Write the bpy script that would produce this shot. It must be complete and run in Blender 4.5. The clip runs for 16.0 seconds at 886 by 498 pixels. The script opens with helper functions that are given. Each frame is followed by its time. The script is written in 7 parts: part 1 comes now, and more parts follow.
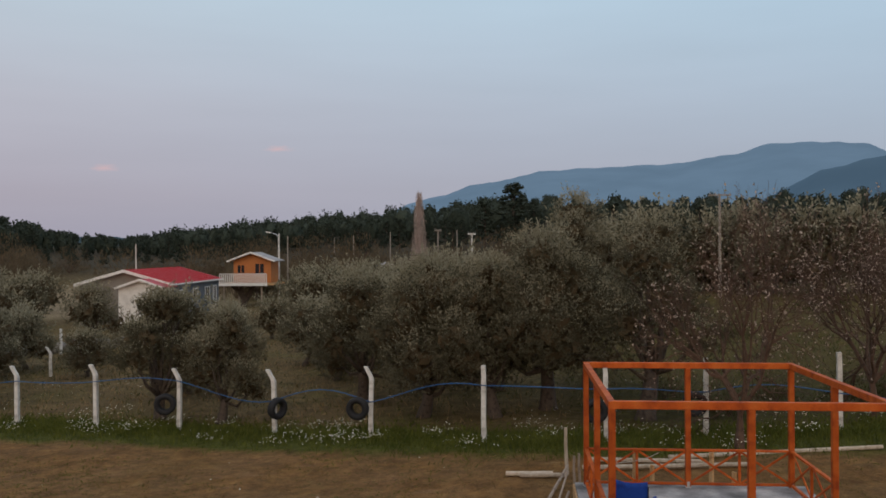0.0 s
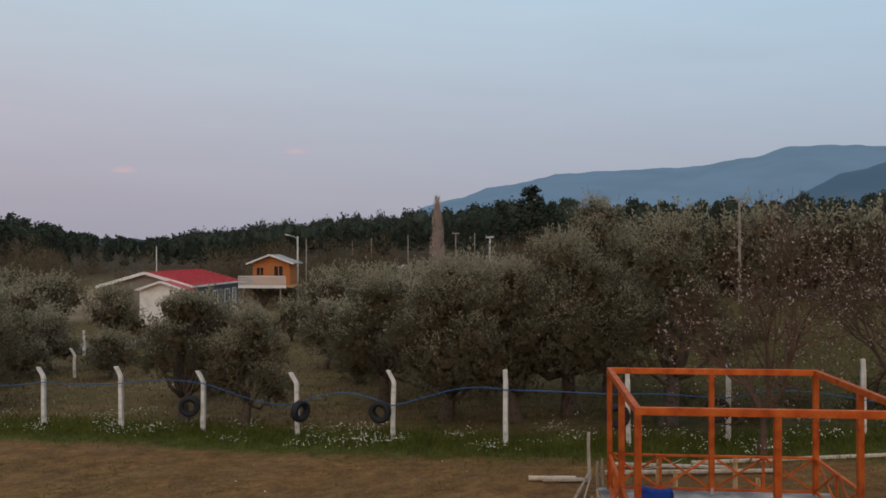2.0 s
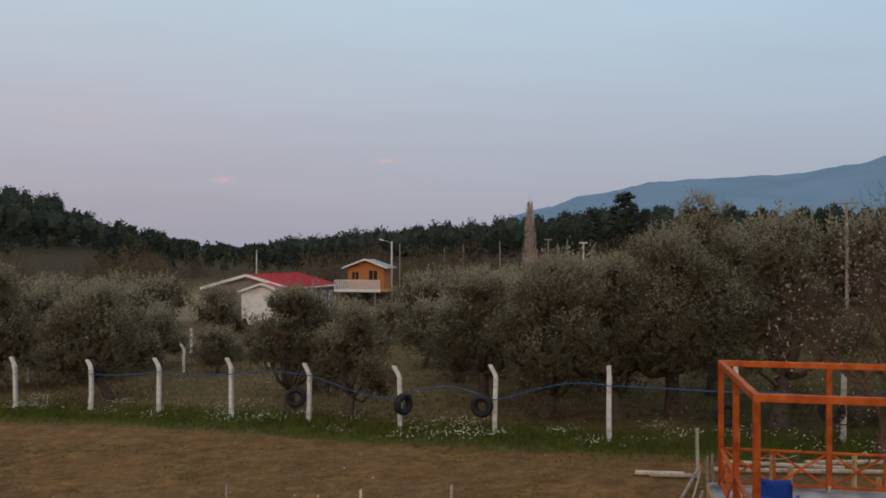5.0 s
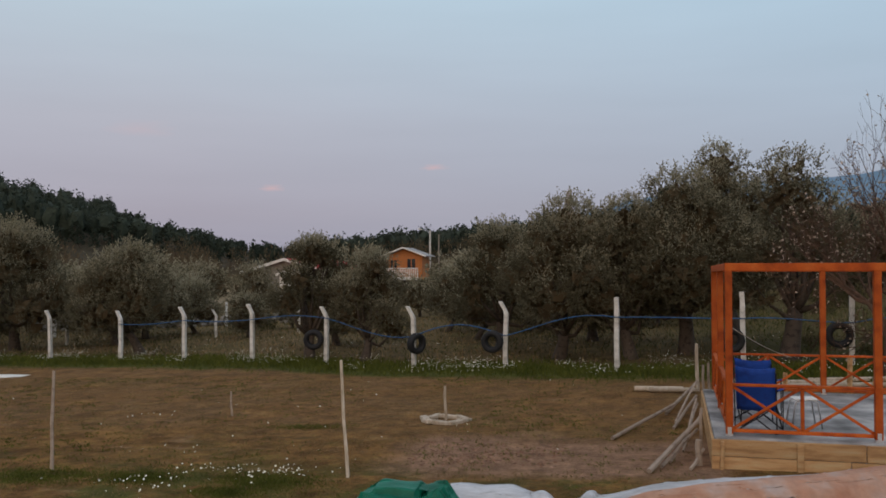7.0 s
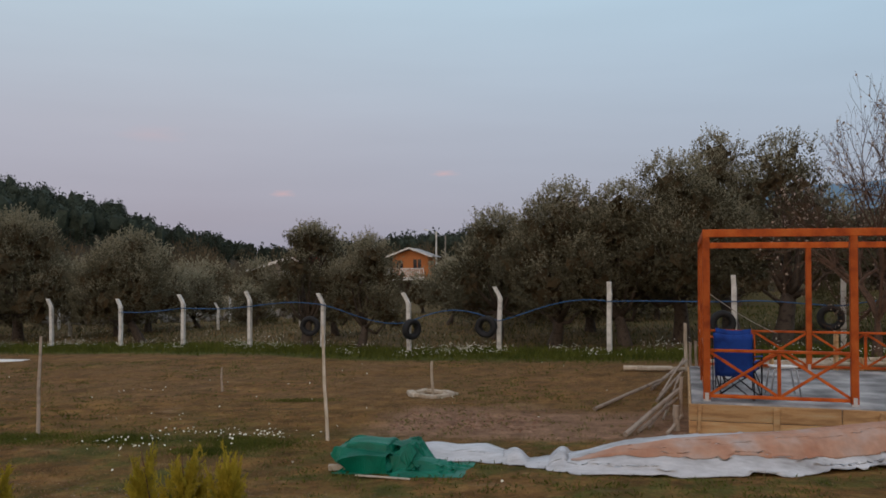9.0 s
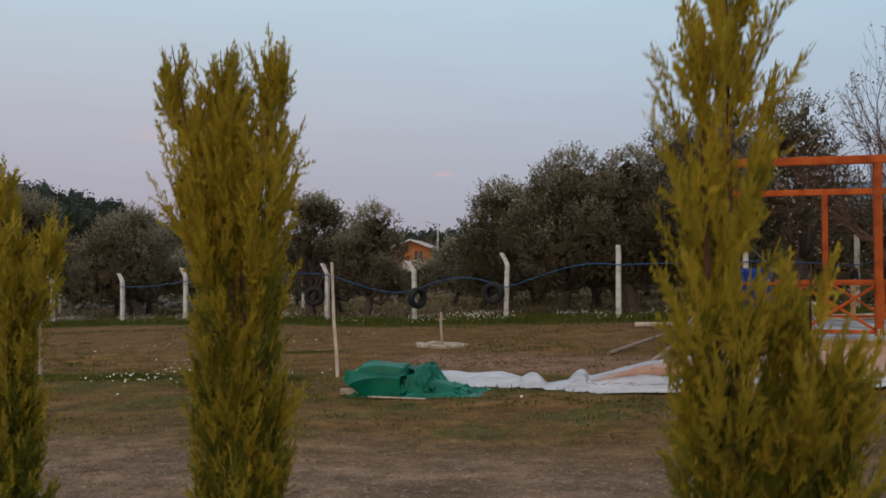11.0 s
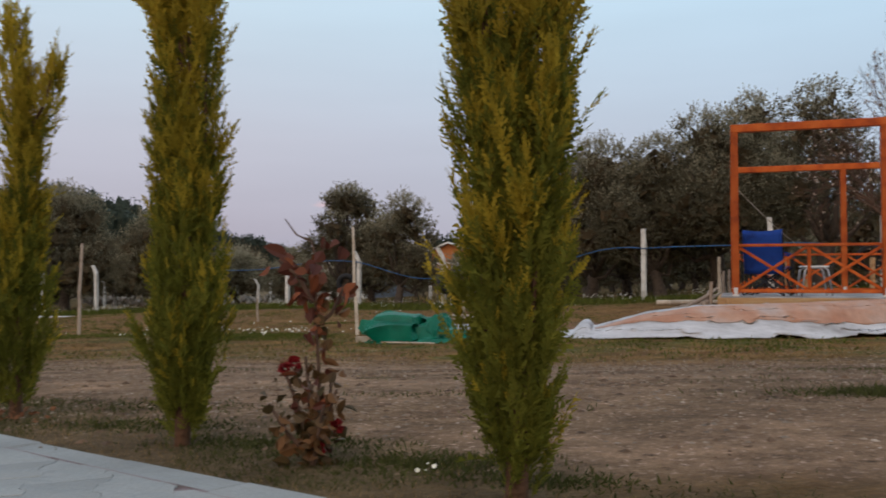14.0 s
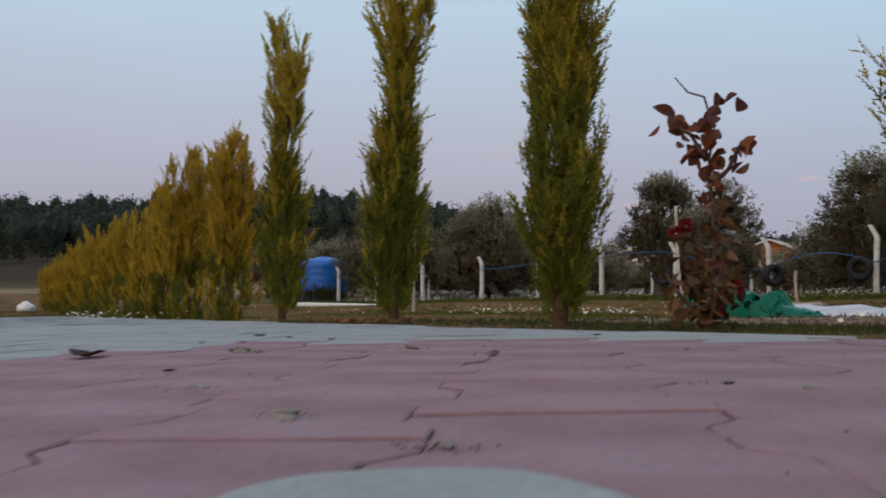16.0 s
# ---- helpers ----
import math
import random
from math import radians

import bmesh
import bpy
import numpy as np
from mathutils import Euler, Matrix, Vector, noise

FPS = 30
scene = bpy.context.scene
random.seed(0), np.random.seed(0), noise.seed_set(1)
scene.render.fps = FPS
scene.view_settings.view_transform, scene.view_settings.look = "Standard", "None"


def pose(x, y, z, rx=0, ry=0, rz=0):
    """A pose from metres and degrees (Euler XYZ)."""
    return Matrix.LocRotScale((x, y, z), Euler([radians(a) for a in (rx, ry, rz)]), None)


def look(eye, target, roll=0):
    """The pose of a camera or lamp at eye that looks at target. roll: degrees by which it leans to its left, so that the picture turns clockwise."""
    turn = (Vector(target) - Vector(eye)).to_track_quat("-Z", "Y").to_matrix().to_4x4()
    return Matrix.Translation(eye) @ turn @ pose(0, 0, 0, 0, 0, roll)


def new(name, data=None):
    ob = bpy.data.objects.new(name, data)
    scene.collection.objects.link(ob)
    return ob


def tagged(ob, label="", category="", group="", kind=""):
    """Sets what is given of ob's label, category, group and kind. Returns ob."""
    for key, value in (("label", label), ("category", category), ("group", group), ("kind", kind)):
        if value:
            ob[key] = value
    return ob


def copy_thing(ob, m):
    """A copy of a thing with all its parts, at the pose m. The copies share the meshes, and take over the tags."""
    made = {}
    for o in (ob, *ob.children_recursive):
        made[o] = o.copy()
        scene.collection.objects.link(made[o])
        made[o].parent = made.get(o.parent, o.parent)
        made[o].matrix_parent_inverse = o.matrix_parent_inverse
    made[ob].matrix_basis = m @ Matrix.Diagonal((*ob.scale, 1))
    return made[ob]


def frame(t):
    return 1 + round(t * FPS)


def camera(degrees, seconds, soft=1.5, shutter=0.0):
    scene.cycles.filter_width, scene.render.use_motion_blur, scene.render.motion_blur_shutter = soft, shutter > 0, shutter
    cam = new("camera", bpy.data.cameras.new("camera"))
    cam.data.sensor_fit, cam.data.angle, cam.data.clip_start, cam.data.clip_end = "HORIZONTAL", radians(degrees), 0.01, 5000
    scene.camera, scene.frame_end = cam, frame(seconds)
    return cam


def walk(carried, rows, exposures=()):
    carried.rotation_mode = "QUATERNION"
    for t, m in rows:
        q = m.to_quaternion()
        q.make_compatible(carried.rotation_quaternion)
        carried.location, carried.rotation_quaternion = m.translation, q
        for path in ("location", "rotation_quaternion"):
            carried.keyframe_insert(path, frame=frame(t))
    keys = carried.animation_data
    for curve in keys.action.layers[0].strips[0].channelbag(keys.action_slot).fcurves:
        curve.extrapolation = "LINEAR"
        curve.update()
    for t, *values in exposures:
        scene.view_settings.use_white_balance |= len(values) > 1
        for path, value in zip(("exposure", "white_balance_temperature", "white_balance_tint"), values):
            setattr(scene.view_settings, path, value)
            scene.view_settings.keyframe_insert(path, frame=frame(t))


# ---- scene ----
cam = camera(54.0, 16.0, 1.7, 0.3)
PATH = [
    (0, (0.113, 0.234, 5.338), (0.025, 2.232, 5.338), -0.3),
    (0.5, (0.054, 0.2, 5.395), (-0.043, 2.198, 5.394), -0.2),
    (1, (0.004, 0.167, 5.407), (-0.101, 2.164, 5.408), -0.1),
    (1.5, (-0.008, 0.138, 5.384), (-0.125, 2.134, 5.39), -0.2),
    (2, (-0.045, 0.087, 5.398), (-0.171, 2.083, 5.404), -0.1),
    (2.5, (-0.092, 0.06, 5.378), (-0.227, 2.055, 5.389), -0.1),
    (3, (-0.162, -0.026, 5.37), (-0.307, 1.969, 5.383), -0.1),
    (3.5, (-0.256, -0.059, 5.36), (-0.41, 1.935, 5.375), -0.0),
    (4, (-0.304, -0.143, 5.385), (-0.466, 1.85, 5.401), -0.1),
    (4.5, (-0.331, -0.117, 5.389), (-0.502, 1.876, 5.409), 0.0),
    (5, (-0.403, -0.138, 5.011), (-0.733, 1.835, 5.037), 0.2),
    (5.2, (-0.469, -0.181, 4.662), (-0.807, 1.79, 4.688), 0.4),
    (7.3, (0.991, -0.304, 2.909), (0.543, 1.645, 2.951), 0.0),
    (7.5, (1.131, -0.331, 2.84), (0.683, 1.618, 2.883), 0.2),
    (8, (1.226, -0.443, 2.714), (0.775, 1.505, 2.76), 0.2),
    (8.4, (1.241, -0.391, 2.631), (0.785, 1.556, 2.677), 0.1),
    (8.5, (1.251, -0.364, 2.618), (0.793, 1.582, 2.667), 0.1),
    (9, (1.206, -0.296, 2.41), (0.746, 1.649, 2.464), 0.1),
    (9.2, (1.221, -0.315, 2.338), (0.755, 1.63, 2.378), 0.0),
    (11.3, (0.925, 0.023, 1.223), (0.467, 1.969, 1.288), 0.0),
    (11.5, (0.924, -0.081, 1.108), (0.473, 1.866, 1.179), 0.2),
    (12, (0.851, -0.196, 0.916), (0.398, 1.751, 0.985), 0.1),
    (12.5, (0.887, -0.284, 0.792), (0.431, 1.662, 0.863), 0.0),
    (13, (1.201, -0.156, 0.731), (0.743, 1.789, 0.805), 0.2),
    (13.5, (1.341, -0.195, 0.697), (0.88, 1.75, 0.773), 0.0),
    (14, (1.426, -0.349, 0.697), (0.875, 1.572, 0.774), 0.1),
    (14.5, (1.378, -0.432, 0.655), (0.592, 1.406, 0.725), 0.3),
    (15, (1.263, -0.298, 0.519), (0.319, 1.464, 0.591), 0.3),
    (15.5, (1.213, -0.267, 0.435), (0.155, 1.429, 0.509), 0.4),
    (16, (1.23, -0.378, 0.364), (0.052, 1.236, 0.441), 0.5),
]
walk(cam, [(t, look(eye, target, roll)) for t, eye, target, roll in PATH], [(0, 0.02, 6500, 10), (5, 0.0, 6500, 10), (9, -0.06, 6400, 10), (11.5, 0.05, 6480, 10), (12, 0.18, 6460, 10), (13, 0.22, 6420, 10), (15, 0.25, 6340, 10), (15.5, 0.20, 6260, 10), (16, 0.02, 6180, 10)])

# ---------- world and light: dusk sky, sun already down behind the camera ----------
world = bpy.data.worlds.new("dusk_sky")
scene.world = world
world.use_nodes = True
wn, wl = world.node_tree.nodes, world.node_tree.links
wn.clear()


def wmath(op, a, b=None, clamp=False):
    n = wn.new("ShaderNodeMath")
    n.operation, n.use_clamp = op, clamp
    for i, v in enumerate((a, b)):
        if v is None:
            continue
        if isinstance(v, (int, float)):
            n.inputs[i].default_value = v
        else:
            wl.new(v, n.inputs[i])
    return n.outputs[0]


def ramp_stops(node, stops):
    els = node.color_ramp.elements
    while len(els) > 1:
        els.remove(els[-1])
    for i, (p, c) in enumerate(stops):
        e = els[0] if i == 0 else els.new(p)
        e.position, e.color = p, (*c, 1)


coord = wn.new("ShaderNodeTexCoord")
sep = wn.new("ShaderNodeSeparateXYZ")
wl.new(coord.outputs["Generated"], sep.inputs[0])
rise = wmath("MAXIMUM", sep.outputs[2], 0.0)
east_ramp, south_ramp = wn.new("ShaderNodeValToRGB"), wn.new("ShaderNodeValToRGB")
wl.new(rise, east_ramp.inputs[0])
wl.new(rise, south_ramp.inputs[0])
ramp_stops(east_ramp, ((0.0, (0.34, 0.325, 0.40)), (0.06, (0.405, 0.38, 0.445)), (0.16, (0.47, 0.48, 0.55)),
                       (0.30, (0.505, 0.62, 0.71)), (0.6, (0.58, 0.66, 0.76)), (1.0, (0.60, 0.64, 0.72))))
ramp_stops(south_ramp, ((0.0, (0.36, 0.395, 0.48)), (0.07, (0.37, 0.42, 0.50)), (0.16, (0.395, 0.50, 0.61)),
                        (0.30, (0.435, 0.61, 0.755)), (0.6, (0.56, 0.66, 0.78)), (1.0, (0.60, 0.64, 0.72))))
side = wmath("MULTIPLY_ADD", sep.outputs[0], 0.9)
side.node.inputs[2].default_value = 0.45
side.node.use_clamp = True
mix1 = wn.new("ShaderNodeMixRGB")
for a, b in ((side, 0), (east_ramp.outputs[0], 1), (south_ramp.outputs[0], 2)):
    wl.new(a, mix1.inputs[b])
# soft high haze, faint streaks
streak_map = wn.new("ShaderNodeMapping")
streak_map.inputs["Scale"].default_value = (1.2, 1.2, 9.0)
wl.new(coord.outputs["Generated"], streak_map.inputs[0])
streak = wn.new("ShaderNodeTexNoise")
streak.inputs["Scale"].default_value, streak.inputs["Detail"].default_value = 3.0, 4.0
wl.new(streak_map.outputs[0], streak.inputs["Vector"])
faint = wmath("MULTIPLY_ADD", streak.outputs[0], 0.10)
faint.node.inputs[2].default_value = 0.95
mix2 = wn.new("ShaderNodeMixRGB")
mix2.blend_type, mix2.inputs[0].default_value = "MULTIPLY", 1.0
wl.new(mix1.outputs[0], mix2.inputs[1])
wl.new(faint, mix2.inputs[2])
# afterglow in the west
west = wmath("MULTIPLY", wmath("POWER", wmath("MAXIMUM", wmath("MULTIPLY", sep.outputs[1], -1.0), 0.0), 1.5),
             wmath("SUBTRACT", 1.0, wmath("MULTIPLY", rise, 1.4), True))
mix3 = wn.new("ShaderNodeMixRGB")
wl.new(west, mix3.inputs[0])
wl.new(mix2.outputs[0], mix3.inputs[1])
mix3.inputs[2].default_value = (1.25, 0.88, 0.62, 1)
# two small pink evening clouds low in the east
lit_sky = mix3.outputs[0]
for cx, cy, cz, wide, high in ((-0.4007, 0.9119, 0.0889, 0.020, 0.0045), (-0.2264, 0.9671, 0.1137, 0.020, 0.0040), (-0.52, 0.84, 0.15, 0.05, 0.010)):
    away = wn.new("ShaderNodeVectorMath")
    away.operation = "SUBTRACT"
    wl.new(coord.outputs["Generated"], away.inputs[0])
    away.inputs[1].default_value = (cx, cy, cz)
    flat = wn.new("ShaderNodeVectorMath")
    flat.operation = "MULTIPLY"
    wl.new(away.outputs[0], flat.inputs[0])
    flat.inputs[1].default_value = (1 / wide, 1 / wide, 1 / high)
    far_off = wn.new("ShaderNodeVectorMath")
    far_off.operation = "LENGTH"
    wl.new(flat.outputs[0], far_off.inputs[0])
    frayed = wn.new("ShaderNodeTexNoise")
    frayed.inputs["Scale"].default_value, frayed.inputs["Detail"].default_value = 1.1, 3.0
    wl.new(flat.outputs[0], frayed.inputs["Vector"])
    body = wmath("SUBTRACT", wmath("MULTIPLY", frayed.outputs[0], 1.9), far_off.outputs["Value"], True)
    tinted = wn.new("ShaderNodeMixRGB")
    wl.new(wmath("MULTIPLY", body, 0.55 if wide < 0.03 else 0.18), tinted.inputs[0])
    wl.new(lit_sky, tinted.inputs[1])
    tinted.inputs[2].default_value = (0.70, 0.45, 0.45, 1)
    lit_sky = tinted.outputs[0]
backg = wn.new("ShaderNodeBackground")
backg.inputs[1].default_value = 1.0
wl.new(lit_sky, backg.inputs[0])
wout = wn.new("ShaderNodeOutputWorld")
wl.new(backg.outputs[0], wout.inputs[0])

sun_data = bpy.data.lights.new("sun", "SUN")
sun_data.energy, sun_data.angle, sun_data.color = 0.5, radians(40), (1.0, 0.78, 0.6)
sun = new("sun", sun_data)
sun.matrix_world = look((0, -20, 12), (0, 0, 0))


# ---------- materials ----------
def mat(name, c1, c2=None, rough=0.8, scale=6.0, detail=6.0, c3=None, fine=40.0, bump=0.2, bump_scale=None, metal=0.0,
        island=0.0, spec=0.3, stretch=None, objrand=0.0, coords="Object"):
    """Two-scale noise between colours, a fine grain, relief; island and objrand vary single pieces."""
    m = bpy.data.materials.new(name)
    m.use_nodes = True
    n, l = m.node_tree.nodes, m.node_tree.links
    b = n["Principled BSDF"]
    b.inputs["Roughness"].default_value, b.inputs["Metallic"].default_value = rough, metal
    b.inputs["Specular IOR Level"].default_value = spec
    c2 = c2 or tuple(v * 0.75 for v in c1)
    tc = n.new("ShaderNodeTexCoord")
    mp = n.new("ShaderNodeMapping")
    l.new(tc.outputs[coords], mp.inputs[0])
    if stretch:
        mp.inputs["Scale"].default_value = stretch
    n1 = n.new("ShaderNodeTexNoise")
    n1.inputs["Scale"].default_value, n1.inputs["Detail"].default_value = scale, detail
    l.new(mp.outputs[0], n1.inputs["Vector"])
    r = n.new("ShaderNodeValToRGB")
    l.new(n1.outputs[0], r.inputs[0])
    ramp_stops(r, ((0.32, c2), (0.5, c1), (0.72, c3 or c1)))
    n2 = n.new("ShaderNodeTexNoise")
    n2.inputs["Scale"].default_value, n2.inputs["Detail"].default_value = fine, 3.0
    l.new(mp.outputs[0], n2.inputs["Vector"])
    val = n.new("ShaderNodeMath")
    val.operation = "MULTIPLY_ADD"
    l.new(n2.outputs[0], val.inputs[0])
    val.inputs[1].default_value, val.inputs[2].default_value = 0.5, 0.75
    last = val.outputs[0]
    for amount, kind, out in ((island, "ShaderNodeNewGeometry", "Random Per Island"), (objrand, "ShaderNodeObjectInfo", "Random")):
        if amount:
            g = n.new(kind)
            k = n.new("ShaderNodeMath")
            k.operation = "MULTIPLY_ADD"
            l.new(g.outputs[out], k.inputs[0])
            k.inputs[1].default_value, k.inputs[2].default_value = amount, 1 - amount / 2
            p = n.new("ShaderNodeMath")
            p.operation = "MULTIPLY"
            l.new(last, p.inputs[0])
            l.new(k.outputs[0], p.inputs[1])
            last = p.outputs[0]
    mx = n.new("ShaderNodeMixRGB")
    mx.blend_type, mx.inputs[0].default_value = "MULTIPLY", 1.0
    l.new(r.outputs[0], mx.inputs[1])
    l.new(last, mx.inputs[2])
    l.new(mx.outputs[0], b.inputs["Base Color"])
    if bump:
        bp = n.new("ShaderNodeBump")
        bp.inputs["Strength"].default_value, bp.inputs["Distance"].default_value = bump, 0.02
        if bump_scale:
            n3 = n.new("ShaderNodeTexNoise")
            n3.inputs["Scale"].default_value, n3.inputs["Detail"].default_value = bump_scale, 4.0
            l.new(mp.outputs[0], n3.inputs["Vector"])
            l.new(n3.outputs[0], bp.inputs["Height"])
        else:
            l.new(n2.outputs[0], bp.inputs["Height"])
        l.new(bp.outputs[0], b.inputs["Normal"])
    return m


def leafy(name, lo, hi, rough=0.6, lit=0.25, spec=0.2, vary=0.6, each=0.0):
    """Foliage: every leaf its own shade between lo and hi, a little light through it."""
    m = bpy.data.materials.new(name)
    m.use_nodes = True
    n, l = m.node_tree.nodes, m.node_tree.links
    b = n["Principled BSDF"]
    b.inputs["Roughness"].default_value, b.inputs["Specular IOR Level"].default_value = rough, spec
    g = n.new("ShaderNodeNewGeometry")
    o = n.new("ShaderNodeObjectInfo")
    r = n.new("ShaderNodeValToRGB")
    ramp_stops(r, ((0.0, lo), (0.55, tuple((a + c) / 2 for a, c in zip(lo, hi))), (1.0, hi)))
    ns = n.new("ShaderNodeTexNoise")
    tc = n.new("ShaderNodeTexCoord")
    l.new(tc.outputs["Object"], ns.inputs["Vector"])
    ns.inputs["Scale"].default_value = 1.6
    ad = n.new("ShaderNodeMath")
    ad.operation = "MULTIPLY_ADD"
    l.new(g.outputs["Random Per Island"], ad.inputs[0])
    ad.inputs[1].default_value = vary
    sb = n.new("ShaderNodeMath")
    sb.operation = "MULTIPLY_ADD"
    l.new(ns.outputs[0], sb.inputs[0])
    sb.inputs[1].default_value = 1.1
    own = n.new("ShaderNodeMath")
    own.operation = "MULTIPLY_ADD"
    l.new(o.outputs["Random"], own.inputs[0])
    own.inputs[1].default_value, own.inputs[2].default_value = each, -0.35 - each * 0.5
    l.new(own.outputs[0], sb.inputs[2])
    l.new(sb.outputs[0], ad.inputs[2])
    l.new(ad.outputs[0], r.inputs[0])
    l.new(r.outputs[0], b.inputs["Base Color"])
    tr = n.new("ShaderNodeBsdfTranslucent")
    l.new(r.outputs[0], tr.inputs[0])
    mx = n.new("ShaderNodeMixShader")
    mx.inputs[0].default_value = lit
    l.new(b.outputs[0], mx.inputs[1])
    l.new(tr.outputs[0], mx.inputs[2])
    l.new(mx.outputs[0], n["Material Output"].inputs[0])
    return m


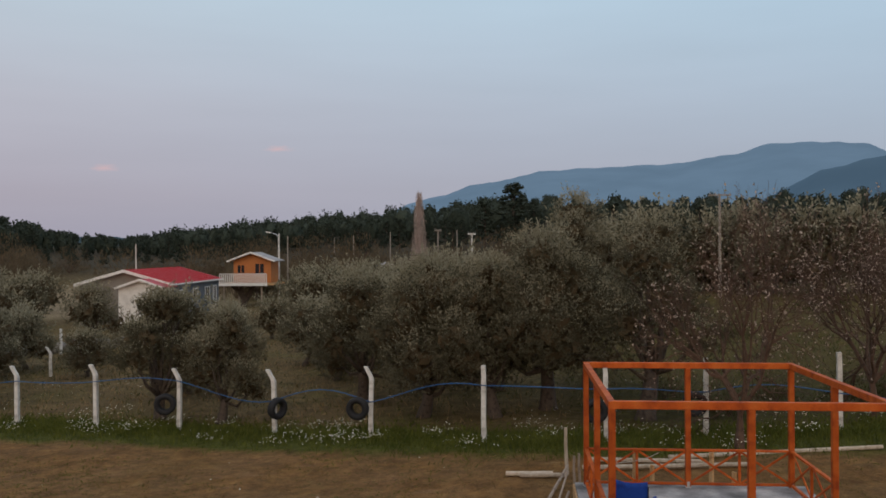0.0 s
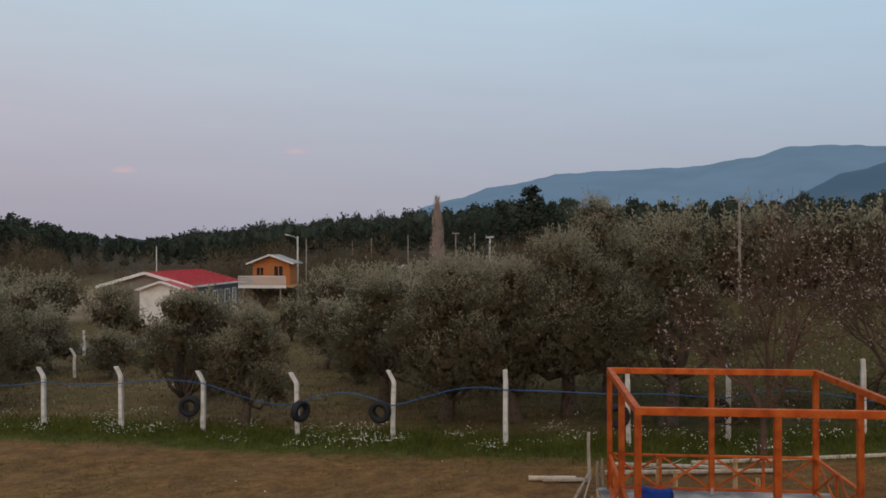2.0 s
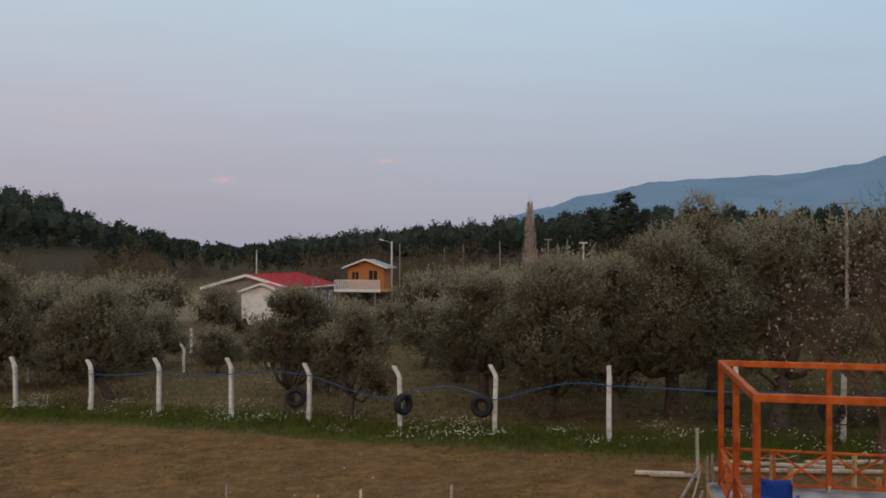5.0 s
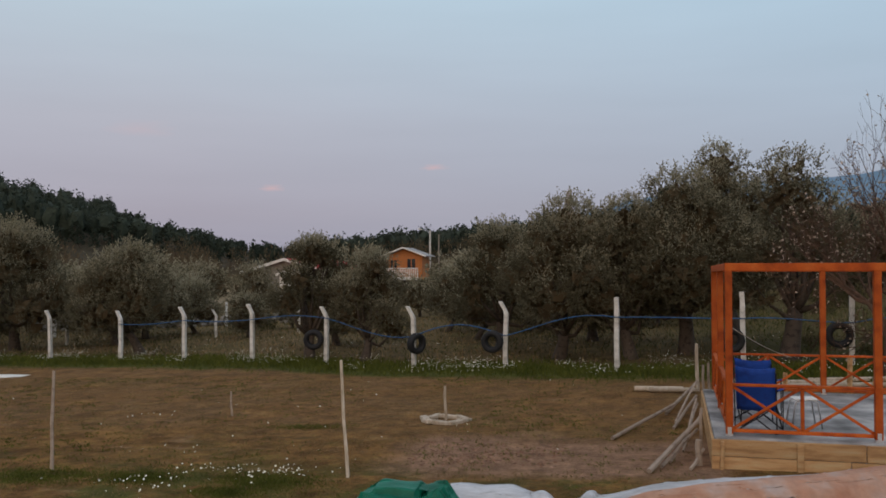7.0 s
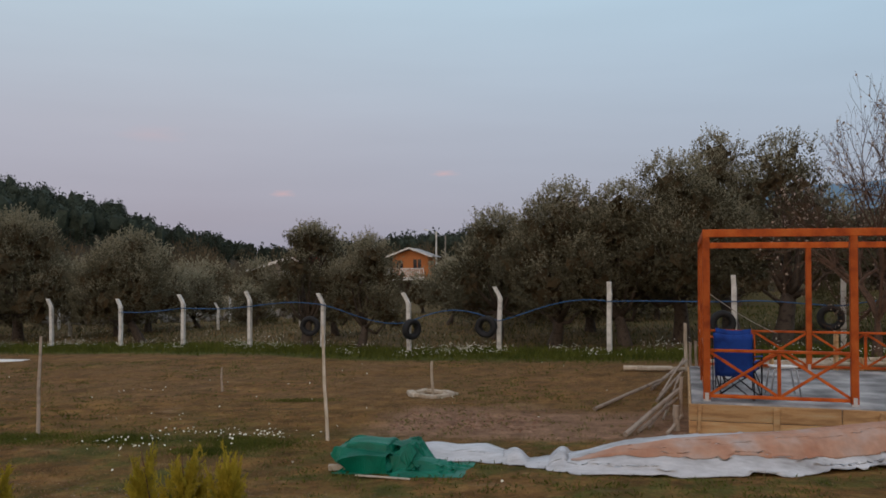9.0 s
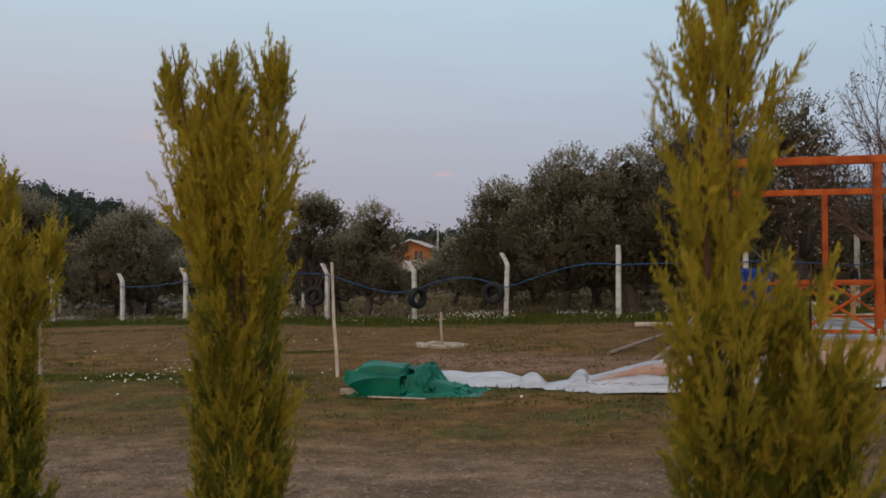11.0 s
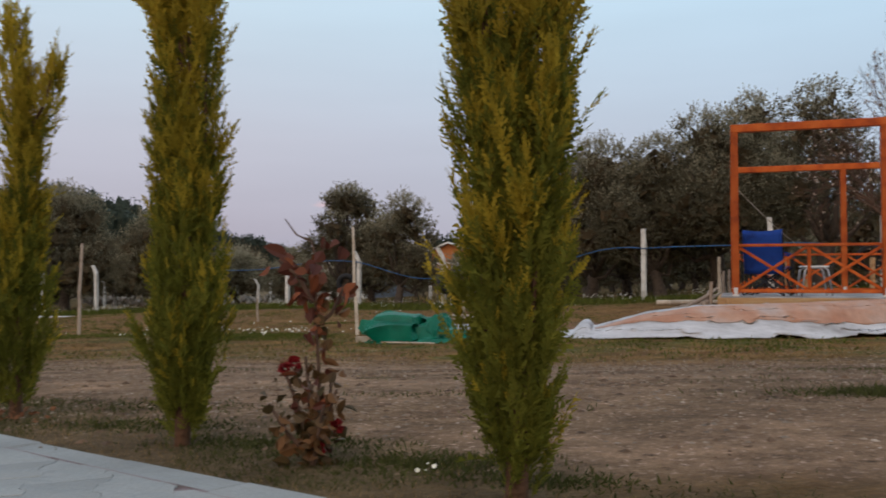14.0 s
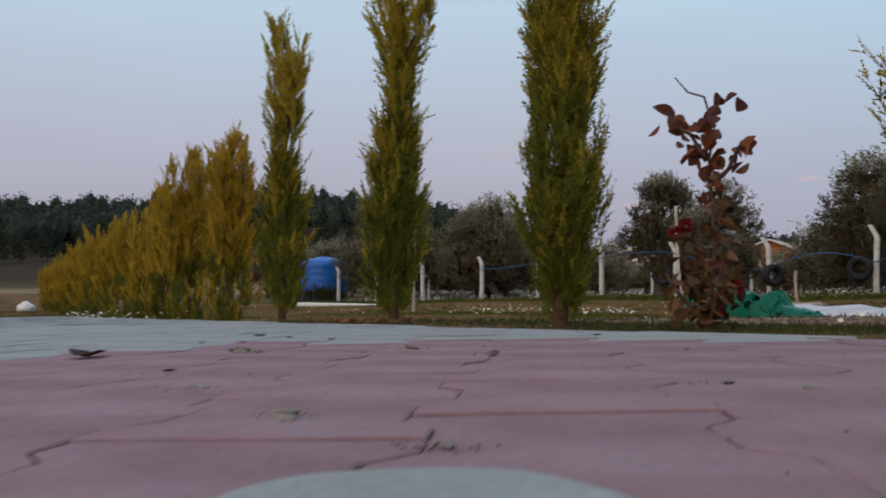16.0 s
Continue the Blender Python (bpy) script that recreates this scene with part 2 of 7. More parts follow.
M = dict(
    post=mat("white_concrete", (0.62, 0.60, 0.56), (0.42, 0.40, 0.36), 0.9, 5, c3=(0.72, 0.70, 0.66), bump=0.3),
    wood=mat("orange_stained_wood", (0.42, 0.078, 0.009), (0.25, 0.040, 0.006), 0.55, 4, c3=(0.50, 0.120, 0.020), stretch=(1, 1, 1), fine=50, bump=0.15, objrand=0.4, spec=0.2),
    rawwood=mat("raw_pine_board", (0.50, 0.295, 0.135), (0.34, 0.19, 0.085), 0.8, 2.5, c3=(0.52, 0.37, 0.2), stretch=(1, 4, 6), fine=30, objrand=0.3),
    palewood=mat("pale_bare_wood", (0.44, 0.365, 0.28), (0.31, 0.25, 0.18), 0.85, 4, c3=(0.52, 0.45, 0.37), stretch=(3, 3, 1), fine=40, objrand=0.3),
    greywood=mat("weathered_wood", (0.32, 0.255, 0.20), (0.20, 0.15, 0.115), 0.9, 6, fine=50, objrand=0.4),
    slab=mat("concrete_slab", (0.27, 0.265, 0.262), (0.12, 0.118, 0.115), 0.9, 1.6, c3=(0.52, 0.50, 0.48), fine=25, bump=0.3),
    rubber=mat("black_rubber", (0.018, 0.018, 0.02), (0.01, 0.01, 0.011), 0.7, 8, fine=60),
    hose=mat("blue_hose", (0.016, 0.085, 0.22), (0.012, 0.06, 0.16), 0.4, 4, bump=0.0, spec=0.5),
    tarp=mat("green_tarpaulin", (0.001, 0.138, 0.084), (0.001, 0.090, 0.054), 0.45, 3, c3=(0.001, 0.158, 0.098), fine=60, bump=0.25, bump_scale=30, spec=0.25),
    sheet=mat("milky_plastic_sheet", (0.46, 0.458, 0.475), (0.30, 0.285, 0.285), 0.35, 2.6, c3=(0.57, 0.57, 0.59), stretch=(0.6, 2.2, 2.2), fine=14, bump=0.35, bump_scale=12.0, spec=0.5),
    peach=mat("peach_cloth", (0.42, 0.235, 0.155), (0.36, 0.165, 0.095), 0.5, 2.2, c3=(0.42, 0.33, 0.29), fine=12, bump=0.3),
    chair=mat("blue_canvas", (0.008, 0.050, 0.28), (0.006, 0.03, 0.18), 0.75, 6, fine=120),
    steel=mat("dark_steel_tube", (0.03, 0.03, 0.035), None, 0.4, 9, metal=0.7),
    bright=mat("galvanised_steel", (0.55, 0.55, 0.56), (0.4, 0.4, 0.42), 0.4, 9, metal=0.8),
    bark=mat("olive_bark", (0.085, 0.065, 0.05), (0.04, 0.03, 0.024), 0.95, 9, fine=40, bump=0.6),
    twig=mat("bare_twig", (0.105, 0.062, 0.042), (0.052, 0.033, 0.023), 0.9, 9, bump=0.2),
    thujabark=mat("thuja_bark", (0.13, 0.068, 0.038), (0.07, 0.038, 0.022), 0.95, 12, fine=60, bump=0.5),
    olive=leafy("olive_leaf", (0.076, 0.068, 0.040), (0.262, 0.230, 0.152), 0.8, 0.35, spec=0.1, vary=0.25, each=0.40),
    olivetip=leafy("olive_lit_young_shoot", (0.19, 0.172, 0.108), (0.46, 0.415, 0.300), 0.75, 0.35, spec=0.1, vary=0.4, each=0.1),
    dryleaf=leafy("dry_leaf", (0.12, 0.070, 0.042), (0.62, 0.50, 0.40), 0.7),
    brush=leafy("brown_brush", (0.075, 0.058, 0.036), (0.18, 0.135, 0.085), 0.9, spec=0.0),
    pine=leafy("pine_needles", (0.022, 0.031, 0.023), (0.056, 0.070, 0.050), 0.7, 0.1, spec=0.1),
    thuja=leafy("thuja_spray", (0.082, 0.094, 0.015), (0.31, 0.295, 0.042), 0.7, 0.45, spec=0.1, vary=0.45),
    thujay=leafy("golden_thuja_spray", (0.21, 0.172, 0.019), (0.68, 0.490, 0.050), 0.7, 0.4, spec=0.1, vary=0.4),
    inner=leafy("olive_shaded_twig_fill", (0.075, 0.056, 0.032), (0.14, 0.102, 0.060), 0.9, spec=0.0),
    darkbush=leafy("dark_scrub", (0.030, 0.029, 0.013), (0.085, 0.075, 0.036), 0.9, spec=0.0),
    hedge=leafy("hedge_gold_spray", (0.25, 0.165, 0.013), (0.66, 0.42, 0.036), 0.65, 0.4),
    poplar=leafy("dry_poplar", (0.36, 0.27, 0.23), (0.60, 0.48, 0.42), 0.9),
    thicket=leafy("reddish_thicket", (0.10, 0.065, 0.055), (0.22, 0.15, 0.13), 0.9),
    weed=leafy("dark_weed", (0.030, 0.038, 0.011), (0.100, 0.102, 0.030), 0.8, spec=0.1),
    grass=leafy("grass_blade", (0.040, 0.055, 0.009), (0.150, 0.155, 0.030), 0.7, spec=0.1),
    drygrass=leafy("dry_grass_blade", (0.13, 0.085, 0.040), (0.36, 0.245, 0.125), 0.9, spec=0.0),
    petal=mat("white_petal", (0.78, 0.75, 0.62), (0.62, 0.58, 0.45), 0.6, 20, bump=0),
    roseleaf=leafy("rose_leaf", (0.045, 0.014, 0.014), (0.235, 0.072, 0.028), 0.45, vary=0.9),
    rosegreen=leafy("old_rose_leaf", (0.040, 0.040, 0.016), (0.19, 0.090, 0.035), 0.5, vary=0.9),
    rosered=leafy("red_rose_petal", (0.14, 0.008, 0.010), (0.27, 0.018, 0.020), 0.6),
    redroof=mat("red_sheet_roof", (0.40, 0.028, 0.038), (0.32, 0.02, 0.03), 0.55, 1, bump=0.1),
    white=mat("white_plaster", (0.72, 0.69, 0.64), (0.6, 0.57, 0.52), 0.9, 1.5),
    grey=mat("slate_grey_plaster", (0.13, 0.14, 0.16), (0.10, 0.105, 0.12), 0.9, 1.5),
    gable=mat("taupe_plaster", (0.22, 0.20, 0.17), (0.17, 0.155, 0.13), 0.9, 1.5),
    cabin=mat("varnished_cabin_boards", (0.46, 0.17, 0.05), (0.34, 0.115, 0.035), 0.6, 3, stretch=(1, 1, 8), bump=0.2),
    whitepaint=mat("white_paint", (0.74, 0.72, 0.68), (0.6, 0.58, 0.54), 0.6, 4),
    glass=mat("dark_window_glass", (0.02, 0.025, 0.03), None, 0.1, 4, bump=0, spec=0.6),
    metalroof=mat("grey_sheet_roof", (0.30, 0.28, 0.27), None, 0.6, 2),
    tank=mat("blue_plastic_tank", (0.010, 0.13, 0.50), (0.008, 0.09, 0.36), 0.4, 2, c3=(0.012, 0.155, 0.56), bump=0.1, spec=0.5),
    stone=mat("field_stone", (0.19, 0.17, 0.145), (0.11, 0.10, 0.085), 0.95, 3, objrand=0.5, island=0.5),
    pole=mat("grey_timber_pole", (0.30, 0.26, 0.22), (0.20, 0.17, 0.14), 0.9, 5),
    pgrey=mat("grey_paver", (0.295, 0.31, 0.305), (0.248, 0.260, 0.256), 0.9, 2.6, c3=(0.33, 0.34, 0.33), fine=140, bump=0.9, bump_scale=14, objrand=0.10),
    ppink=mat("pink_paver", (0.272, 0.168, 0.185), (0.208, 0.126, 0.136), 0.9, 7, c3=(0.300, 0.214, 0.232), fine=140, bump=0.9, bump_scale=14, objrand=0.08),
    sand=mat("joint_sand", (0.275, 0.225, 0.230), (0.13, 0.085, 0.075), 0.95, 9, c3=(0.29, 0.265, 0.262), fine=200, bump=0.6),
)


# ---------- mesh helpers ----------
def mesh_ob(name, verts, faces, material, parent=None, label="", smooth=False):
    me = bpy.data.meshes.new(name)
    me.from_pydata([tuple(v) for v in verts], [], faces)
    if material:
        me.materials.append(material)
    if smooth:
        me.polygons.foreach_set("use_smooth", [True] * len(me.polygons))
    ob = new(name, me)
    if parent:
        ob.parent = parent
    if label:
        ob["label"] = label
    return ob


def part(name, bm, material, parent=None, label="", smooth=False):
    me = bpy.data.meshes.new(name)
    bm.to_mesh(me)
    bm.free()
    me.materials.append(material)
    if smooth:
        me.polygons.foreach_set("use_smooth", [True] * len(me.polygons))
    ob = new(name, me)
    if parent:
        ob.parent = parent
    if label:
        ob["label"] = label
    return ob


def thing(name, at=(0, 0, 0), turn=0.0, label="", category="", group="", kind=""):
    e = new(name)
    e.empty_display_size = 0.2
    e.matrix_world = pose(*at, 0, 0, turn)
    return tagged(e, label, category, group, kind)


def box(bm, lo, hi, bevel=0.0, m=None):
    c = [(a + b) / 2 for a, b in zip(lo, hi)]
    s = [abs(b - a) for a, b in zip(lo, hi)]
    r = bmesh.ops.create_cube(bm, size=1.0, matrix=(m or Matrix()) @ Matrix.Translation(c) @ Matrix.Diagonal((*s, 1)))
    if bevel:
        es = list({e for v in r["verts"] for e in v.link_edges})
        bmesh.ops.bevel(bm, geom=es, offset=bevel, segments=1, affect="EDGES")


def beam(bm, a, b, w, h, bevel=0.004):
    """A square-cut bar from a to b; w across, h upright."""
    a, b = Vector(a), Vector(b)
    d = b - a
    q = d.to_track_quat("X", "Z").to_matrix().to_4x4()
    box(bm, (0, -w / 2, -h / 2), (d.length, w / 2, h / 2), bevel, Matrix.Translation(a) @ q)


def tube(verts, faces, pts, rads, n=6):
    """Adds a tapered tube along pts to the lists."""
    base = len(verts)
    pts = [Vector(p) for p in pts]
    for i, p in enumerate(pts):
        d = (pts[min(i + 1, len(pts) - 1)] - pts[max(i - 1, 0)]).normalized()
        u = d.orthogonal().normalized() if i == 0 else (u - d * u.dot(d)).normalized()
        w = d.cross(u)
        for k in range(n):
            a = 2 * math.pi * k / n
            verts.append(p + (u * math.cos(a) + w * math.sin(a)) * rads[i])
    for i in range(len(pts) - 1):
        for k in range(n):
            a, b = base + i * n + k, base + i * n + (k + 1) % n
            faces.append((a, b, b + n, a + n))
    faces.append(tuple(base + (len(pts) - 1) * n + k for k in range(n)))
    faces.append(tuple(base + n - 1 - k for k in range(n)))


def unit(a):
    return a / np.maximum(np.linalg.norm(a, axis=1, keepdims=True), 1e-9)


def leaves(P, D, L, W, rng):
    """Rhombic leaves: base points, directions, lengths and widths to (verts, faces)."""
    n = len(P)
    S = unit(np.cross(D, rng.normal(size=(n, 3))))
    L, W = np.broadcast_to(L, n)[:, None], np.broadcast_to(W, n)[:, None]
    mid = P + D * L * 0.45
    V = np.stack([P, mid + S * W / 2, P + D * L, mid - S * W / 2], 1).reshape(-1, 3)
    return V, np.arange(4 * n).reshape(n, 4).tolist()


def smooth01(v):
    v = np.clip(v, 0, 1)
    return v * v * (3 - 2 * v)


# ---------- ground ----------
def hill(az):
    """Height of the far ground by its bearing in degrees (0: ahead, minus: to the left)."""
    return np.interp(az, (-180, -100, -75, -60, -45, -38, -31, -26, -20, -10, -2, 6, 20, 45, 100, 180),
                     (4, 8, 20, 23, 27, 24, 15, 6, 3, 10, 14, 17, 15, 12, 8, 4))


def ground_z(x, y):
    x, y = np.asarray(x, float), np.asarray(y, float)
    near = 1 - smooth01((y - 2.4) / 6.0)
    far = smooth01((y - 13) / 10)
    close = 0.236 + 0.040 * np.clip(x, -25, 8)
    field_z = 0.025 * np.clip(x, -25, 12)
    orchard = np.interp(x, (-60, -28, -21.4, -15, -12, -6, -3, 0.16, 5.9, 9.5, 16, 40), (-1.0, -0.75, -0.6, -0.3, -0.18, -0.1, 0.03, 0.17, 0.46, 0.55, 0.75, 1.0))
    z = close * near + field_z * (1 - near) * (1 - far) + orchard * far
    r, az = np.hypot(x, y), np.degrees(np.arctan2(x, y))
    z = z + hill(az) * smooth01((r - 120) / 220) + 3.6 * smooth01((r - 98) / 60) * smooth01((60 - np.abs(az)) / 15)
    z = z + 0.025 * np.sin(x * 0.9 + 1.3) * np.sin(y * 0.7) * (1 - near)
    return z


def gz(x, y):
    return float(ground_z(x, y))

# ground: one sheet to the horizon
rings = np.concatenate([[0.0], np.geomspace(0.4, 4600, 150)])
segs = 200
gv, gf = [(0, 0, gz(0, 0))], []
for r in rings[1:]:
    a = np.arange(segs) * 2 * math.pi / segs
    xs, ys = r * np.sin(a), r * np.cos(a)
    gv += list(zip(xs, ys, ground_z(xs, ys)))
for k in range(segs):
    gf.append((0, 1 + (k + 1) % segs, 1 + k))
for i in range(len(rings) - 2):
    for k in range(segs):
        a, b = 1 + i * segs + k, 1 + i * segs + (k + 1) % segs
        gf.append((a, b, b + segs, a + segs))
gm = bpy.data.materials.new("field_soil_and_grass")
gm.use_nodes = True
n, l = gm.node_tree.nodes, gm.node_tree.links
gb = n["Principled BSDF"]
gb.inputs["Roughness"].default_value, gb.inputs["Specular IOR Level"].default_value = 0.95, 0.1


def gnoise(scale, detail=5.0, rough=0.6):
    t = n.new("ShaderNodeTexNoise")
    t.inputs["Scale"].default_value, t.inputs["Detail"].default_value, t.inputs["Roughness"].default_value = scale, detail, rough
    l.new(gcoord.outputs["Object"], t.inputs["Vector"])
    return t.outputs[0]


def gmath(op, a, b=0.0, c=0.0, clamp=False):
    t = n.new("ShaderNodeMath")
    t.operation, t.use_clamp = op, clamp
    for i, v in enumerate((a, b, c)):
        if isinstance(v, (int, float)):
            t.inputs[i].default_value = v
        else:
            l.new(v, t.inputs[i])
    return t.outputs[0]


def gmix(f, a, b, mode="MIX"):
    t = n.new("ShaderNodeMixRGB")
    t.blend_type = mode
    for i, v in enumerate((f, a, b)):
        if isinstance(v, (int, float)):
            t.inputs[i].default_value = v
        elif isinstance(v, tuple):
            t.inputs[i].default_value = (*v, 1)
        else:
            l.new(v, t.inputs[i])
    return t.outputs[0]


def band(v, a, b, c, d):
    """1 between b and c, falling to 0 at a and d."""
    up = gmath("DIVIDE", gmath("SUBTRACT", v, a), b - a, clamp=True)
    down = gmath("DIVIDE", gmath("SUBTRACT", d, v), d - c, clamp=True)
    return gmath("MULTIPLY", up, down)


gcoord = n.new("ShaderNodeTexCoord")
gsep = n.new("ShaderNodeSeparateXYZ")
l.new(gcoord.outputs["Object"], gsep.inputs[0])
big, mid_n, fine_n, grit = gnoise(0.25, 8.0, 0.65), gnoise(1.6, 8.0, 0.7), gnoise(14.0, 6.0, 0.7), gnoise(60.0, 3.0)
wob_y = gmath("MULTIPLY_ADD", gmath("SUBTRACT", gnoise(0.5), 0.5), 3.0, gsep.outputs[1])
tuft = gmath("MULTIPLY_ADD", gnoise(1.3, 12.0, 0.78), 4.5, -1.75, True)
straw = gmix(tuft, gmix(mid_n, (0.068, 0.034, 0.010), (0.130, 0.064, 0.020)), gmix(mid_n, (0.175, 0.090, 0.028), (0.285, 0.150, 0.050)))
soil = gmix(fine_n, (0.100, 0.059, 0.034), (0.355, 0.226, 0.138))
# pale gravel specks, dark crumbs and long worn streaks in the soil
streaky = n.new("ShaderNodeTexNoise")
stretch_s = n.new("ShaderNodeMapping")
stretch_s.inputs["Scale"].default_value = (0.9, 1.7, 1.0)
l.new(gcoord.outputs["Object"], stretch_s.inputs[0])
l.new(stretch_s.outputs[0], streaky.inputs["Vector"])
streaky.inputs["Scale"].default_value, streaky.inputs["Detail"].default_value, streaky.inputs["Roughness"].default_value = 1.0, 10.0, 0.68
worn = gmath("MULTIPLY_ADD", streaky.outputs[0], 7.0, -3.0, True)
soil = gmix(gmath("MULTIPLY", gmath("SUBTRACT", 1.0, worn), 0.7), soil, gmix(fine_n, (0.075, 0.050, 0.026), (0.165, 0.105, 0.058)))
soil = gmix(gmath("MULTIPLY_ADD", gnoise(42.0, 2.0), 9.0, -5.3, True), soil, (0.42, 0.29, 0.215))
soil = gmix(gmath("MULTIPLY_ADD", gnoise(22.0, 3.0), -9.0, 3.35, True), soil, (0.055, 0.035, 0.020))
green = gmix(mid_n, (0.040, 0.046, 0.009), (0.092, 0.094, 0.020))
olivefloor = gmix(mid_n, (0.080, 0.056, 0.024), (0.165, 0.112, 0.052))
field = gmix(gmath("MULTIPLY_ADD", gmath("ADD", gmath("MULTIPLY", gnoise(0.30, 10.0, 0.7), 0.5), gmath("MULTIPLY", gnoise(2.6, 12.0, 0.85), 0.5)), 8.0, -3.9, True), straw, gmix(0.3, green, straw))
field = gmix(gmath("MULTIPLY_ADD", gnoise(3.1, 12.0, 0.9), 9.0, -5.1, True), field, (0.30, 0.19, 0.10))
field = gmix(gmath("MULTIPLY_ADD", gnoise(2.3, 12.0, 0.9), -9.0, 3.6, True), field, (0.050, 0.032, 0.012))
# long uneven patches: dark thatch, pale worn ground, low green
patchy = n.new("ShaderNodeTexNoise")
patch_map = n.new("ShaderNodeMapping")
patch_map.inputs["Scale"].default_value = (0.55, 1.5, 1.0)
l.new(gcoord.outputs["Object"], patch_map.inputs[0])
l.new(patch_map.outputs[0], patchy.inputs["Vector"])
patchy.inputs["Scale"].default_value, patchy.inputs["Detail"].default_value, patchy.inputs["Roughness"].default_value = 1.1, 9.0, 0.72
field = gmix(gmath("MULTIPLY", gmath("MULTIPLY_ADD", patchy.outputs[0], -10.0, 4.4, True), 0.75), field, gmix(mid_n, (0.055, 0.040, 0.014), (0.095, 0.064, 0.026)))
field = gmix(gmath("MULTIPLY", gmath("MULTIPLY_ADD", patchy.outputs[0], 11.0, -6.4, True), 0.55), field, gmix(fine_n, (0.17, 0.102, 0.055), (0.29, 0.185, 0.110)))
# trodden gravelly soil by the path, straw further out, a green strip at the fence, orchard floor behind
wob_s = gmath("MULTIPLY_ADD", gmath("SUBTRACT", gnoise(0.9), 0.5), 2.4, gsep.outputs[1])
near_green = gmath("MULTIPLY", gmath("MULTIPLY", band(wob_y, 6.5, 7.8, 11.5, 13.5), band(gmath("MULTIPLY_ADD", mid_n, 2.0, gsep.outputs[0]), -40.0, -36.0, 5.0, 7.0)), gmath("MULTIPLY_ADD", gnoise(0.9, 10.0, 0.75), 9.0, -4.3, True))
field = gmix(gmath("MULTIPLY", near_green, 0.85), field, green)
field = gmix(gmath("MULTIPLY", band(wob_y, 14.5, 16.5, 40.0, 41.0), gmath("MULTIPLY_ADD", gnoise(0.6, 6.0, 0.7), 2.4, -0.7, True)), field, gmix(fine_n, (0.095, 0.052, 0.022), (0.235, 0.132, 0.062)))
# trodden soil turns a darker brown towards the right
right_dark = gmath("MULTIPLY", band(gmath("MULTIPLY_ADD", gmath("SUBTRACT", gnoise(0.9), 0.5), 1.6, gsep.outputs[0]), 0.9, 3.0, 30.0, 31.0), 0.55)
col = gmix(band(wob_s, 1.0, 1.6, 5.6, 7.6), field, gmix(right_dark, soil, gmix(fine_n, (0.060, 0.037, 0.022), (0.140, 0.090, 0.058))))
verge = gmath("MULTIPLY_ADD", gsep.outputs[0], 0.478, gmath("MULTIPLY_ADD", gmath("SUBTRACT", mid_n, 0.5), 0.8, gsep.outputs[1]))
col = gmix(gmath("MULTIPLY", band(verge, 1.2, 1.5, 1.95, 2.35), 0.75), col, gmix(fine_n, (0.045, 0.034, 0.014), (0.125, 0.088, 0.044)))
wob_f = gmath("MULTIPLY_ADD", gmath("SUBTRACT", gnoise(0.8), 0.5), 1.8, gsep.outputs[1])
strip = gmath("MULTIPLY_ADD", gmath("MINIMUM", gsep.outputs[0], 4.0), 0.235, wob_f)
col = gmix(band(strip, 21.6, 22.4, 25.0, 26.0), col, green)
col = gmix(band(strip, 24.8, 26.0, 4000.0, 4100.0), col, gmix(gmath("MULTIPLY_ADD", big, 4.0, -1.9, True), olivefloor, gmix(0.5, olivefloor, green)))
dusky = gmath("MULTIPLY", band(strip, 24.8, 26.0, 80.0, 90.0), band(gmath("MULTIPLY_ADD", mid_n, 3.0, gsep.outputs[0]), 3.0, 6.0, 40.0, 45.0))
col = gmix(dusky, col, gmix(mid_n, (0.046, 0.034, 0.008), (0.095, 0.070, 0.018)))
# dark green grass by the fence, deepened in colour as shade under the trees
tree_shade = gmath("MULTIPLY", band(strip, 24.8, 26.0, 30.0, 35.0), band(gmath("MULTIPLY_ADD", mid_n, 3.0, gsep.outputs[0]), 4.0, 7.0, 40.0, 45.0))
col = gmix(gmath("MULTIPLY", tree_shade, 0.7), col, gmix(mid_n, (0.022, 0.022, 0.006), (0.052, 0.046, 0.014)))
dig = gmath("MULTIPLY", band(wob_y, 12.0, 12.6, 14.6, 15.6), band(gmath("MULTIPLY_ADD", mid_n, 1.0, gsep.outputs[0]), -3.0, -2.2, 2.4, 2.8))
col = gmix(dig, col, gmix(fine_n, (0.150, 0.080, 0.046), (0.300, 0.180, 0.112)))
reach = n.new("ShaderNodeVectorMath")
reach.operation = "LENGTH"
l.new(gcoord.outputs["Object"], reach.inputs[0])
col = gmix(gmath("DIVIDE", gmath("SUBTRACT", reach.outputs["Value"], 125.0), 25.0, clamp=True), col, gmix(big, (0.034, 0.028, 0.016), (0.066, 0.050, 0.030)))
stubble = gmath("MULTIPLY", band(reach.outputs["Value"], 84.0, 90.0, 120.0, 128.0), band(gsep.outputs[0], -120.0, -110.0, -34.0, -28.0))
col = gmix(stubble, col, gmix(mid_n, (0.17, 0.125, 0.072), (0.27, 0.205, 0.125)))
tone = gmath("MULTIPLY", gmath("MULTIPLY_ADD", grit, 0.9, 0.55), gmath("MAXIMUM", gmath("MULTIPLY_ADD", gnoise(4.0, 12.0, 0.9), 3.4, -0.68), 0.35))
col = gmix(1.0, col, gmath("MULTIPLY", tone, gmath("MAXIMUM", gmath("MULTIPLY_ADD", gnoise(1.7, 8.0, 0.72), 1.9, 0.05), 0.5)), "MULTIPLY")
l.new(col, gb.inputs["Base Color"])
gbump = n.new("ShaderNodeBump")
gbump.inputs["Strength"].default_value, gbump.inputs["Distance"].default_value = 0.8, 0.03
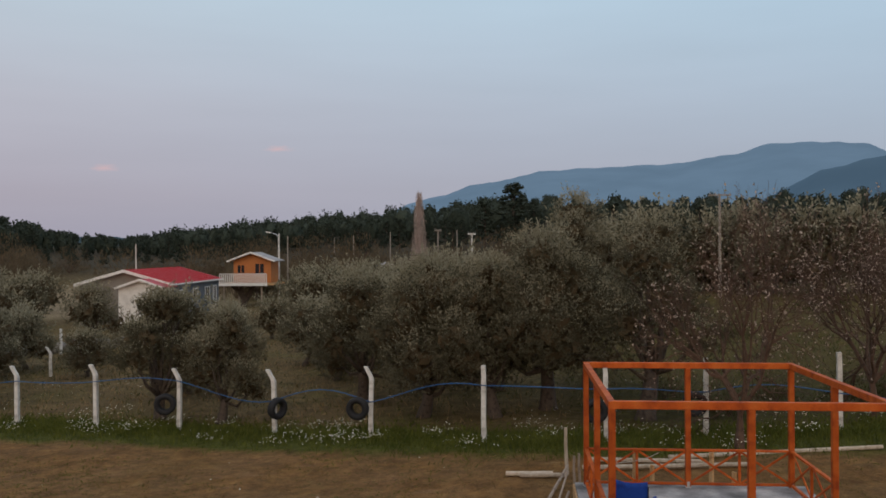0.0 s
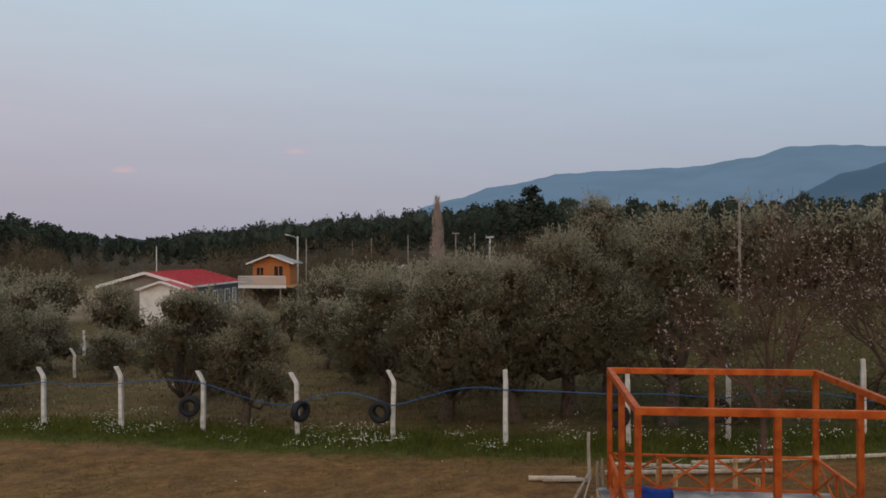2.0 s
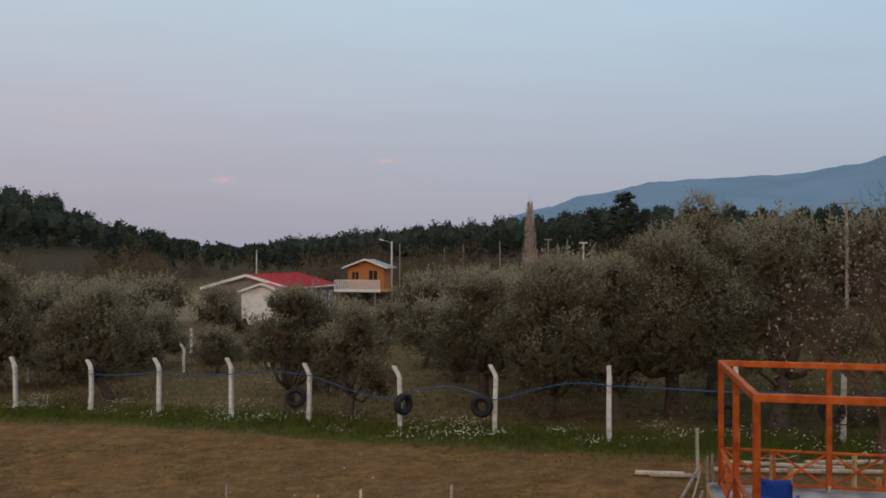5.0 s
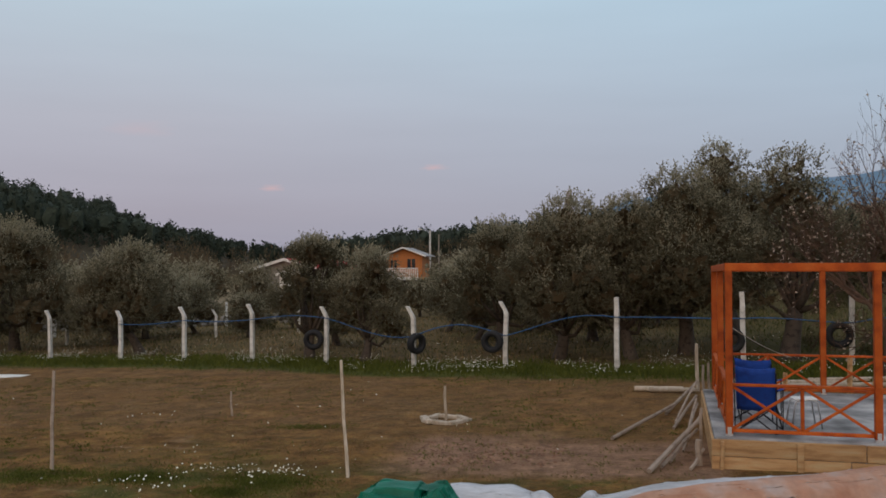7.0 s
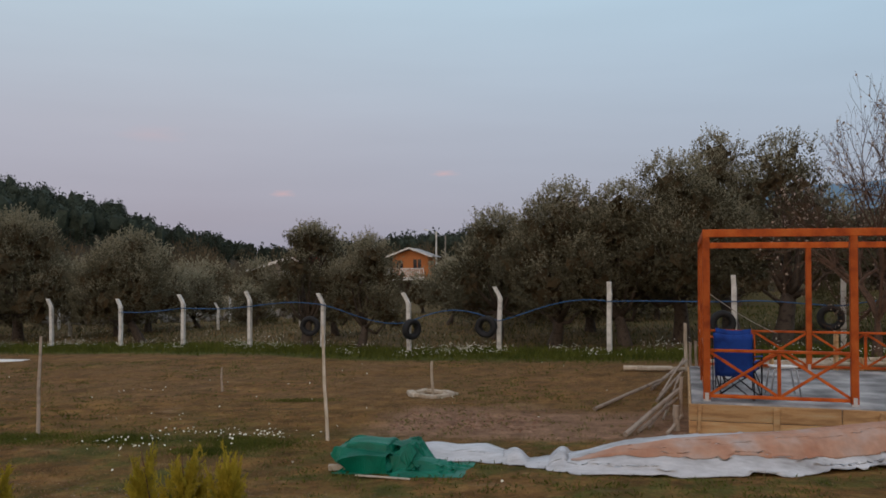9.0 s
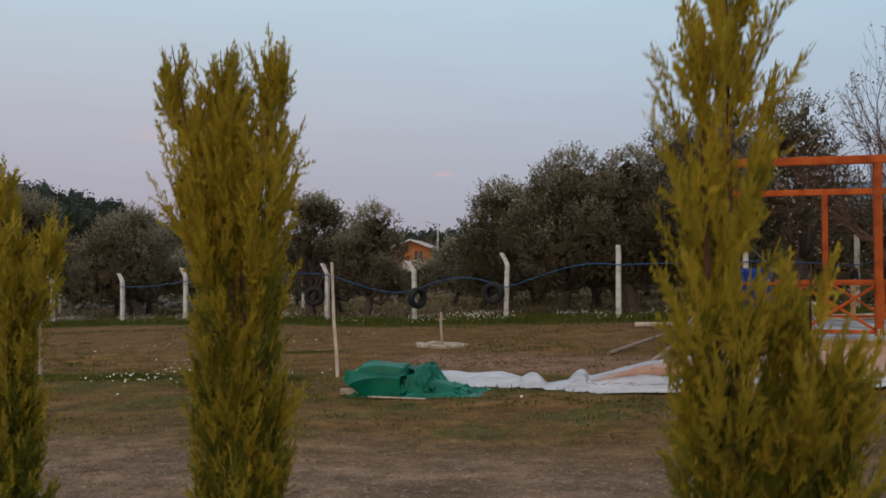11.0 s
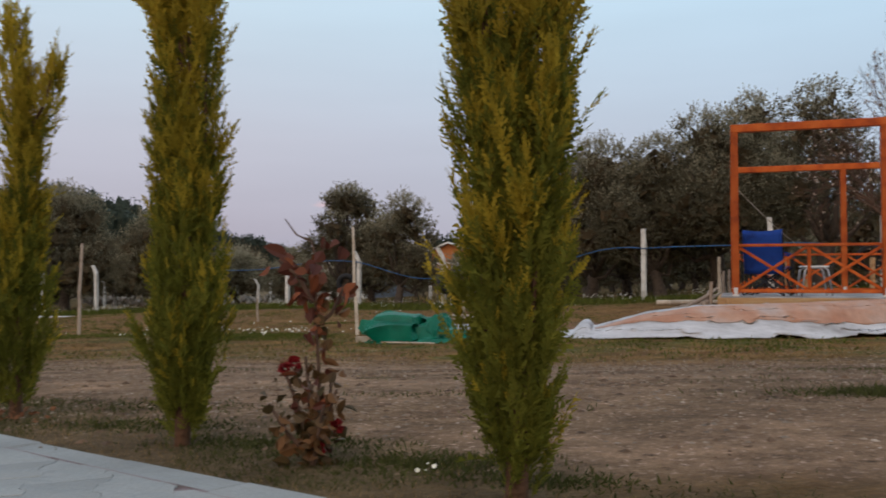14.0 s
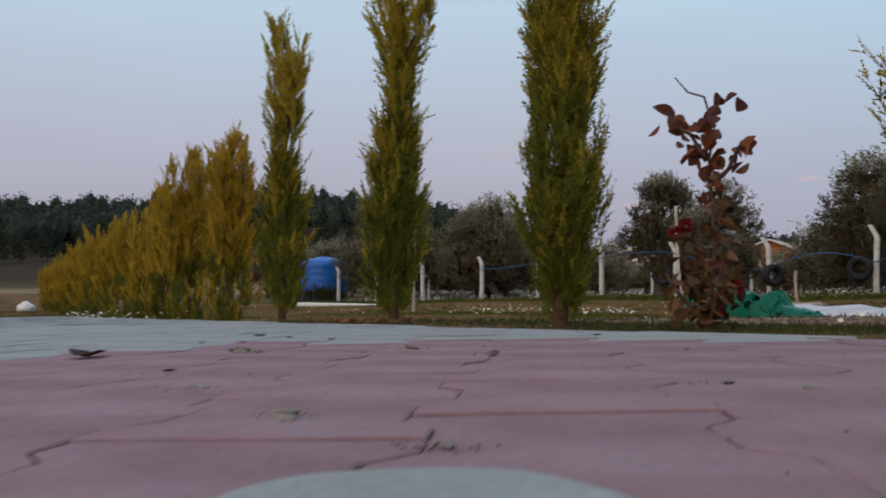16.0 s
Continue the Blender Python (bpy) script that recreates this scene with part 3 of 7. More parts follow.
l.new(gmath("MULTIPLY_ADD", fine_n, 1.0, gmath("MULTIPLY", grit, 0.35)), gbump.inputs["Height"])
l.new(gbump.outputs[0], gb.inputs["Normal"])
ground = tagged(mesh_ob("ground", gv, gf, gm, smooth=True), "trodden soil and dry winter grass of a field", "ground", kind="structure")

# distance: mountain and far wooded ridge
def backdrop(name, r0, r1, az0, az1, crest, base_c, haze_glow, rough_amp, label, seed):
    m = bpy.data.materials.new(name)
    m.use_nodes = True
    bn, bl = m.node_tree.nodes, m.node_tree.links
    b = bn["Principled BSDF"]
    b.inputs["Roughness"].default_value, b.inputs["Specular IOR Level"].default_value = 1.0, 0.0
    tx, cr = bn.new("ShaderNodeTexNoise"), bn.new("ShaderNodeValToRGB")
    tc = bn.new("ShaderNodeTexCoord")
    bl.new(tc.outputs["Object"], tx.inputs["Vector"])
    tx.inputs["Scale"].default_value, tx.inputs["Detail"].default_value = 0.004, 3.0
    ramp_stops(cr, ((0.35, tuple(v * 0.8 for v in base_c)), (0.65, tuple(v * 1.2 for v in base_c))))
    bl.new(tx.outputs[0], cr.inputs[0])
    bl.new(cr.outputs[0], b.inputs["Base Color"])
    # air haze painted in: an even blue emission over the whole ridge
    b.inputs["Emission Color"].default_value, b.inputs["Emission Strength"].default_value = (*haze_glow, 1), 1.0
    vs, fs = [], []
    azs = np.linspace(az0, az1, 180)
    rows = 12
    for j in range(rows):
        f = j / (rows - 1)
        r = r0 + (r1 - r0) * f
        for az in azs:
            h = crest(az) * (f ** 0.8)
            p = Vector((r * math.sin(radians(az)), r * math.cos(radians(az)), 0))
            h += rough_amp * f * noise.fractal(Vector((az * 0.35, f * 2, seed)), 1.0, 2.0, 5)
            vs.append((p.x, p.y, h))
    w = len(azs)
    for j in range(rows - 1):
        for k in range(w - 1):
            fs.append((j * w + k, j * w + k + 1, (j + 1) * w + k + 1, (j + 1) * w + k))
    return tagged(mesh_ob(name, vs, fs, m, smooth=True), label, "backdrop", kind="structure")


def crest_far(az):
    return np.interp(az, (-8, -5.9, -3.3, -0.7, 1.9, 3.8, 8.5, 11.4, 13.8, 16.2, 18.2, 19.5, 22.6, 23.6, 24.6, 28, 40), (110, 176, 232, 290, 315, 350, 362, 366, 383, 412, 436, 444, 428, 420, 382, 300, 240))


def crest_near(az):
    return np.interp(az, (14, 17, 19.2, 21, 23.2, 24.7, 30, 45), (60, 120, 168, 206, 230, 246, 300, 300))


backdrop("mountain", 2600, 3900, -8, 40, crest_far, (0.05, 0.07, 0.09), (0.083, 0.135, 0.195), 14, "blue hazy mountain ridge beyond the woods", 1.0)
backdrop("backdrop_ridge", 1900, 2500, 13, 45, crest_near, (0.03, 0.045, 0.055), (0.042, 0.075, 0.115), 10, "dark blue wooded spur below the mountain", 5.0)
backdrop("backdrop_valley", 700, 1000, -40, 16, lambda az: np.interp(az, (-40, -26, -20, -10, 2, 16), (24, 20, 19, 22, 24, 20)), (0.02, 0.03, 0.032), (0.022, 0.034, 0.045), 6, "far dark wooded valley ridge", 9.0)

# ---------- fence ----------
FENCE = [(-27.6, 30.6), (-24.6, 29.9), (-21.4, 29.2), (-17.95, 28.5), (-15.0, 27.9), (-12.0, 27.05), (-9.15, 26.44), (-6.05, 25.84),
         (-3.05, 24.9), (0.165, 23.92), (3.35, 23.0), (5.91, 23.08), (9.5, 23.5), (12.6, 23.8)]
fence = thing("fence", label="row of white concrete fence posts with bent tops and thin wires", category="fence")


def post_mesh(h, bent, seed):
    """A square concrete post with a cranked top."""
    rng = np.random.default_rng(seed)
    vs, fs = [], []
    w = 0.062
    c = 0.30 if bent else 0.02
    line = [(0, 0, -0.3), (0.012 * rng.normal(), 0, 0.7), (0, 0.01 * rng.normal(), h - 0.36), (-0.03 * c / 0.3, 0, h - 0.28), (-0.19 * c / 0.3, 0.0, h)]
    for i, (x, y, z) in enumerate(line):
        s = w * (0.92 if i > 2 else 1)
        for sx, sy in ((-1, -1), (1, -1), (1, 1), (-1, 1)):
            vs.append((x + sx * s, y + sy * s, z))
    for i in range(len(line) - 1):
        for k in range(4):
            a, b = i * 4 + k, i * 4 + (k + 1) % 4
            fs.append((a, b, b + 4, a + 4))
    e = (len(line) - 1) * 4
    fs += [(e, e + 1, e + 2, e + 3), (3, 2, 1, 0)]
    return vs, fs


def bevelled(ob, width=0.008):
    md = ob.modifiers.new("edge", "BEVEL")
    md.width, md.segments = width, 2
    return ob


for i, (x, y) in enumerate(FENCE):
    straight = i >= 9
    vs, fs = post_mesh(2.02 if straight else (1.86 + 0.04 * (i % 3)), not straight, i)
    p = bevelled(mesh_ob("post", vs, fs, M["post"], fence))
    p.matrix_world = pose(x, y, gz(x, y), (i * 37 % 5 - 2) * 0.5, (i * 53 % 5 - 2) * 0.5, -12 + (i * 29 % 9))
for hgt in (0.75, 1.5):
    vs, fs, run = [], [], []
    for (x0, y0), (x1, y1) in zip(FENCE[:-1], FENCE[1:]):
        run += [(x0, y0 - 0.07, gz(x0, y0) + hgt), ((x0 + x1) / 2, (y0 + y1) / 2 - 0.07, (gz(x0, y0) + gz(x1, y1)) / 2 + hgt - 0.03)]
    run.append((x1, y1 - 0.07, gz(x1, y1) + hgt))
    tube(vs, fs, run, [0.0014] * len(run), 4)
    mesh_ob("wire", vs, fs, M["steel"], fence, "thin galvanised fence wire")

# hose draped along the fence: sag between posts, rising over some of them
hv, hf = [], []
hp = []
SAG = ((3, 1.38, -0.06), (4, 1.42, -0.06), (5, 1.42, 0.10), (6, 1.50, -0.16), (7, 0.98, 0.34), (8, 0.95, 0.2), (9, 1.48, 0.0), (10, 1.35, 0.02), (11, 1.15, 0.22), (12, 0.95, -0.12), (13, 0.7, 0))
for (i, h0, sag), (j, h1, _) in zip(SAG[:-1], SAG[1:]):
    (x0, y0), (x1, y1) = FENCE[i], FENCE[j]
    for k in range(8):
        f = k / 8
        x, y = x0 + (x1 - x0) * f, y0 + (y1 - y0) * f
        z = gz(x, y) + h0 + (h1 - h0) * smooth01(f) + sag * math.sin(math.pi * f)
        hp.append((x, y - 0.10 - 0.02 * math.sin(9 * f), z))
tube(hv, hf, hp, [0.015] * len(hp), 7)
tagged(mesh_ob("garden_hose", hv, hf, M["hose"], smooth=True), "blue plastic hose draped along the fence posts", "hose")


def tyre(x, y, z, rz, tilt=0):
    t = thing("car_tyre", (x, y, z), rz, "worn black car tyre hung on a fence post", "tyre", "tyres on the fence")
    vs, fs = [], []
    prof = [(0.16, -0.075), (0.23, -0.11), (0.28, -0.105), (0.32, -0.08), (0.325, 0), (0.32, 0.08), (0.28, 0.105), (0.23, 0.11), (0.16, 0.075), (0.18, 0.0)]
    N, K = 32, len(prof)
    for a in range(N):
        c, s = math.cos(2 * math.pi * a / N), math.sin(2 * math.pi * a / N)
        for r, w in prof:
            rr = r * (1 + (0.012 if a % 2 and abs(w) < 0.08 and r > 0.3 else 0))
            vs.append((rr * c, w, rr * s))
    for a in range(N):
        for k in range(K):
            fs.append((a * K + k, a * K + (k + 1) % K, ((a + 1) % N) * K + (k + 1) % K, ((a + 1) % N) * K + k))
    o = mesh_ob("tyre_casing", vs, fs, M["rubber"], t, smooth=True)
    t.matrix_world = pose(x, y, z, tilt, 0, rz)
    return t


for i, dx, dz, rz in ((6, -0.36, 0.80, 8), (7, 0.13, 0.77, 55), (8, -0.36, 0.78, -12), (10, -0.32, 0.80, 5), (11, -0.32, 0.85, -6), (4, -0.1, 0.55, 70)):
    if i == 4:
        continue
    x, y = FENCE[i]
    tyre(x + dx, y - 0.18, gz(x, y) + dz, rz, 4)

# ---------- timber frame on its slab ----------
PG = pose(2.045, 13.31, 0.0, 0, 0, -2.2)
W_, D_, FL, TOP = 4.06, 4.75, 0.50, 3.06
pergola = thing("pergola_frame", label="unfinished orange-stained timber pergola frame with crossed rails", category="pergola")
pergola.matrix_world = PG
PW = 0.105


def pg(name, a, b, w, h, material="wood", label=""):
    bm = bmesh.new()
    beam(bm, a, b, w, h, 0.006)
    return part(name, bm, M[material], pergola, label)


DIP = 0.04  # the frame sinks a little towards the back
posts = [(0, 0), (W_ / 2, 0), (W_, 0), (0, D_), (W_ / 2, D_), (W_, D_), (0, D_ / 2), (W_, D_ / 2)]
for x, y in posts:
    bm = bmesh.new()
    box(bm, (x - PW / 2, y - PW / 2, FL + 0.03), (x + PW / 2, y + PW / 2, TOP - 0.115 - DIP * y / D_), 0.008)
    p = part("post", bm, M["wood"], pergola)
    bm = bmesh.new()
    for s in (-1, 1):
        box(bm, (x - 0.028, y + s * (PW / 2 + 0.003) - 0.002, FL + 0.02), (x + 0.028, y + s * (PW / 2 + 0.003) + 0.002, FL + 0.13), 0.0)
    box(bm, (x - 0.05, y - 0.05, FL), (x + 0.05, y + 0.05, FL + 0.028))
    part("post_shoe", bm, M["bright"], p, "galvanised post shoe")
h = TOP - 0.0575
for a, b in (((-PW / 2, 0, h), (W_ + PW / 2, 0, h)), ((-PW / 2, D_, h - DIP), (W_ + PW / 2, D_, h - DIP))):
    pg("top_beam", a, b, PW, 0.115)
for x in (0, W_):
    pg("top_beam", (x, PW / 2 + 0.002, h), (x, D_ - PW / 2 - 0.002, h - DIP), PW, 0.112)


def railing(a, b):
    """Top and bottom rail, a middle upright and two crosses between two posts."""
    a, b = Vector((*a, 0)), Vector((*b, 0))
    d = (b - a).normalized()
    a, b = a + d * (PW / 2 + 0.002), b - d * (PW / 2 + 0.002)
    m = (a + b) / 2
    lo, hi = FL + 0.08, FL + 0.755
    up = Vector((0, 0, 1))
    pg("rail", a + up * hi, b + up * hi, 0.07, 0.042)
    pg("rail", a + up * lo, b + up * lo, 0.06, 0.05)
    pg("upright", m + up * (lo + 0.027), m + up * (hi - 0.027), 0.05, 0.05)
    side = d.cross(up) * 0.016
    for p, q in ((a, m - d * 0.03), (m + d * 0.03, b)):
        pg("brace", p + up * (lo + 0.03) + side, q + up * (hi - 0.03) + side, 0.026, 0.042)
        pg("brace", p + up * (hi - 0.03) - side, q + up * (lo + 0.03) - side, 0.026, 0.042)


railing((0, 0), (W_ / 2, 0))
railing((0, D_), (W_ / 2, D_))
railing((W_ / 2, D_), (W_, D_))
railing((W_, D_ / 2), (W_, D_))
railing((0, D_ / 2), (0, D_))
railing((0, 0), (0, D_ / 2))

platform = thing("platform", label="raised concrete slab still inside its plank formwork", category="platform")
platform.matrix_world = PG
bm = bmesh.new()
box(bm, (-0.22, -0.20, -0.25), (W_ + 0.35, D_ + 0.25, FL), 0.012)
part("slab", bm, M["slab"], platform, "rough grey concrete slab with stains")


def plank(a, b, w, h, parent=platform, name="plank", material="rawwood", label=""):
    bm = bmesh.new()
    beam(bm, a, b, w, h, 0.005)
    return part(name, bm, M[material], parent, label)


for k, (z0, z1) in enumerate(((0.0, 0.21), (0.22, 0.46))):
    for x0, x1 in ((-0.26, 1.62 + 0.2 * k), (1.63 + 0.2 * k, 3.3), (3.31, W_ + 0.36)):
        plank((x0, -0.222 - 0.003 * k, (z0 + z1) / 2 + 0.02), (x1, -0.225, (z0 + z1) / 2 + 0.025), 0.035, z1 - z0)
    plank((-0.245, -0.2, (z0 + z1) / 2 + 0.02), (-0.245, D_ + 0.2, (z0 + z1) / 2 + 0.02), 0.035, z1 - z0)
for x, lean in ((-0.12, 0.02), (0.95, 0.0), (2.30, 0.08), (3.6, -0.03)):
    plank((x - lean, -0.268, -0.06), (x + lean * 0.4, -0.262, 0.46), 0.09, 0.045, name="peg", label="upright formwork batten")
for x, hh in ((1.0, 0.95), (1.35, 0.62), (2.55, 0.95), (3.0, 0.5)):
    plank((x, D_ + 0.30, -0.1), (x + 0.02, D_ + 0.31, hh + 0.25), 0.10, 0.05, name="peg")

# folding chairs and a little table on the slab
def camping_chair(x, y, rz):
    c = thing("camping_chair", label="blue canvas folding camping chair with dark steel legs", category="chair", group="camping chairs on the slab")
    vs, fs = [], []
    n = 8

    def cloth(name, fn, nu, nv):
        v, f = [], []
        for i in range(nu + 1):
            for j in range(nv + 1):
                v.append(fn(i / nu, j / nv))
        for i in range(nu):
            for j in range(nv):
                a = i * (nv + 1) + j
                f.append((a, a + 1, a + nv + 2, a + nv + 1))
        o = mesh_ob(name, v, f, M["chair"], c, smooth=True)
        md = o.modifiers.new("thick", "SOLIDIFY")
        md.thickness = 0.012

    cloth("seat", lambda u, v: (-0.27 + 0.54 * u, -0.24 + 0.46 * v, 0.45 - 0.06 * math.sin(math.pi * u) - 0.05 * v), n, n)
    cloth("backrest", lambda u, v: (-0.29 + 0.58 * u, 0.20 + 0.10 * v + 0.05 * math.sin(math.pi * u), 0.34 + 0.66 * v - 0.03 * math.sin(math.pi * u) * v), n, n)
    for s in (-1, 1):
        cloth("armrest", lambda u, v: (s * 0.31 + 0.05 * (u - 0.5), -0.25 + 0.48 * v, 0.62 + 0.03 * v), 2, 4)
    for a, b in (((-0.29, -0.25, 0.01), (0.29, -0.22, 0.45)), ((0.29, -0.25, 0.01), (-0.29, -0.22, 0.45)), ((-0.29, 0.25, 0.01), (0.29, 0.2, 0.42)), ((0.29, 0.25, 0.01), (-0.29, 0.2, 0.42)),
                 ((-0.30, -0.25, 0.01), (-0.28, 0.22, 0.42)), ((0.30, -0.25, 0.01), (0.28, 0.22, 0.42)), ((-0.3, 0.26, 0.01), (-0.3, 0.32, 0.93)), ((0.3, 0.26, 0.01), (0.3, 0.32, 0.93)), ((-0.31, -0.25, 0.01), (-0.31, -0.25, 0.62)), ((0.31, -0.25, 0.01), (0.31, -0.25, 0.62))):
        v, f = [], []
        tube(v, f, (a, b), (0.011, 0.011), 6)
        mesh_ob("leg", v, f, M["steel"], c)
    c.matrix_world = PG @ pose(x, y, FL, 0, 0, rz)
    return c


camping_chair(0.46, 0.50, 165)
camping_chair(0.55, 1.7, 160)
stool = thing("folding_stool", label="small folding stool with bright tubular legs on the slab", category="stool")
v, f = [], []
for s in (-1, 1):
    tube(v, f, ((-0.22, s * 0.14, 0.0), (-0.16, s * 0.13, 0.40), (-0.10, s * 0.13, 0.44), (0.12, s * 0.13, 0.44), (0.18, s * 0.13, 0.40), (0.24, s * 0.14, 0.0)), [0.014] * 6, 6)
mesh_ob("leg_frame", v, f, M["bright"], stool, smooth=True)
bm = bmesh.new()
box(bm, (-0.18, -0.15, 0.44), (0.2, 0.15, 0.465), 0.01)
part("seat", bm, M["whitepaint"], stool)
stool.matrix_world = PG @ pose(1.15, 0.95, FL, 0, 0, 12)

# ---------- green tarpaulin heap and the plastic sheet ----------
def heap(name, fn, nu, nv, material, label, category, thick=0.004):
    v, f = [], []
    for i in range(nu + 1):
        for j in range(nv + 1):
            v.append(fn(i / nu, j / nv))
    for i in range(nu):
        for j in range(nv):
            a = i * (nv + 1) + j
            f.append((a, a + nv + 1, a + nv + 2, a + 1))
    o = mesh_ob(name, v, f, material, smooth=True)
    md = o.modifiers.new("thick", "SOLIDIFY")
    md.thickness = thick
    return tagged(o, label, category)


def beam_mesh(a, b, w, h_):
    bm = bmesh.new()
    beam(bm, a, b, w, h_, 0.006)
    return bm


def crumple(P, wide, deep, pile, seed, steps=90, bend=0.25, sink=0.006):
    """Lets a cloth that is too big for its place settle on a pile: the grid P buckles into folds."""
    rng = np.random.default_rng(seed)
    rest, grp = [], []
    nu, nv = P.shape[:2]
    for du, dv, k, stiff in ((1, 0, wide, 1.0), (0, 1, deep, 1.0), (1, 1, 0.5 * (wide + deep), 0.5), (1, -1, 0.5 * (wide + deep), 0.5), (2, 0, wide, bend), (0, 2, deep, bend)):
        step_u, step_v = max(2 * du, 1), max(2 * abs(dv), 1) if du == 0 else 1
        for s_ in range(step_u if du else step_v):
            if du:
                ia = np.arange(s_, nu - du, step_u) if du == 1 else np.array([q for q in range(nu - 2) if q % 4 in (s_, ) ])
                ja = np.arange(0, nv - dv) if dv >= 0 else np.arange(-dv, nv)
            else:
                ia = np.arange(nu)
                ja = np.arange(s_, nv - dv, step_v) if dv == 1 else np.array([q for q in range(nv - 2) if q % 4 == s_])
            if len(ia) == 0 or len(ja) == 0:
                continue
            A, B = np.ix_(ia, ja), np.ix_(ia + du, ja + dv)
            d = np.linalg.norm(P[B] - P[A], axis=2)
            grp.append((A, B, d * k, stiff))
    P = P.copy()
    for i_ in range(nu):
        for j_ in range(nv):
            x_, y_ = P[i_, j_, 0], P[i_, j_, 1]
            P[i_, j_, 2] += 0.04 + 0.10 * abs(noise.noise(Vector((x_ * 5, y_ * 5, seed)))) + 0.07 * abs(noise.noise(Vector((x_ * 11, y_ * 11, seed + 4)))) + 0.01 * rng.random()
    prev = P.copy()
    for st in range(steps):
        vel = (P - prev) * 0.88
        prev = P.copy()
        P = P + vel
        P[..., 2] -= sink
        for _ in range(4):
            for A, B, r0, stiff in grp:
                a, b = P[A], P[B]
                d = b - a
                ln = np.maximum(np.linalg.norm(d, axis=2), 1e-6)
                c = d * (0.5 * stiff * (ln - r0) / ln)[..., None]
                P[A] = a + c
                P[B] = b - c
        floor_ = pile(P[..., 0], P[..., 1]) + 0.006
        low = P[..., 2] < floor_
        P[..., 2] = np.where(low, floor_, P[..., 2])
        for q in (0, 1):
            P[..., q] = np.where(low, prev[..., q] * 0.7 + P[..., q] * 0.3, P[..., q])
    return P


def grid_fn(G):
    """Bilinear lookup in a settled cloth."""
    def fn(u, v):
        a, b = u * (G.shape[0] - 1), v * (G.shape[1] - 1)
        i_, j_ = min(int(a), G.shape[0] - 2), min(int(b), G.shape[1] - 2)
        a, b = a - i_, b - j_
        return tuple((G[i_, j_] * (1 - a) + G[i_ + 1, j_] * a) * (1 - b) + (G[i_, j_ + 1] * (1 - a) + G[i_ + 1, j_ + 1] * a) * b)
    return fn


def lump(x, y, cx, cy, rx, ry, h_):
    d = np.maximum(np.abs((x - cx) / rx), np.abs((y - cy) / ry))
    return h_ * smooth01((1.15 - d) / 0.3)


def tarp_pile(x, y):
    rough = 0.05 * np.sin(x * 9.0 + y * 4.0) + 0.04 * np.sin(y * 13.0 - x * 5.0)
    a = np.maximum(lump(x, y, -2.24, 10.36, 0.30, 0.26, 0.35 + 0.4 * rough), lump(x, y, -1.84, 10.40, 0.26, 0.22, 0.27 + 0.6 * rough))
    return ground_z(x, y) + np.maximum(a, lump(x, y, -1.40, 10.22, 0.24, 0.20, 0.08 + 0.5 * rough))


def flat_grid(x0, x1, y0, y1, nu, nv, slope=0.0):
    u, v_ = np.meshgrid(np.linspace(0, 1, nu), np.linspace(0, 1, nv), indexing="ij")
    x, y = x0 + (x1 - x0) * u, y0 + (y1 - y0) * v_ + slope * u
    return np.stack([x, y, tarp_pile(x, y) + 0.05], 2)


cover_grid = crumple(flat_grid(-2.60, -1.52, 9.93, 10.78, 46, 36, 0.03), 1.32, 1.50, tarp_pile, 3, bend=0.03)
flap_grid = crumple(flat_grid(-1.80, -1.00, 9.80, 10.50, 36, 30, 0.10), 1.30, 1.50, lambda x, y: tarp_pile(x, y) + lump(x, y, -1.55, 10.1, 0.3, 0.22, 0.04), 8, bend=0.03)
tarp_fn, flap_fn = grid_fn(cover_grid), grid_fn(flap_grid)

tarp = thing("tarpaulin", label="crumpled green tarpaulin thrown over a pile on the ground", category="tarpaulin")
for nm, fn, a, b in (("cover", tarp_fn, 45, 35), ("flap", flap_fn, 35, 29)):
    o = heap(nm, fn, a, b, M["tarp"], "", "")
    o.data.polygons.foreach_set("use_smooth", [False] * len(o.data.polygons))
    o.parent = tarp
o = tagged(part("timber_offcut", beam_mesh((-2.70, 10.02, 0.05), (-2.45, 10.10, 0.06), 0.09, 0.07), M["palewood"]), "pale sawn timber end sticking out from under the tarpaulin", "timber")
o.matrix_world = pose(0, 0, gz(-2.6, 10.0), 0, 0, 0)
o = tagged(part("loose_plank", beam_mesh((-2.25, 9.74, 0.015), (-1.55, 9.68, 0.02), 0.05, 0.018), M["palewood"]), "thin pale lath lying along the tarpaulin", "plank")
o.matrix_world = pose(0, 0, gz(-1.9, 9.7), 0, 0, 0)


def sheet_line(x):
    """Front edge, depth and height of the bundle along the platform."""
    front = np.interp(x, (-2.0, -1.0, -0.3, 0.4, 1.5, 2.8, 4.0, 6.1), (10.8, 10.7, 10.45, 10.12, 10.15, 10.5, 11.1, 11.9))
    depth = np.interp(x, (-2.0, -1.6, -0.9, -0.3, 0.3, 1.0, 1.8, 3.0, 6.1), (0.25, 0.75, 0.85, 0.45, 0.95, 1.1, 1.2, 1.25, 1.3))
    top = np.interp(x, (-2.0, -1.5, -0.9, -0.3, 0.25, 0.9, 1.5, 2.8, 4.0, 6.1), (0.03, 0.12, 0.15, 0.04, 0.13, 0.30, 0.37, 0.40, 0.43, 0.44))
    return front, depth, top


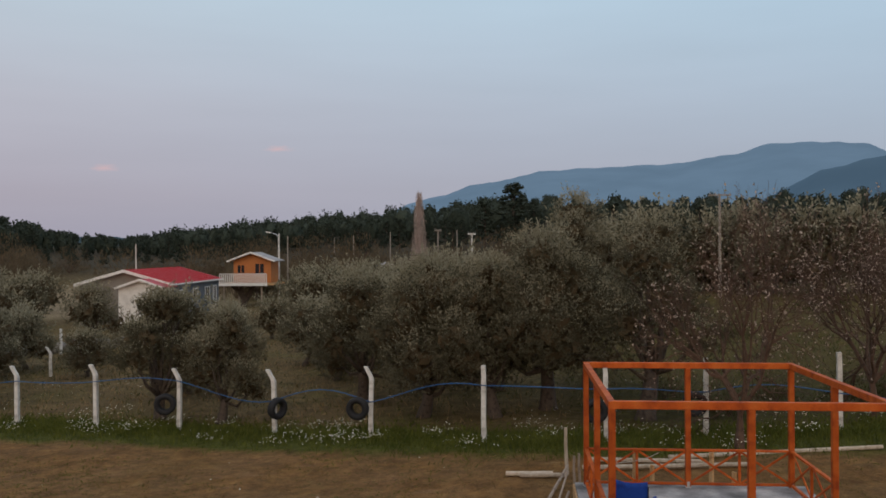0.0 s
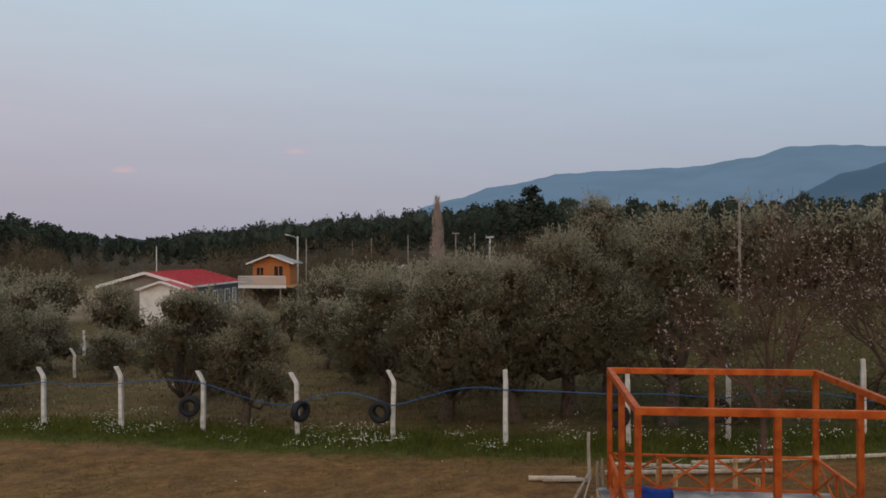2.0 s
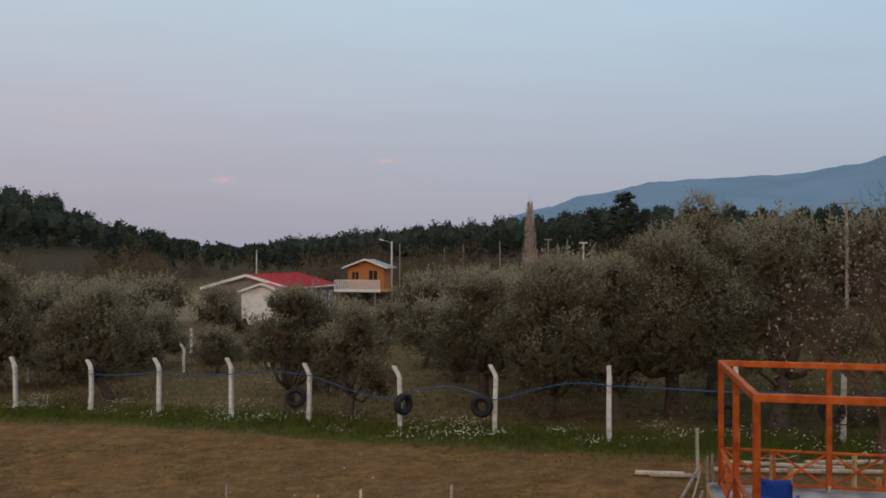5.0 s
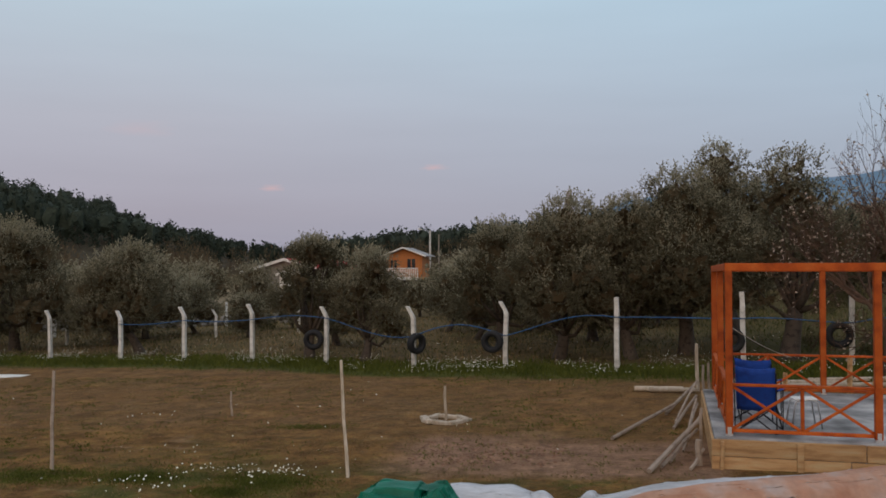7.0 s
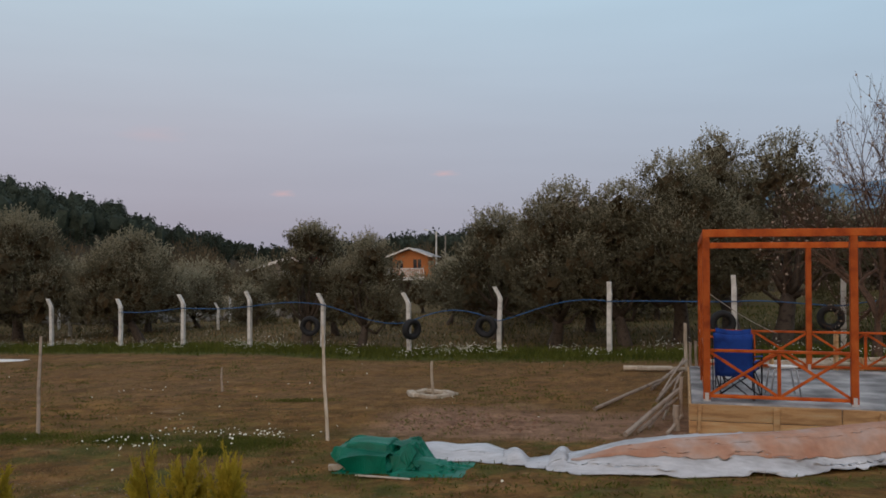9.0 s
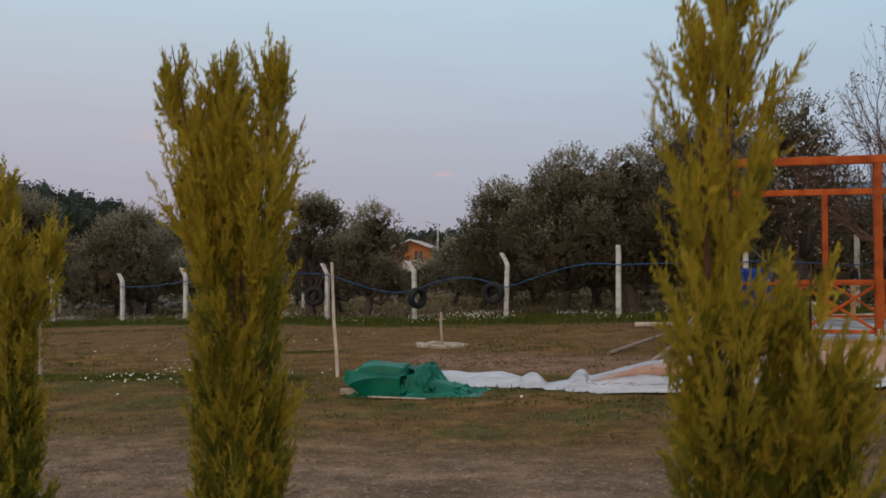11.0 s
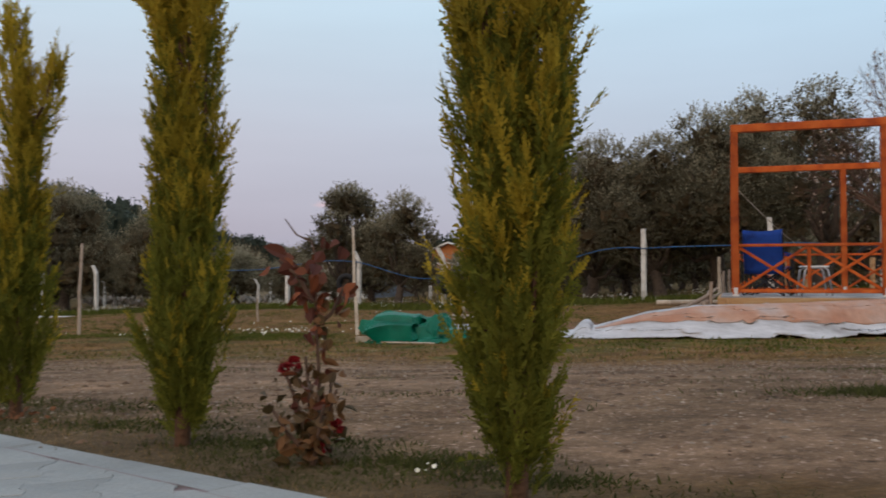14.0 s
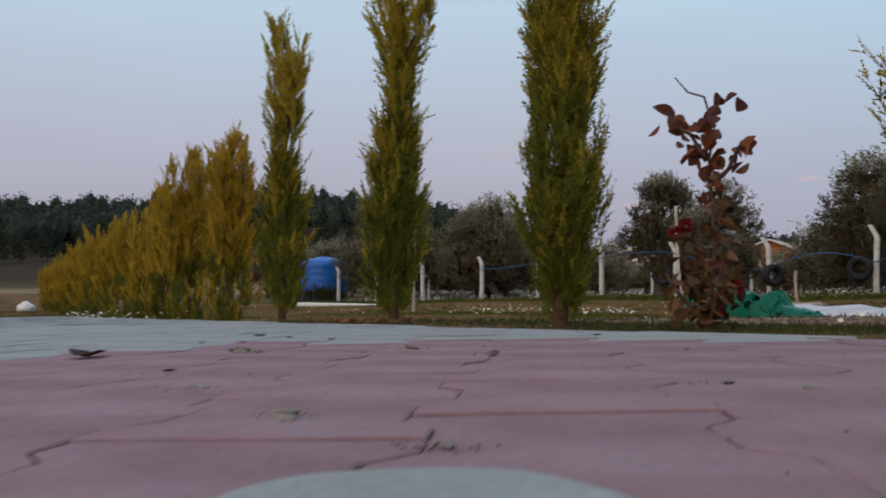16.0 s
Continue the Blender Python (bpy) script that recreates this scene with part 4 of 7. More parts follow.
def sheet_pile(x, y):
    front, depth, top = sheet_line(x)
    v_ = (y - front) / depth
    prof = np.interp(v_, (-0.05, 0.03, 0.10, 0.22, 0.38, 0.55, 0.75, 1.0, 1.1), (0.0, 0.18, 0.42, 0.76, 0.97, 1.0, 0.8, 0.25, 0.0))
    lumps = 0.10 * np.sin(x * 7.0 + 2.0 * np.sin(x * 2.3)) * (x < 0.2) * np.clip(prof, 0, 1)
    return ground_z(x, y) + top * prof + np.maximum(lumps, 0)


u_, v_ = np.meshgrid(np.linspace(0, 1, 260), np.linspace(0, 1, 52), indexing="ij")
sx_ = -1.95 + 8.0 * u_
sy_ = sheet_line(sx_)[0] + sheet_line(sx_)[1] * v_
sheet_grid = crumple(np.stack([sx_, sy_, sheet_pile(sx_, sy_) + 0.03], 2), 1.07, 1.20, sheet_pile, 5, steps=60, bend=0.02, sink=0.008)
sheet_fn = grid_fn(sheet_grid)


heap("plastic_sheet", sheet_fn, 330, 66, M["sheet"], "milky plastic sheeting dropped along the platform", "plastic sheet")


def peach_fn(u, v):
    x = 0.30 + 5.6 * u
    lo = np.interp(x, (0.3, 1.5, 3.0, 6.0), (0.24, 0.15, 0.13, 0.12)) + 0.02 * noise.noise(Vector((x * 4, 0, 3)))
    hi = np.interp(x, (0.3, 0.8, 1.8, 3.0, 6.0), (0.28, 0.34, 0.44, 0.52, 0.62)) + 0.03 * noise.noise(Vector((x * 2, 5, 3)))
    p = sheet_fn((x + 1.95) / 8.0, lo + (hi - lo) * v)
    return (p[0], p[1], p[2] + 0.007)


heap("awning_cloth", peach_fn, 231, 40, M["peach"], "peach-coloured cloth lying in the folds of the plastic sheet", "cloth", 0.001)

# sticks and stakes
def stick(name, a, b, r0, r1, label, material="greywood", group=""):
    v, f = [], []
    a, b = Vector(a), Vector(b)
    k = (b - a).length
    pts = [a + (b - a) * t + Vector((math.sin(t * 5 + k) * 0.012, math.cos(t * 7) * 0.01, 0)) * (0 < t < 1) for t in (0, 0.25, 0.5, 0.75, 1)]
    tube(v, f, pts, [r0 + (r1 - r0) * t for t in (0, 0.25, 0.5, 0.75, 1)], 7)
    return tagged(mesh_ob(name, v, f, M[material], smooth=False), label, name.replace("_", " "), group)


stick("wooden_stake", (-3.47, 12.03, gz(-3.47, 12.03) - 0.08), (-3.77, 12.56, 1.57), 0.028, 0.022, "pale thin wooden stake standing in the field", "palewood")
stick("wooden_stake", (-3.0, 16.6, gz(-3.0, 16.6) - 0.08), (-3.02, 16.62, 0.64), 0.03, 0.026, "short pale stake inside a ring of stones", "palewood")
stick("wooden_stake", (-8.38, 11.9, gz(-8.38, 11.9) - 0.1), (-8.50, 12.1, 1.35), 0.03, 0.022, "weathered grey stake standing in the field")
stick("wooden_stake", (2.03, 20.0, -0.1), (2.0, 20.02, 1.28), 0.045, 0.036, "tall weathered stake behind the platform", "palewood")
stick("wooden_stake", (2.06, 18.7, -0.1), (2.05, 18.7, 0.95), 0.032, 0.028, "weathered stake behind the platform")
stick("wooden_stake", (2.20, 18.8, -0.1), (2.16, 18.8, 0.98), 0.03, 0.026, "weathered stake behind the platform")
stick("wooden_stake", (1.60, 13.28, -0.1), (1.60, 13.30, 0.42), 0.05, 0.048, "short thick stake beside the platform corner")
stick("wooden_stake", (1.70, 14.4, -0.1), (1.72, 14.42, 0.72), 0.03, 0.026, "weathered stake beside the platform")
stick("wooden_stake", (-7.8, 17.0, gz(-7.8, 17.0) - 0.1), (-7.82, 17.02, gz(-7.8, 17.0) + 0.52), 0.025, 0.018, "thin stick standing in the field")
for a, b, r_ in (((0.87, 12.6, 0), (1.72, 14.6, 0.52), 0.04), ((1.05, 13.0, 0), (1.66, 14.5, 0.36), 0.028), ((1.25, 17.3, 0), (2.02, 19.8, 0.48), 0.036), ((0.28, 15.1, 0), (1.40, 17.6, 0.27), 0.036), ((1.34, 16.0, 0), (1.86, 17.9, 0.42), 0.03),
                ((1.46, 12.9, 0), (1.70, 13.6, 0.22), 0.026), ((1.2, 13.4, 0), (1.74, 15.0, 0.5), 0.02), ((1.42, 14.2, 0), (1.74, 15.6, 0.62), 0.018), ((1.5, 15.0, 0), (1.78, 16.6, 0.55), 0.02), ((1.4, 16.6, 0), (1.92, 18.8, 0.6), 0.022)):
    stick("loose_batten", (a[0], a[1], gz(a[0], a[1]) + r_), b, r_, r_ * 0.85, "long weathered batten leaning against the platform stakes", group="battens by the platform")
for a, b in (((0.64, 19.95), (1.7, 19.9)), ((0.95, 19.8), (1.98, 19.75)), ((2.4, 20.3), (6.2, 20.0)), ((4.5, 20.9), (9.6, 21.3)), ((2.6, 21.0), (5.2, 20.4))):
    stick("peeled_log", (*a, gz(*a) + 0.07), (*b, gz(*b) + 0.07), 0.06, 0.05, "peeled pale log lying on the grass", "palewood", "logs on the grass")
ring = thing("stone_ring", (-3.0, 16.5, gz(-3.0, 16.5)), 0, "ring of flat pale stones round the foot of a stake", "stones")
for k in range(8):
    a = 2 * math.pi * k / 8
    bm = bmesh.new()
    box(bm, (-0.075, -0.17 - 0.03 * (k % 3), -0.035), (0.075, 0.17, 0.05), 0.018, pose(0, 0, 0.0, (k * 37 % 11 - 5) * 1.4, (k * 53 % 9 - 4) * 2, math.degrees(a) + (k * 29 % 13 - 6) * 4))
    for vv in bm.verts:
        vv.co *= 1 + 0.12 * noise.noise(vv.co * 9 + Vector((k, 0, 0)))
    o = part("stone", bm, M["palewood"], ring)
    o.location = (0.40 * math.cos(a), 0.36 * math.sin(a), 0.02)
# rope slung across the frame
rv, rf = [], []
tube(rv, rf, [(2.09 + (3.66 - 2.09) * t, 13.42 + (17.88 - 13.42) * t, 2.10 + (1.22 - 2.10) * t - 0.05 * math.sin(math.pi * t)) for t in np.linspace(0, 1, 9)], [0.007] * 9, 5)
tagged(mesh_ob("rope", rv, rf, M["palewood"], smooth=True), "thin pale rope slung across the timber frame", "rope")
# white kerb slab at the field's edge
bm = bmesh.new()
box(bm, (-2.4, -0.3, -0.15), (2.4, 0.3, 0.13), 0.03)
o = tagged(part("concrete_kerb", bm, M["whitepaint"]), "long low white concrete kerb lying on the grass", "kerb")
o.matrix_world = pose(-20.6, 23.8, gz(-20.6, 23.8), 0, 0, 7)

# ---------- olive trees ----------
def olive_meshes(seed, height, radius, lobes=9, sprigs=2600, leaf=0.095, per=9, airy=0.0):
    """Gnarled trunk with limbs, and a crown of rounded boughs, each a shell of leafy sprigs. Stands at the origin."""
    rng = np.random.default_rng(seed)
    tv, tf = [], []
    fork = height * rng.uniform(0.16, 0.24)
    lean = rng.normal(size=2) * 0.18
    base_r = 0.042 * height
    top = Vector((lean[0], lean[1], fork))
    tube(tv, tf, [(0, 0, -0.2), (lean[0] * 0.1, lean[1] * 0.1, 0.12), (lean[0] * 0.6, lean[1] * 0.3, fork * 0.55), top], [base_r * 1.6, base_r * 1.1, base_r * 0.85, base_r * 0.8], 9)
    # boughs: a ring low down, a ring above it, one or two at the top
    C, R = [], []
    for k in range(lobes):
        f = k / max(lobes - 1, 1)
        a = k * 2.4 + rng.normal() * 0.35
        rl = radius * rng.uniform(0.36, 0.52)
        out = (radius - rl * 0.8) * (1.0 - 0.85 * f ** 1.6) * rng.uniform(0.75, 1.1)
        z = height * (0.31 + 0.57 * f) - rl * 0.45 * f + rng.normal() * 0.05 * height
        C.append((math.cos(a) * out + lean[0], math.sin(a) * out + lean[1], min(z, height - rl * 0.8)))
        R.append(rl)
    C, R = np.array(C), np.array(R)
    for k, c in enumerate(C):
        e = Vector(c)
        m1 = top.lerp(e, 0.4) + Vector(rng.normal(size=3) * 0.12) + Vector((0, 0, -0.06 * height))
        tube(tv, tf, [top - Vector((0, 0, 0.08)), m1, e], [base_r * 0.46, base_r * 0.30, 0.02], 6)
        for _ in range(3):
            e2 = e + Vector(unit(rng.normal(size=(1, 3)))[0]) * R[k] * 0.8
            tube(tv, tf, [m1.lerp(e, 0.6), e2], [base_r * 0.14, 0.008], 4)
    share = R ** 2 / (R ** 2).sum()
    P, D, L, W, Y = [], [], [], [], []
    IP, ID, IL = [], [], []
    mid = np.array([lean[0], lean[1], height * 0.55])
    for c, rl, sh in zip(C, R, share):
        n_ = int(sprigs * sh)
        away = unit((c - mid)[None])[0]
        q = unit(rng.normal(size=(n_, 3)) + away * 0.35 + np.array([0, 0, 0.30]))
        lump = np.array([1 + 0.42 * noise.noise(Vector(v * 2.6) + Vector((seed * 3.1, rl * 40, 0))) for v in q])
        if airy:
            keep = np.array([noise.noise(Vector(v * 3.2) + Vector((seed * 7.7, rl * 9, 4))) for v in q]) > -0.25 * (1 - airy) - 0.05
            q, lump = q[keep], lump[keep]
            n_ = len(q)
        foot = c + q * (rl * lump * rng.uniform(0.62, 0.92, n_))[:, None] * np.array([1.1, 1.1, 0.88])
        axis = unit(q * 0.50 + np.array([0, 0, 0.55]) + rng.normal(size=(n_, 3)) * 0.38)
        ln = rng.uniform(1.5, 3.1, n_) * leaf * (1 + 0.45 * np.clip(q[:, 2], 0, 1))
        for j in range(per):
            t = (j + rng.uniform(0, 1, n_)) / per
            P.append(foot + axis * (ln * t)[:, None] + rng.normal(size=(n_, 3)) * leaf * 0.16)
            D.append(unit(axis * 0.75 + rng.normal(size=(n_, 3)) * 0.50))
            L.append(rng.uniform(0.7, 1.2, n_) * leaf * (1.1 - 0.35 * t))
            W.append(rng.uniform(0.26, 0.42, n_) * leaf)
            # upper outer shoots get the paler colour, painting sky light on the tops
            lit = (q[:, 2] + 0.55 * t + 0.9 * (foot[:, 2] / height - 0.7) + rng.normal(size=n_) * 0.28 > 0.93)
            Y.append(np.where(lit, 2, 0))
        # broad twig-brown filler in the bough: blocks light, dark as the shaded inside
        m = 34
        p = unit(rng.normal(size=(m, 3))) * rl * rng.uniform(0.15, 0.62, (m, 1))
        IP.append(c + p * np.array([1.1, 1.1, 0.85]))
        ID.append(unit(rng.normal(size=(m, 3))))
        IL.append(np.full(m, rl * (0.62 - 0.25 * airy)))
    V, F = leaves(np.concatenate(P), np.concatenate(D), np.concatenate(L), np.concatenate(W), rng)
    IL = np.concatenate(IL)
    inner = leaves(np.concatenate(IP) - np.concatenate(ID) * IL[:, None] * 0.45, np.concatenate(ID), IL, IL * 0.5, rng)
    return (tv, tf), (V, F), inner, np.concatenate(Y).tolist()


OLIVE_LABEL = "old olive tree with dusty grey-green foliage and gnarled trunk"


def olive(seed, height, radius, label=OLIVE_LABEL, **kw):
    t = thing("olive_tree", label=label, category="tree", group="olive trees of the orchard")
    (tv, tf), (V, F), inner, young = olive_meshes(seed, height, radius, **kw)
    mesh_ob("trunk", tv, tf, M["bark"], t, smooth=True)
    k0, n0 = len(V), len(F)
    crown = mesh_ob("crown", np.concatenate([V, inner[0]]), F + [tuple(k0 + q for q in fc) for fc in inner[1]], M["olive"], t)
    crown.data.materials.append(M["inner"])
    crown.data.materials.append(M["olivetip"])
    # young: slot per leaf, 2 for shoots coloured as lit from above
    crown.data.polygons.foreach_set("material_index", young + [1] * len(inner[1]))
    return t


def put(ob, x, y, turn=0.0, dz=0.0):
    ob.matrix_world = pose(x, y, gz(x, y) + dz, 0, 0, turn)
    return ob


# the row just behind the fence
for seed, x, y, hgt, rad, airy in ((1, -8.1, 27.3, 3.7, 1.45, 0), (2, -10.4, 28.2, 4.7, 1.4, 0), (3, -1.7, 27.4, 5.05, 2.2, 0), (4, 2.2, 27.8, 6.0, 2.6, 0), (12, 0.5, 26.9, 4.9, 1.85, 0), (5, 4.8, 25.4, 6.25, 1.95, 0.75), (11, 4.0, 31.5, 6.9, 2.5, 0),
                                   (6, -18.9, 31.4, 4.5, 2.4, 0), (7, -26.7, 33.8, 5.8, 3.1, 0), (9, -4.1, 30.8, 4.9, 2.0, 0), (10, -23.4, 36.5, 3.7, 2.2, 0)):
    near_ = seed in (3, 4, 5, 12, 1, 2)
    put(olive(seed, hgt, rad, lobes=int(6 + rad * 2.6), sprigs=int((900 if near_ else 650) * rad ** 1.7), leaf=0.105 if near_ else 0.125, per=9, airy=airy), x, y, seed * 40)
# the orchard behind, repeats of five trees
proto = [olive(20 + k, h, r, lobes=9, sprigs=720, leaf=0.19, per=7) for k, (h, r) in enumerate(((3.1, 1.7), (3.9, 2.2), (3.0, 1.8), (4.1, 2.4), (3.4, 2.1)))]
put(proto[0], -8.2, 40.8), put(proto[1], -25.6, 56.5), put(proto[2], -22.9, 43.2), put(proto[3], -40.0, 49.0), put(proto[4], -45.0, 42.0)
far_olive = [olive(40 + k, 3.8 + 0.4 * k, 2.5, lobes=8, sprigs=300, leaf=0.34, per=6) for k in range(2)]
put(far_olive[0], -45.0, 66.0), put(far_olive[1], 24.0, 92.0)
orng = np.random.default_rng(77)
spots, lows = [], []
for iy in range(13):
    for ix in range(-12, 10):
        x, y = ix * 6.3 + orng.uniform(-1.8, 1.8), 34.5 + iy * 6.2 + orng.uniform(-1.7, 1.7)
        az = math.degrees(math.atan2(x, y))
        if abs(az) > 46 or math.hypot(x, y) > 108:
            continue
        if az > 8.5 and y < 86:
            continue
        if -36 < x < -20 and 44 < y < 98 and not (y < 58 and x > -19):
            continue
        low = -27.5 < az < -12.5 and 34 < y < 98
        if low and y > 56:
            continue
        if y < 38 and -30 < x < 9:
            continue
        if any(math.hypot(x - a, y - b) < 3.4 for a, b in spots + [(-8.2, 41), (-25.6, 56.5), (-22.9, 43.2), (-40, 49), (-19.5, 48)]):
            continue
        spots.append((x, y))
        lows.append(low)
for k, (x, y) in enumerate(spots):
    s = orng.uniform(0.8, 1.1) * (0.66 if lows[k] else 1.0)
    copy_thing((far_olive if y > 54 else proto)[k % (2 if y > 54 else 5)], pose(x, y, gz(x, y), 0, 0, orng.uniform(0, 360)) @ Matrix.Scale(s, 4))


for x, y, s in ((-17.4, 45.0, 0.62), (-18.4, 46.0, 0.6), (-5.9, 36.0, 1.1), (-1.0, 34.0, 1.4), (-11.2, 33.2, 1.1), (-14.4, 51.0, 0.7), (-4.2, 41.0, 1.25), (-0.5, 43.0, 1.35), (-24.9, 39.8, 0.9), (-28.0, 44.5, 1.0), (-6.5, 47.5, 1.15), (-2.0, 50.0, 1.2), (3.0, 46.0, 1.4)):
    copy_thing(proto[int(x * 10) % 3 * 2], pose(x, y, gz(x, y), 0, 0, x * 40) @ Matrix.Scale(s, 4))


# taller trees closing the meadow
for k in range(11):
    az, r = radians(9.5 + 2.3 * k + orng.uniform(-0.8, 0.8)), orng.uniform(88, 100)
    x, y = r * math.sin(az), r * math.cos(az)
    copy_thing(far_olive[k % 2], pose(x, y, gz(x, y), 0, 0, 50 * k) @ Matrix.Scale(orng.uniform(1.6, 2.1), 4))


# ---------- bare tree with the last dry leaves ----------
def bare_tree(seed, height, reach_, depth=8, leafn=3000):
    rng = np.random.default_rng(seed)
    v, f, tips = [], [], []

    def grow(p, d, ln, r, k):
        mid = p + d * ln * 0.5 + Vector(rng.normal(size=3)) * ln * 0.05
        e = p + d * ln
        if k < 6:
            tube(v, f, (p, mid, e), (r, r * 0.85, r * 0.68), 5 if k < 4 else 3)
        else:
            tube(v, f, (p, e), (r, r * 0.68), 3)
        if k >= 3:
            tips.append((mid, e))
        if k == depth:
            return
        for j in range(5 if k == 0 else 3 if k < 3 or rng.random() < 0.2 else 2):
            if k == 0:
                a = 2 * math.pi * j / 5 + rng.normal() * 0.3
                nd = Vector((math.cos(a) * 0.75, math.sin(a) * 0.75, rng.uniform(0.55, 1.1))).normalized()
            else:
                nd = (d + Vector(rng.normal(size=3)) * 0.46 + Vector((0, 0, 0.05))).normalized()
            grow(e, nd, ln * rng.uniform(0.70, 0.95) * (1.35 if k == 0 else 1.0), max(r * 0.64, 0.0055), k + 1)

    grow(Vector((0, 0, -0.1)), Vector((0.05, 0, 1)).normalized(), 1.0, 0.15, 0)
    pts_ = np.array(v)
    sx = reach_ / np.percentile(np.hypot(pts_[:, 0], pts_[:, 1]), 96)
    sz = height / np.percentile(pts_[:, 2], 99)
    v = [(p[0] * (1 + (sx - 1) * min(1, p[2])), p[1] * (1 + (sx - 1) * min(1, p[2])), p[2] * sz) for p in pts_]
    tips = [(Vector((a.x * sx, a.y * sx, a.z * sz)), Vector((b.x * sx, b.y * sx, b.z * sz))) for a, b in tips]
    pick = rng.integers(0, len(tips), leafn)
    t = rng.uniform(0, 1, leafn)[:, None]
    A, B = np.array([tips[i][0] for i in pick]), np.array([tips[i][1] for i in pick])
    P = A + (B - A) * t
    D = unit(rng.normal(size=(leafn, 3)) + np.array([0, 0, -0.3]))
    V, F = leaves(P, D, rng.uniform(0.05, 0.10, leafn), rng.uniform(0.035, 0.06, leafn), rng)
    return (v, f), (V, F)


for seed, x, y, hgt, rad in ((11, 6.3, 21.5, 5.9, 2.1), (15, 11.0, 25.0, 5.7, 2.8), (17, 15.2, 30.0, 5.8, 2.8)):
    t = thing("bare_tree", label="leafless spreading tree with a few pale dry leaves", category="tree", group="bare trees by the fence")
    (a, b), (c, d) = bare_tree(seed, hgt, rad, leafn=1500 if y < 23 else 2600)
    mesh_ob("trunk", a, b, M["twig"], t)
    mesh_ob("crown", c, d, M["dryleaf"], t)
    put(t, x, y, seed * 30)

# brown brush between the orchard and the pines
def brush(seed, height, radius, material, name, label, count=900, leaf=0.35):
    rng = np.random.default_rng(seed)
    t = thing(name, label=label, category="bush")
    p = unit(rng.normal(size=(count, 3))) * rng.uniform(0.2, 1, (count, 1)) ** 0.5
    p[:, 2] = np.abs(p[:, 2])
    P = p * np.array([radius, radius, height]) * (1 + 0.25 * np.sin(p * 5 + seed))
    D = unit(p + np.array([0, 0, 0.9]) + rng.normal(size=(count, 3)) * 0.5)
    V, F = leaves(P, D, rng.uniform(0.6, 1.3, count) * leaf, rng.uniform(0.14, 0.28, count) * leaf, rng)
    v, f = [], []
    for k in range(5):
        a = 2 * math.pi * k / 5
        tube(v, f, ((0, 0, -0.1), (math.cos(a) * radius * 0.4, math.sin(a) * radius * 0.4, height * 0.6)), (0.05, 0.02), 4)
    mesh_ob("stem", v, f, M["twig"], t)
    mesh_ob("crown", V, F, material, t)
    return t


b0 = brush(3, 2.6, 2.6, M["brush"], "bush", "tangled brown leafless bush at the edge of the orchard")
put(b0, -16, 108)
b2 = brush(9, 2.1, 2.0, M["darkbush"], "bush", "dark scrubby bush under the trees", 1500, 0.22)
put(b2, 13.0, 60.0)
for x, y, s in ((14.5, 63.0, 0.5), (11.6, 52.0, 0.45), (16.0, 70.0, 0.7), (-19.8, 43.9, 0.75), (13.2, 46.0, 0.4), (9.8, 47.0, 0.4), (24.0, 62.0, 1.0), (7.2, 25.6, 0.36), (9.2, 27.6, 0.38), (10.9, 26.6, 0.42), (12.6, 27.2, 0.45), (6.0, 28.6, 0.36), (14.4, 28.0, 0.5)):
    copy_thing(b2, pose(x, y, gz(x, y), 0, 0, x * 50) @ Matrix.Scale(s, 4))
b1 = brush(4, 3.0, 2.3, M["thicket"], "bush", "reddish leafless thicket beside the poplar")
put(b1, -4.2, 112)
copy_thing(b1, pose(-10.5, 113, gz(-10.5, 113), 0, 0, 50))
copy_thing(b1, pose(-8.2, 109, gz(-8.2, 109), 0, 0, 20) @ Matrix.Scale(1.15, 4))
copy_thing(b1, pose(-5.8, 110, gz(-5.8, 110), 0, 0, 90) @ Matrix.Scale(1.2, 4))
copy_thing(b1, pose(-1.0, 115, gz(-1, 115), 0, 0, 150))
for k in range(125):
    az = radians(orng.uniform(-48, 34))
    r = orng.uniform(104, 150)
    x, y = r * math.sin(az), r * math.cos(az)
    copy_thing(b0, pose(x, y, gz(x, y), 0, 0, orng.uniform(0, 360)) @ Matrix.Scale(orng.uniform(0.9, 1.9), 4))

# tall bare poplar
rng = np.random.default_rng(8)
poplar = thing("poplar_tree", label="tall narrow leafless poplar with reddish twigs", category="tree")
v, f = [], []
tube(v, f, ((0, 0, -0.2), (0.05, 0, 5), (0, 0.05, 11.8)), (0.2, 0.12, 0.015), 7)
for k in range(130):
    z = rng.uniform(1.2, 10.8)
    a = rng.uniform(0, 2 * math.pi)
    w = 1.05 * (1 - z / 12.5) + 0.15
    tube(v, f, ((0, 0, z), (math.cos(a) * w * 0.6, math.sin(a) * w * 0.6, z + 0.7), (math.cos(a) * w * 0.8, math.sin(a) * w * 0.8, z + 1.9)), (0.03, 0.02, 0.006), 3)
mesh_ob("trunk", v, f, M["poplar"], poplar)
cnt = 2600
z = rng.uniform(1.0, 11.8, cnt)
a = rng.uniform(0, 2 * math.pi, cnt)
w = (1.25 * (1 - z / 12.8) ** 0.8 + 0.15) * rng.uniform(0.2, 1, cnt)
V, F = leaves(np.stack([np.cos(a) * w, np.sin(a) * w, z], 1), unit(np.stack([np.cos(a) * 0.25, np.sin(a) * 0.25, np.ones(cnt)], 1) + rng.normal(size=(cnt, 3)) * 0.1), 0.55, 0.035, rng)
mesh_ob("crown", V, F, M["poplar"], poplar)
put(poplar, -7.7, 110)


# ---------- pine woods ----------
ICO = bmesh.new()
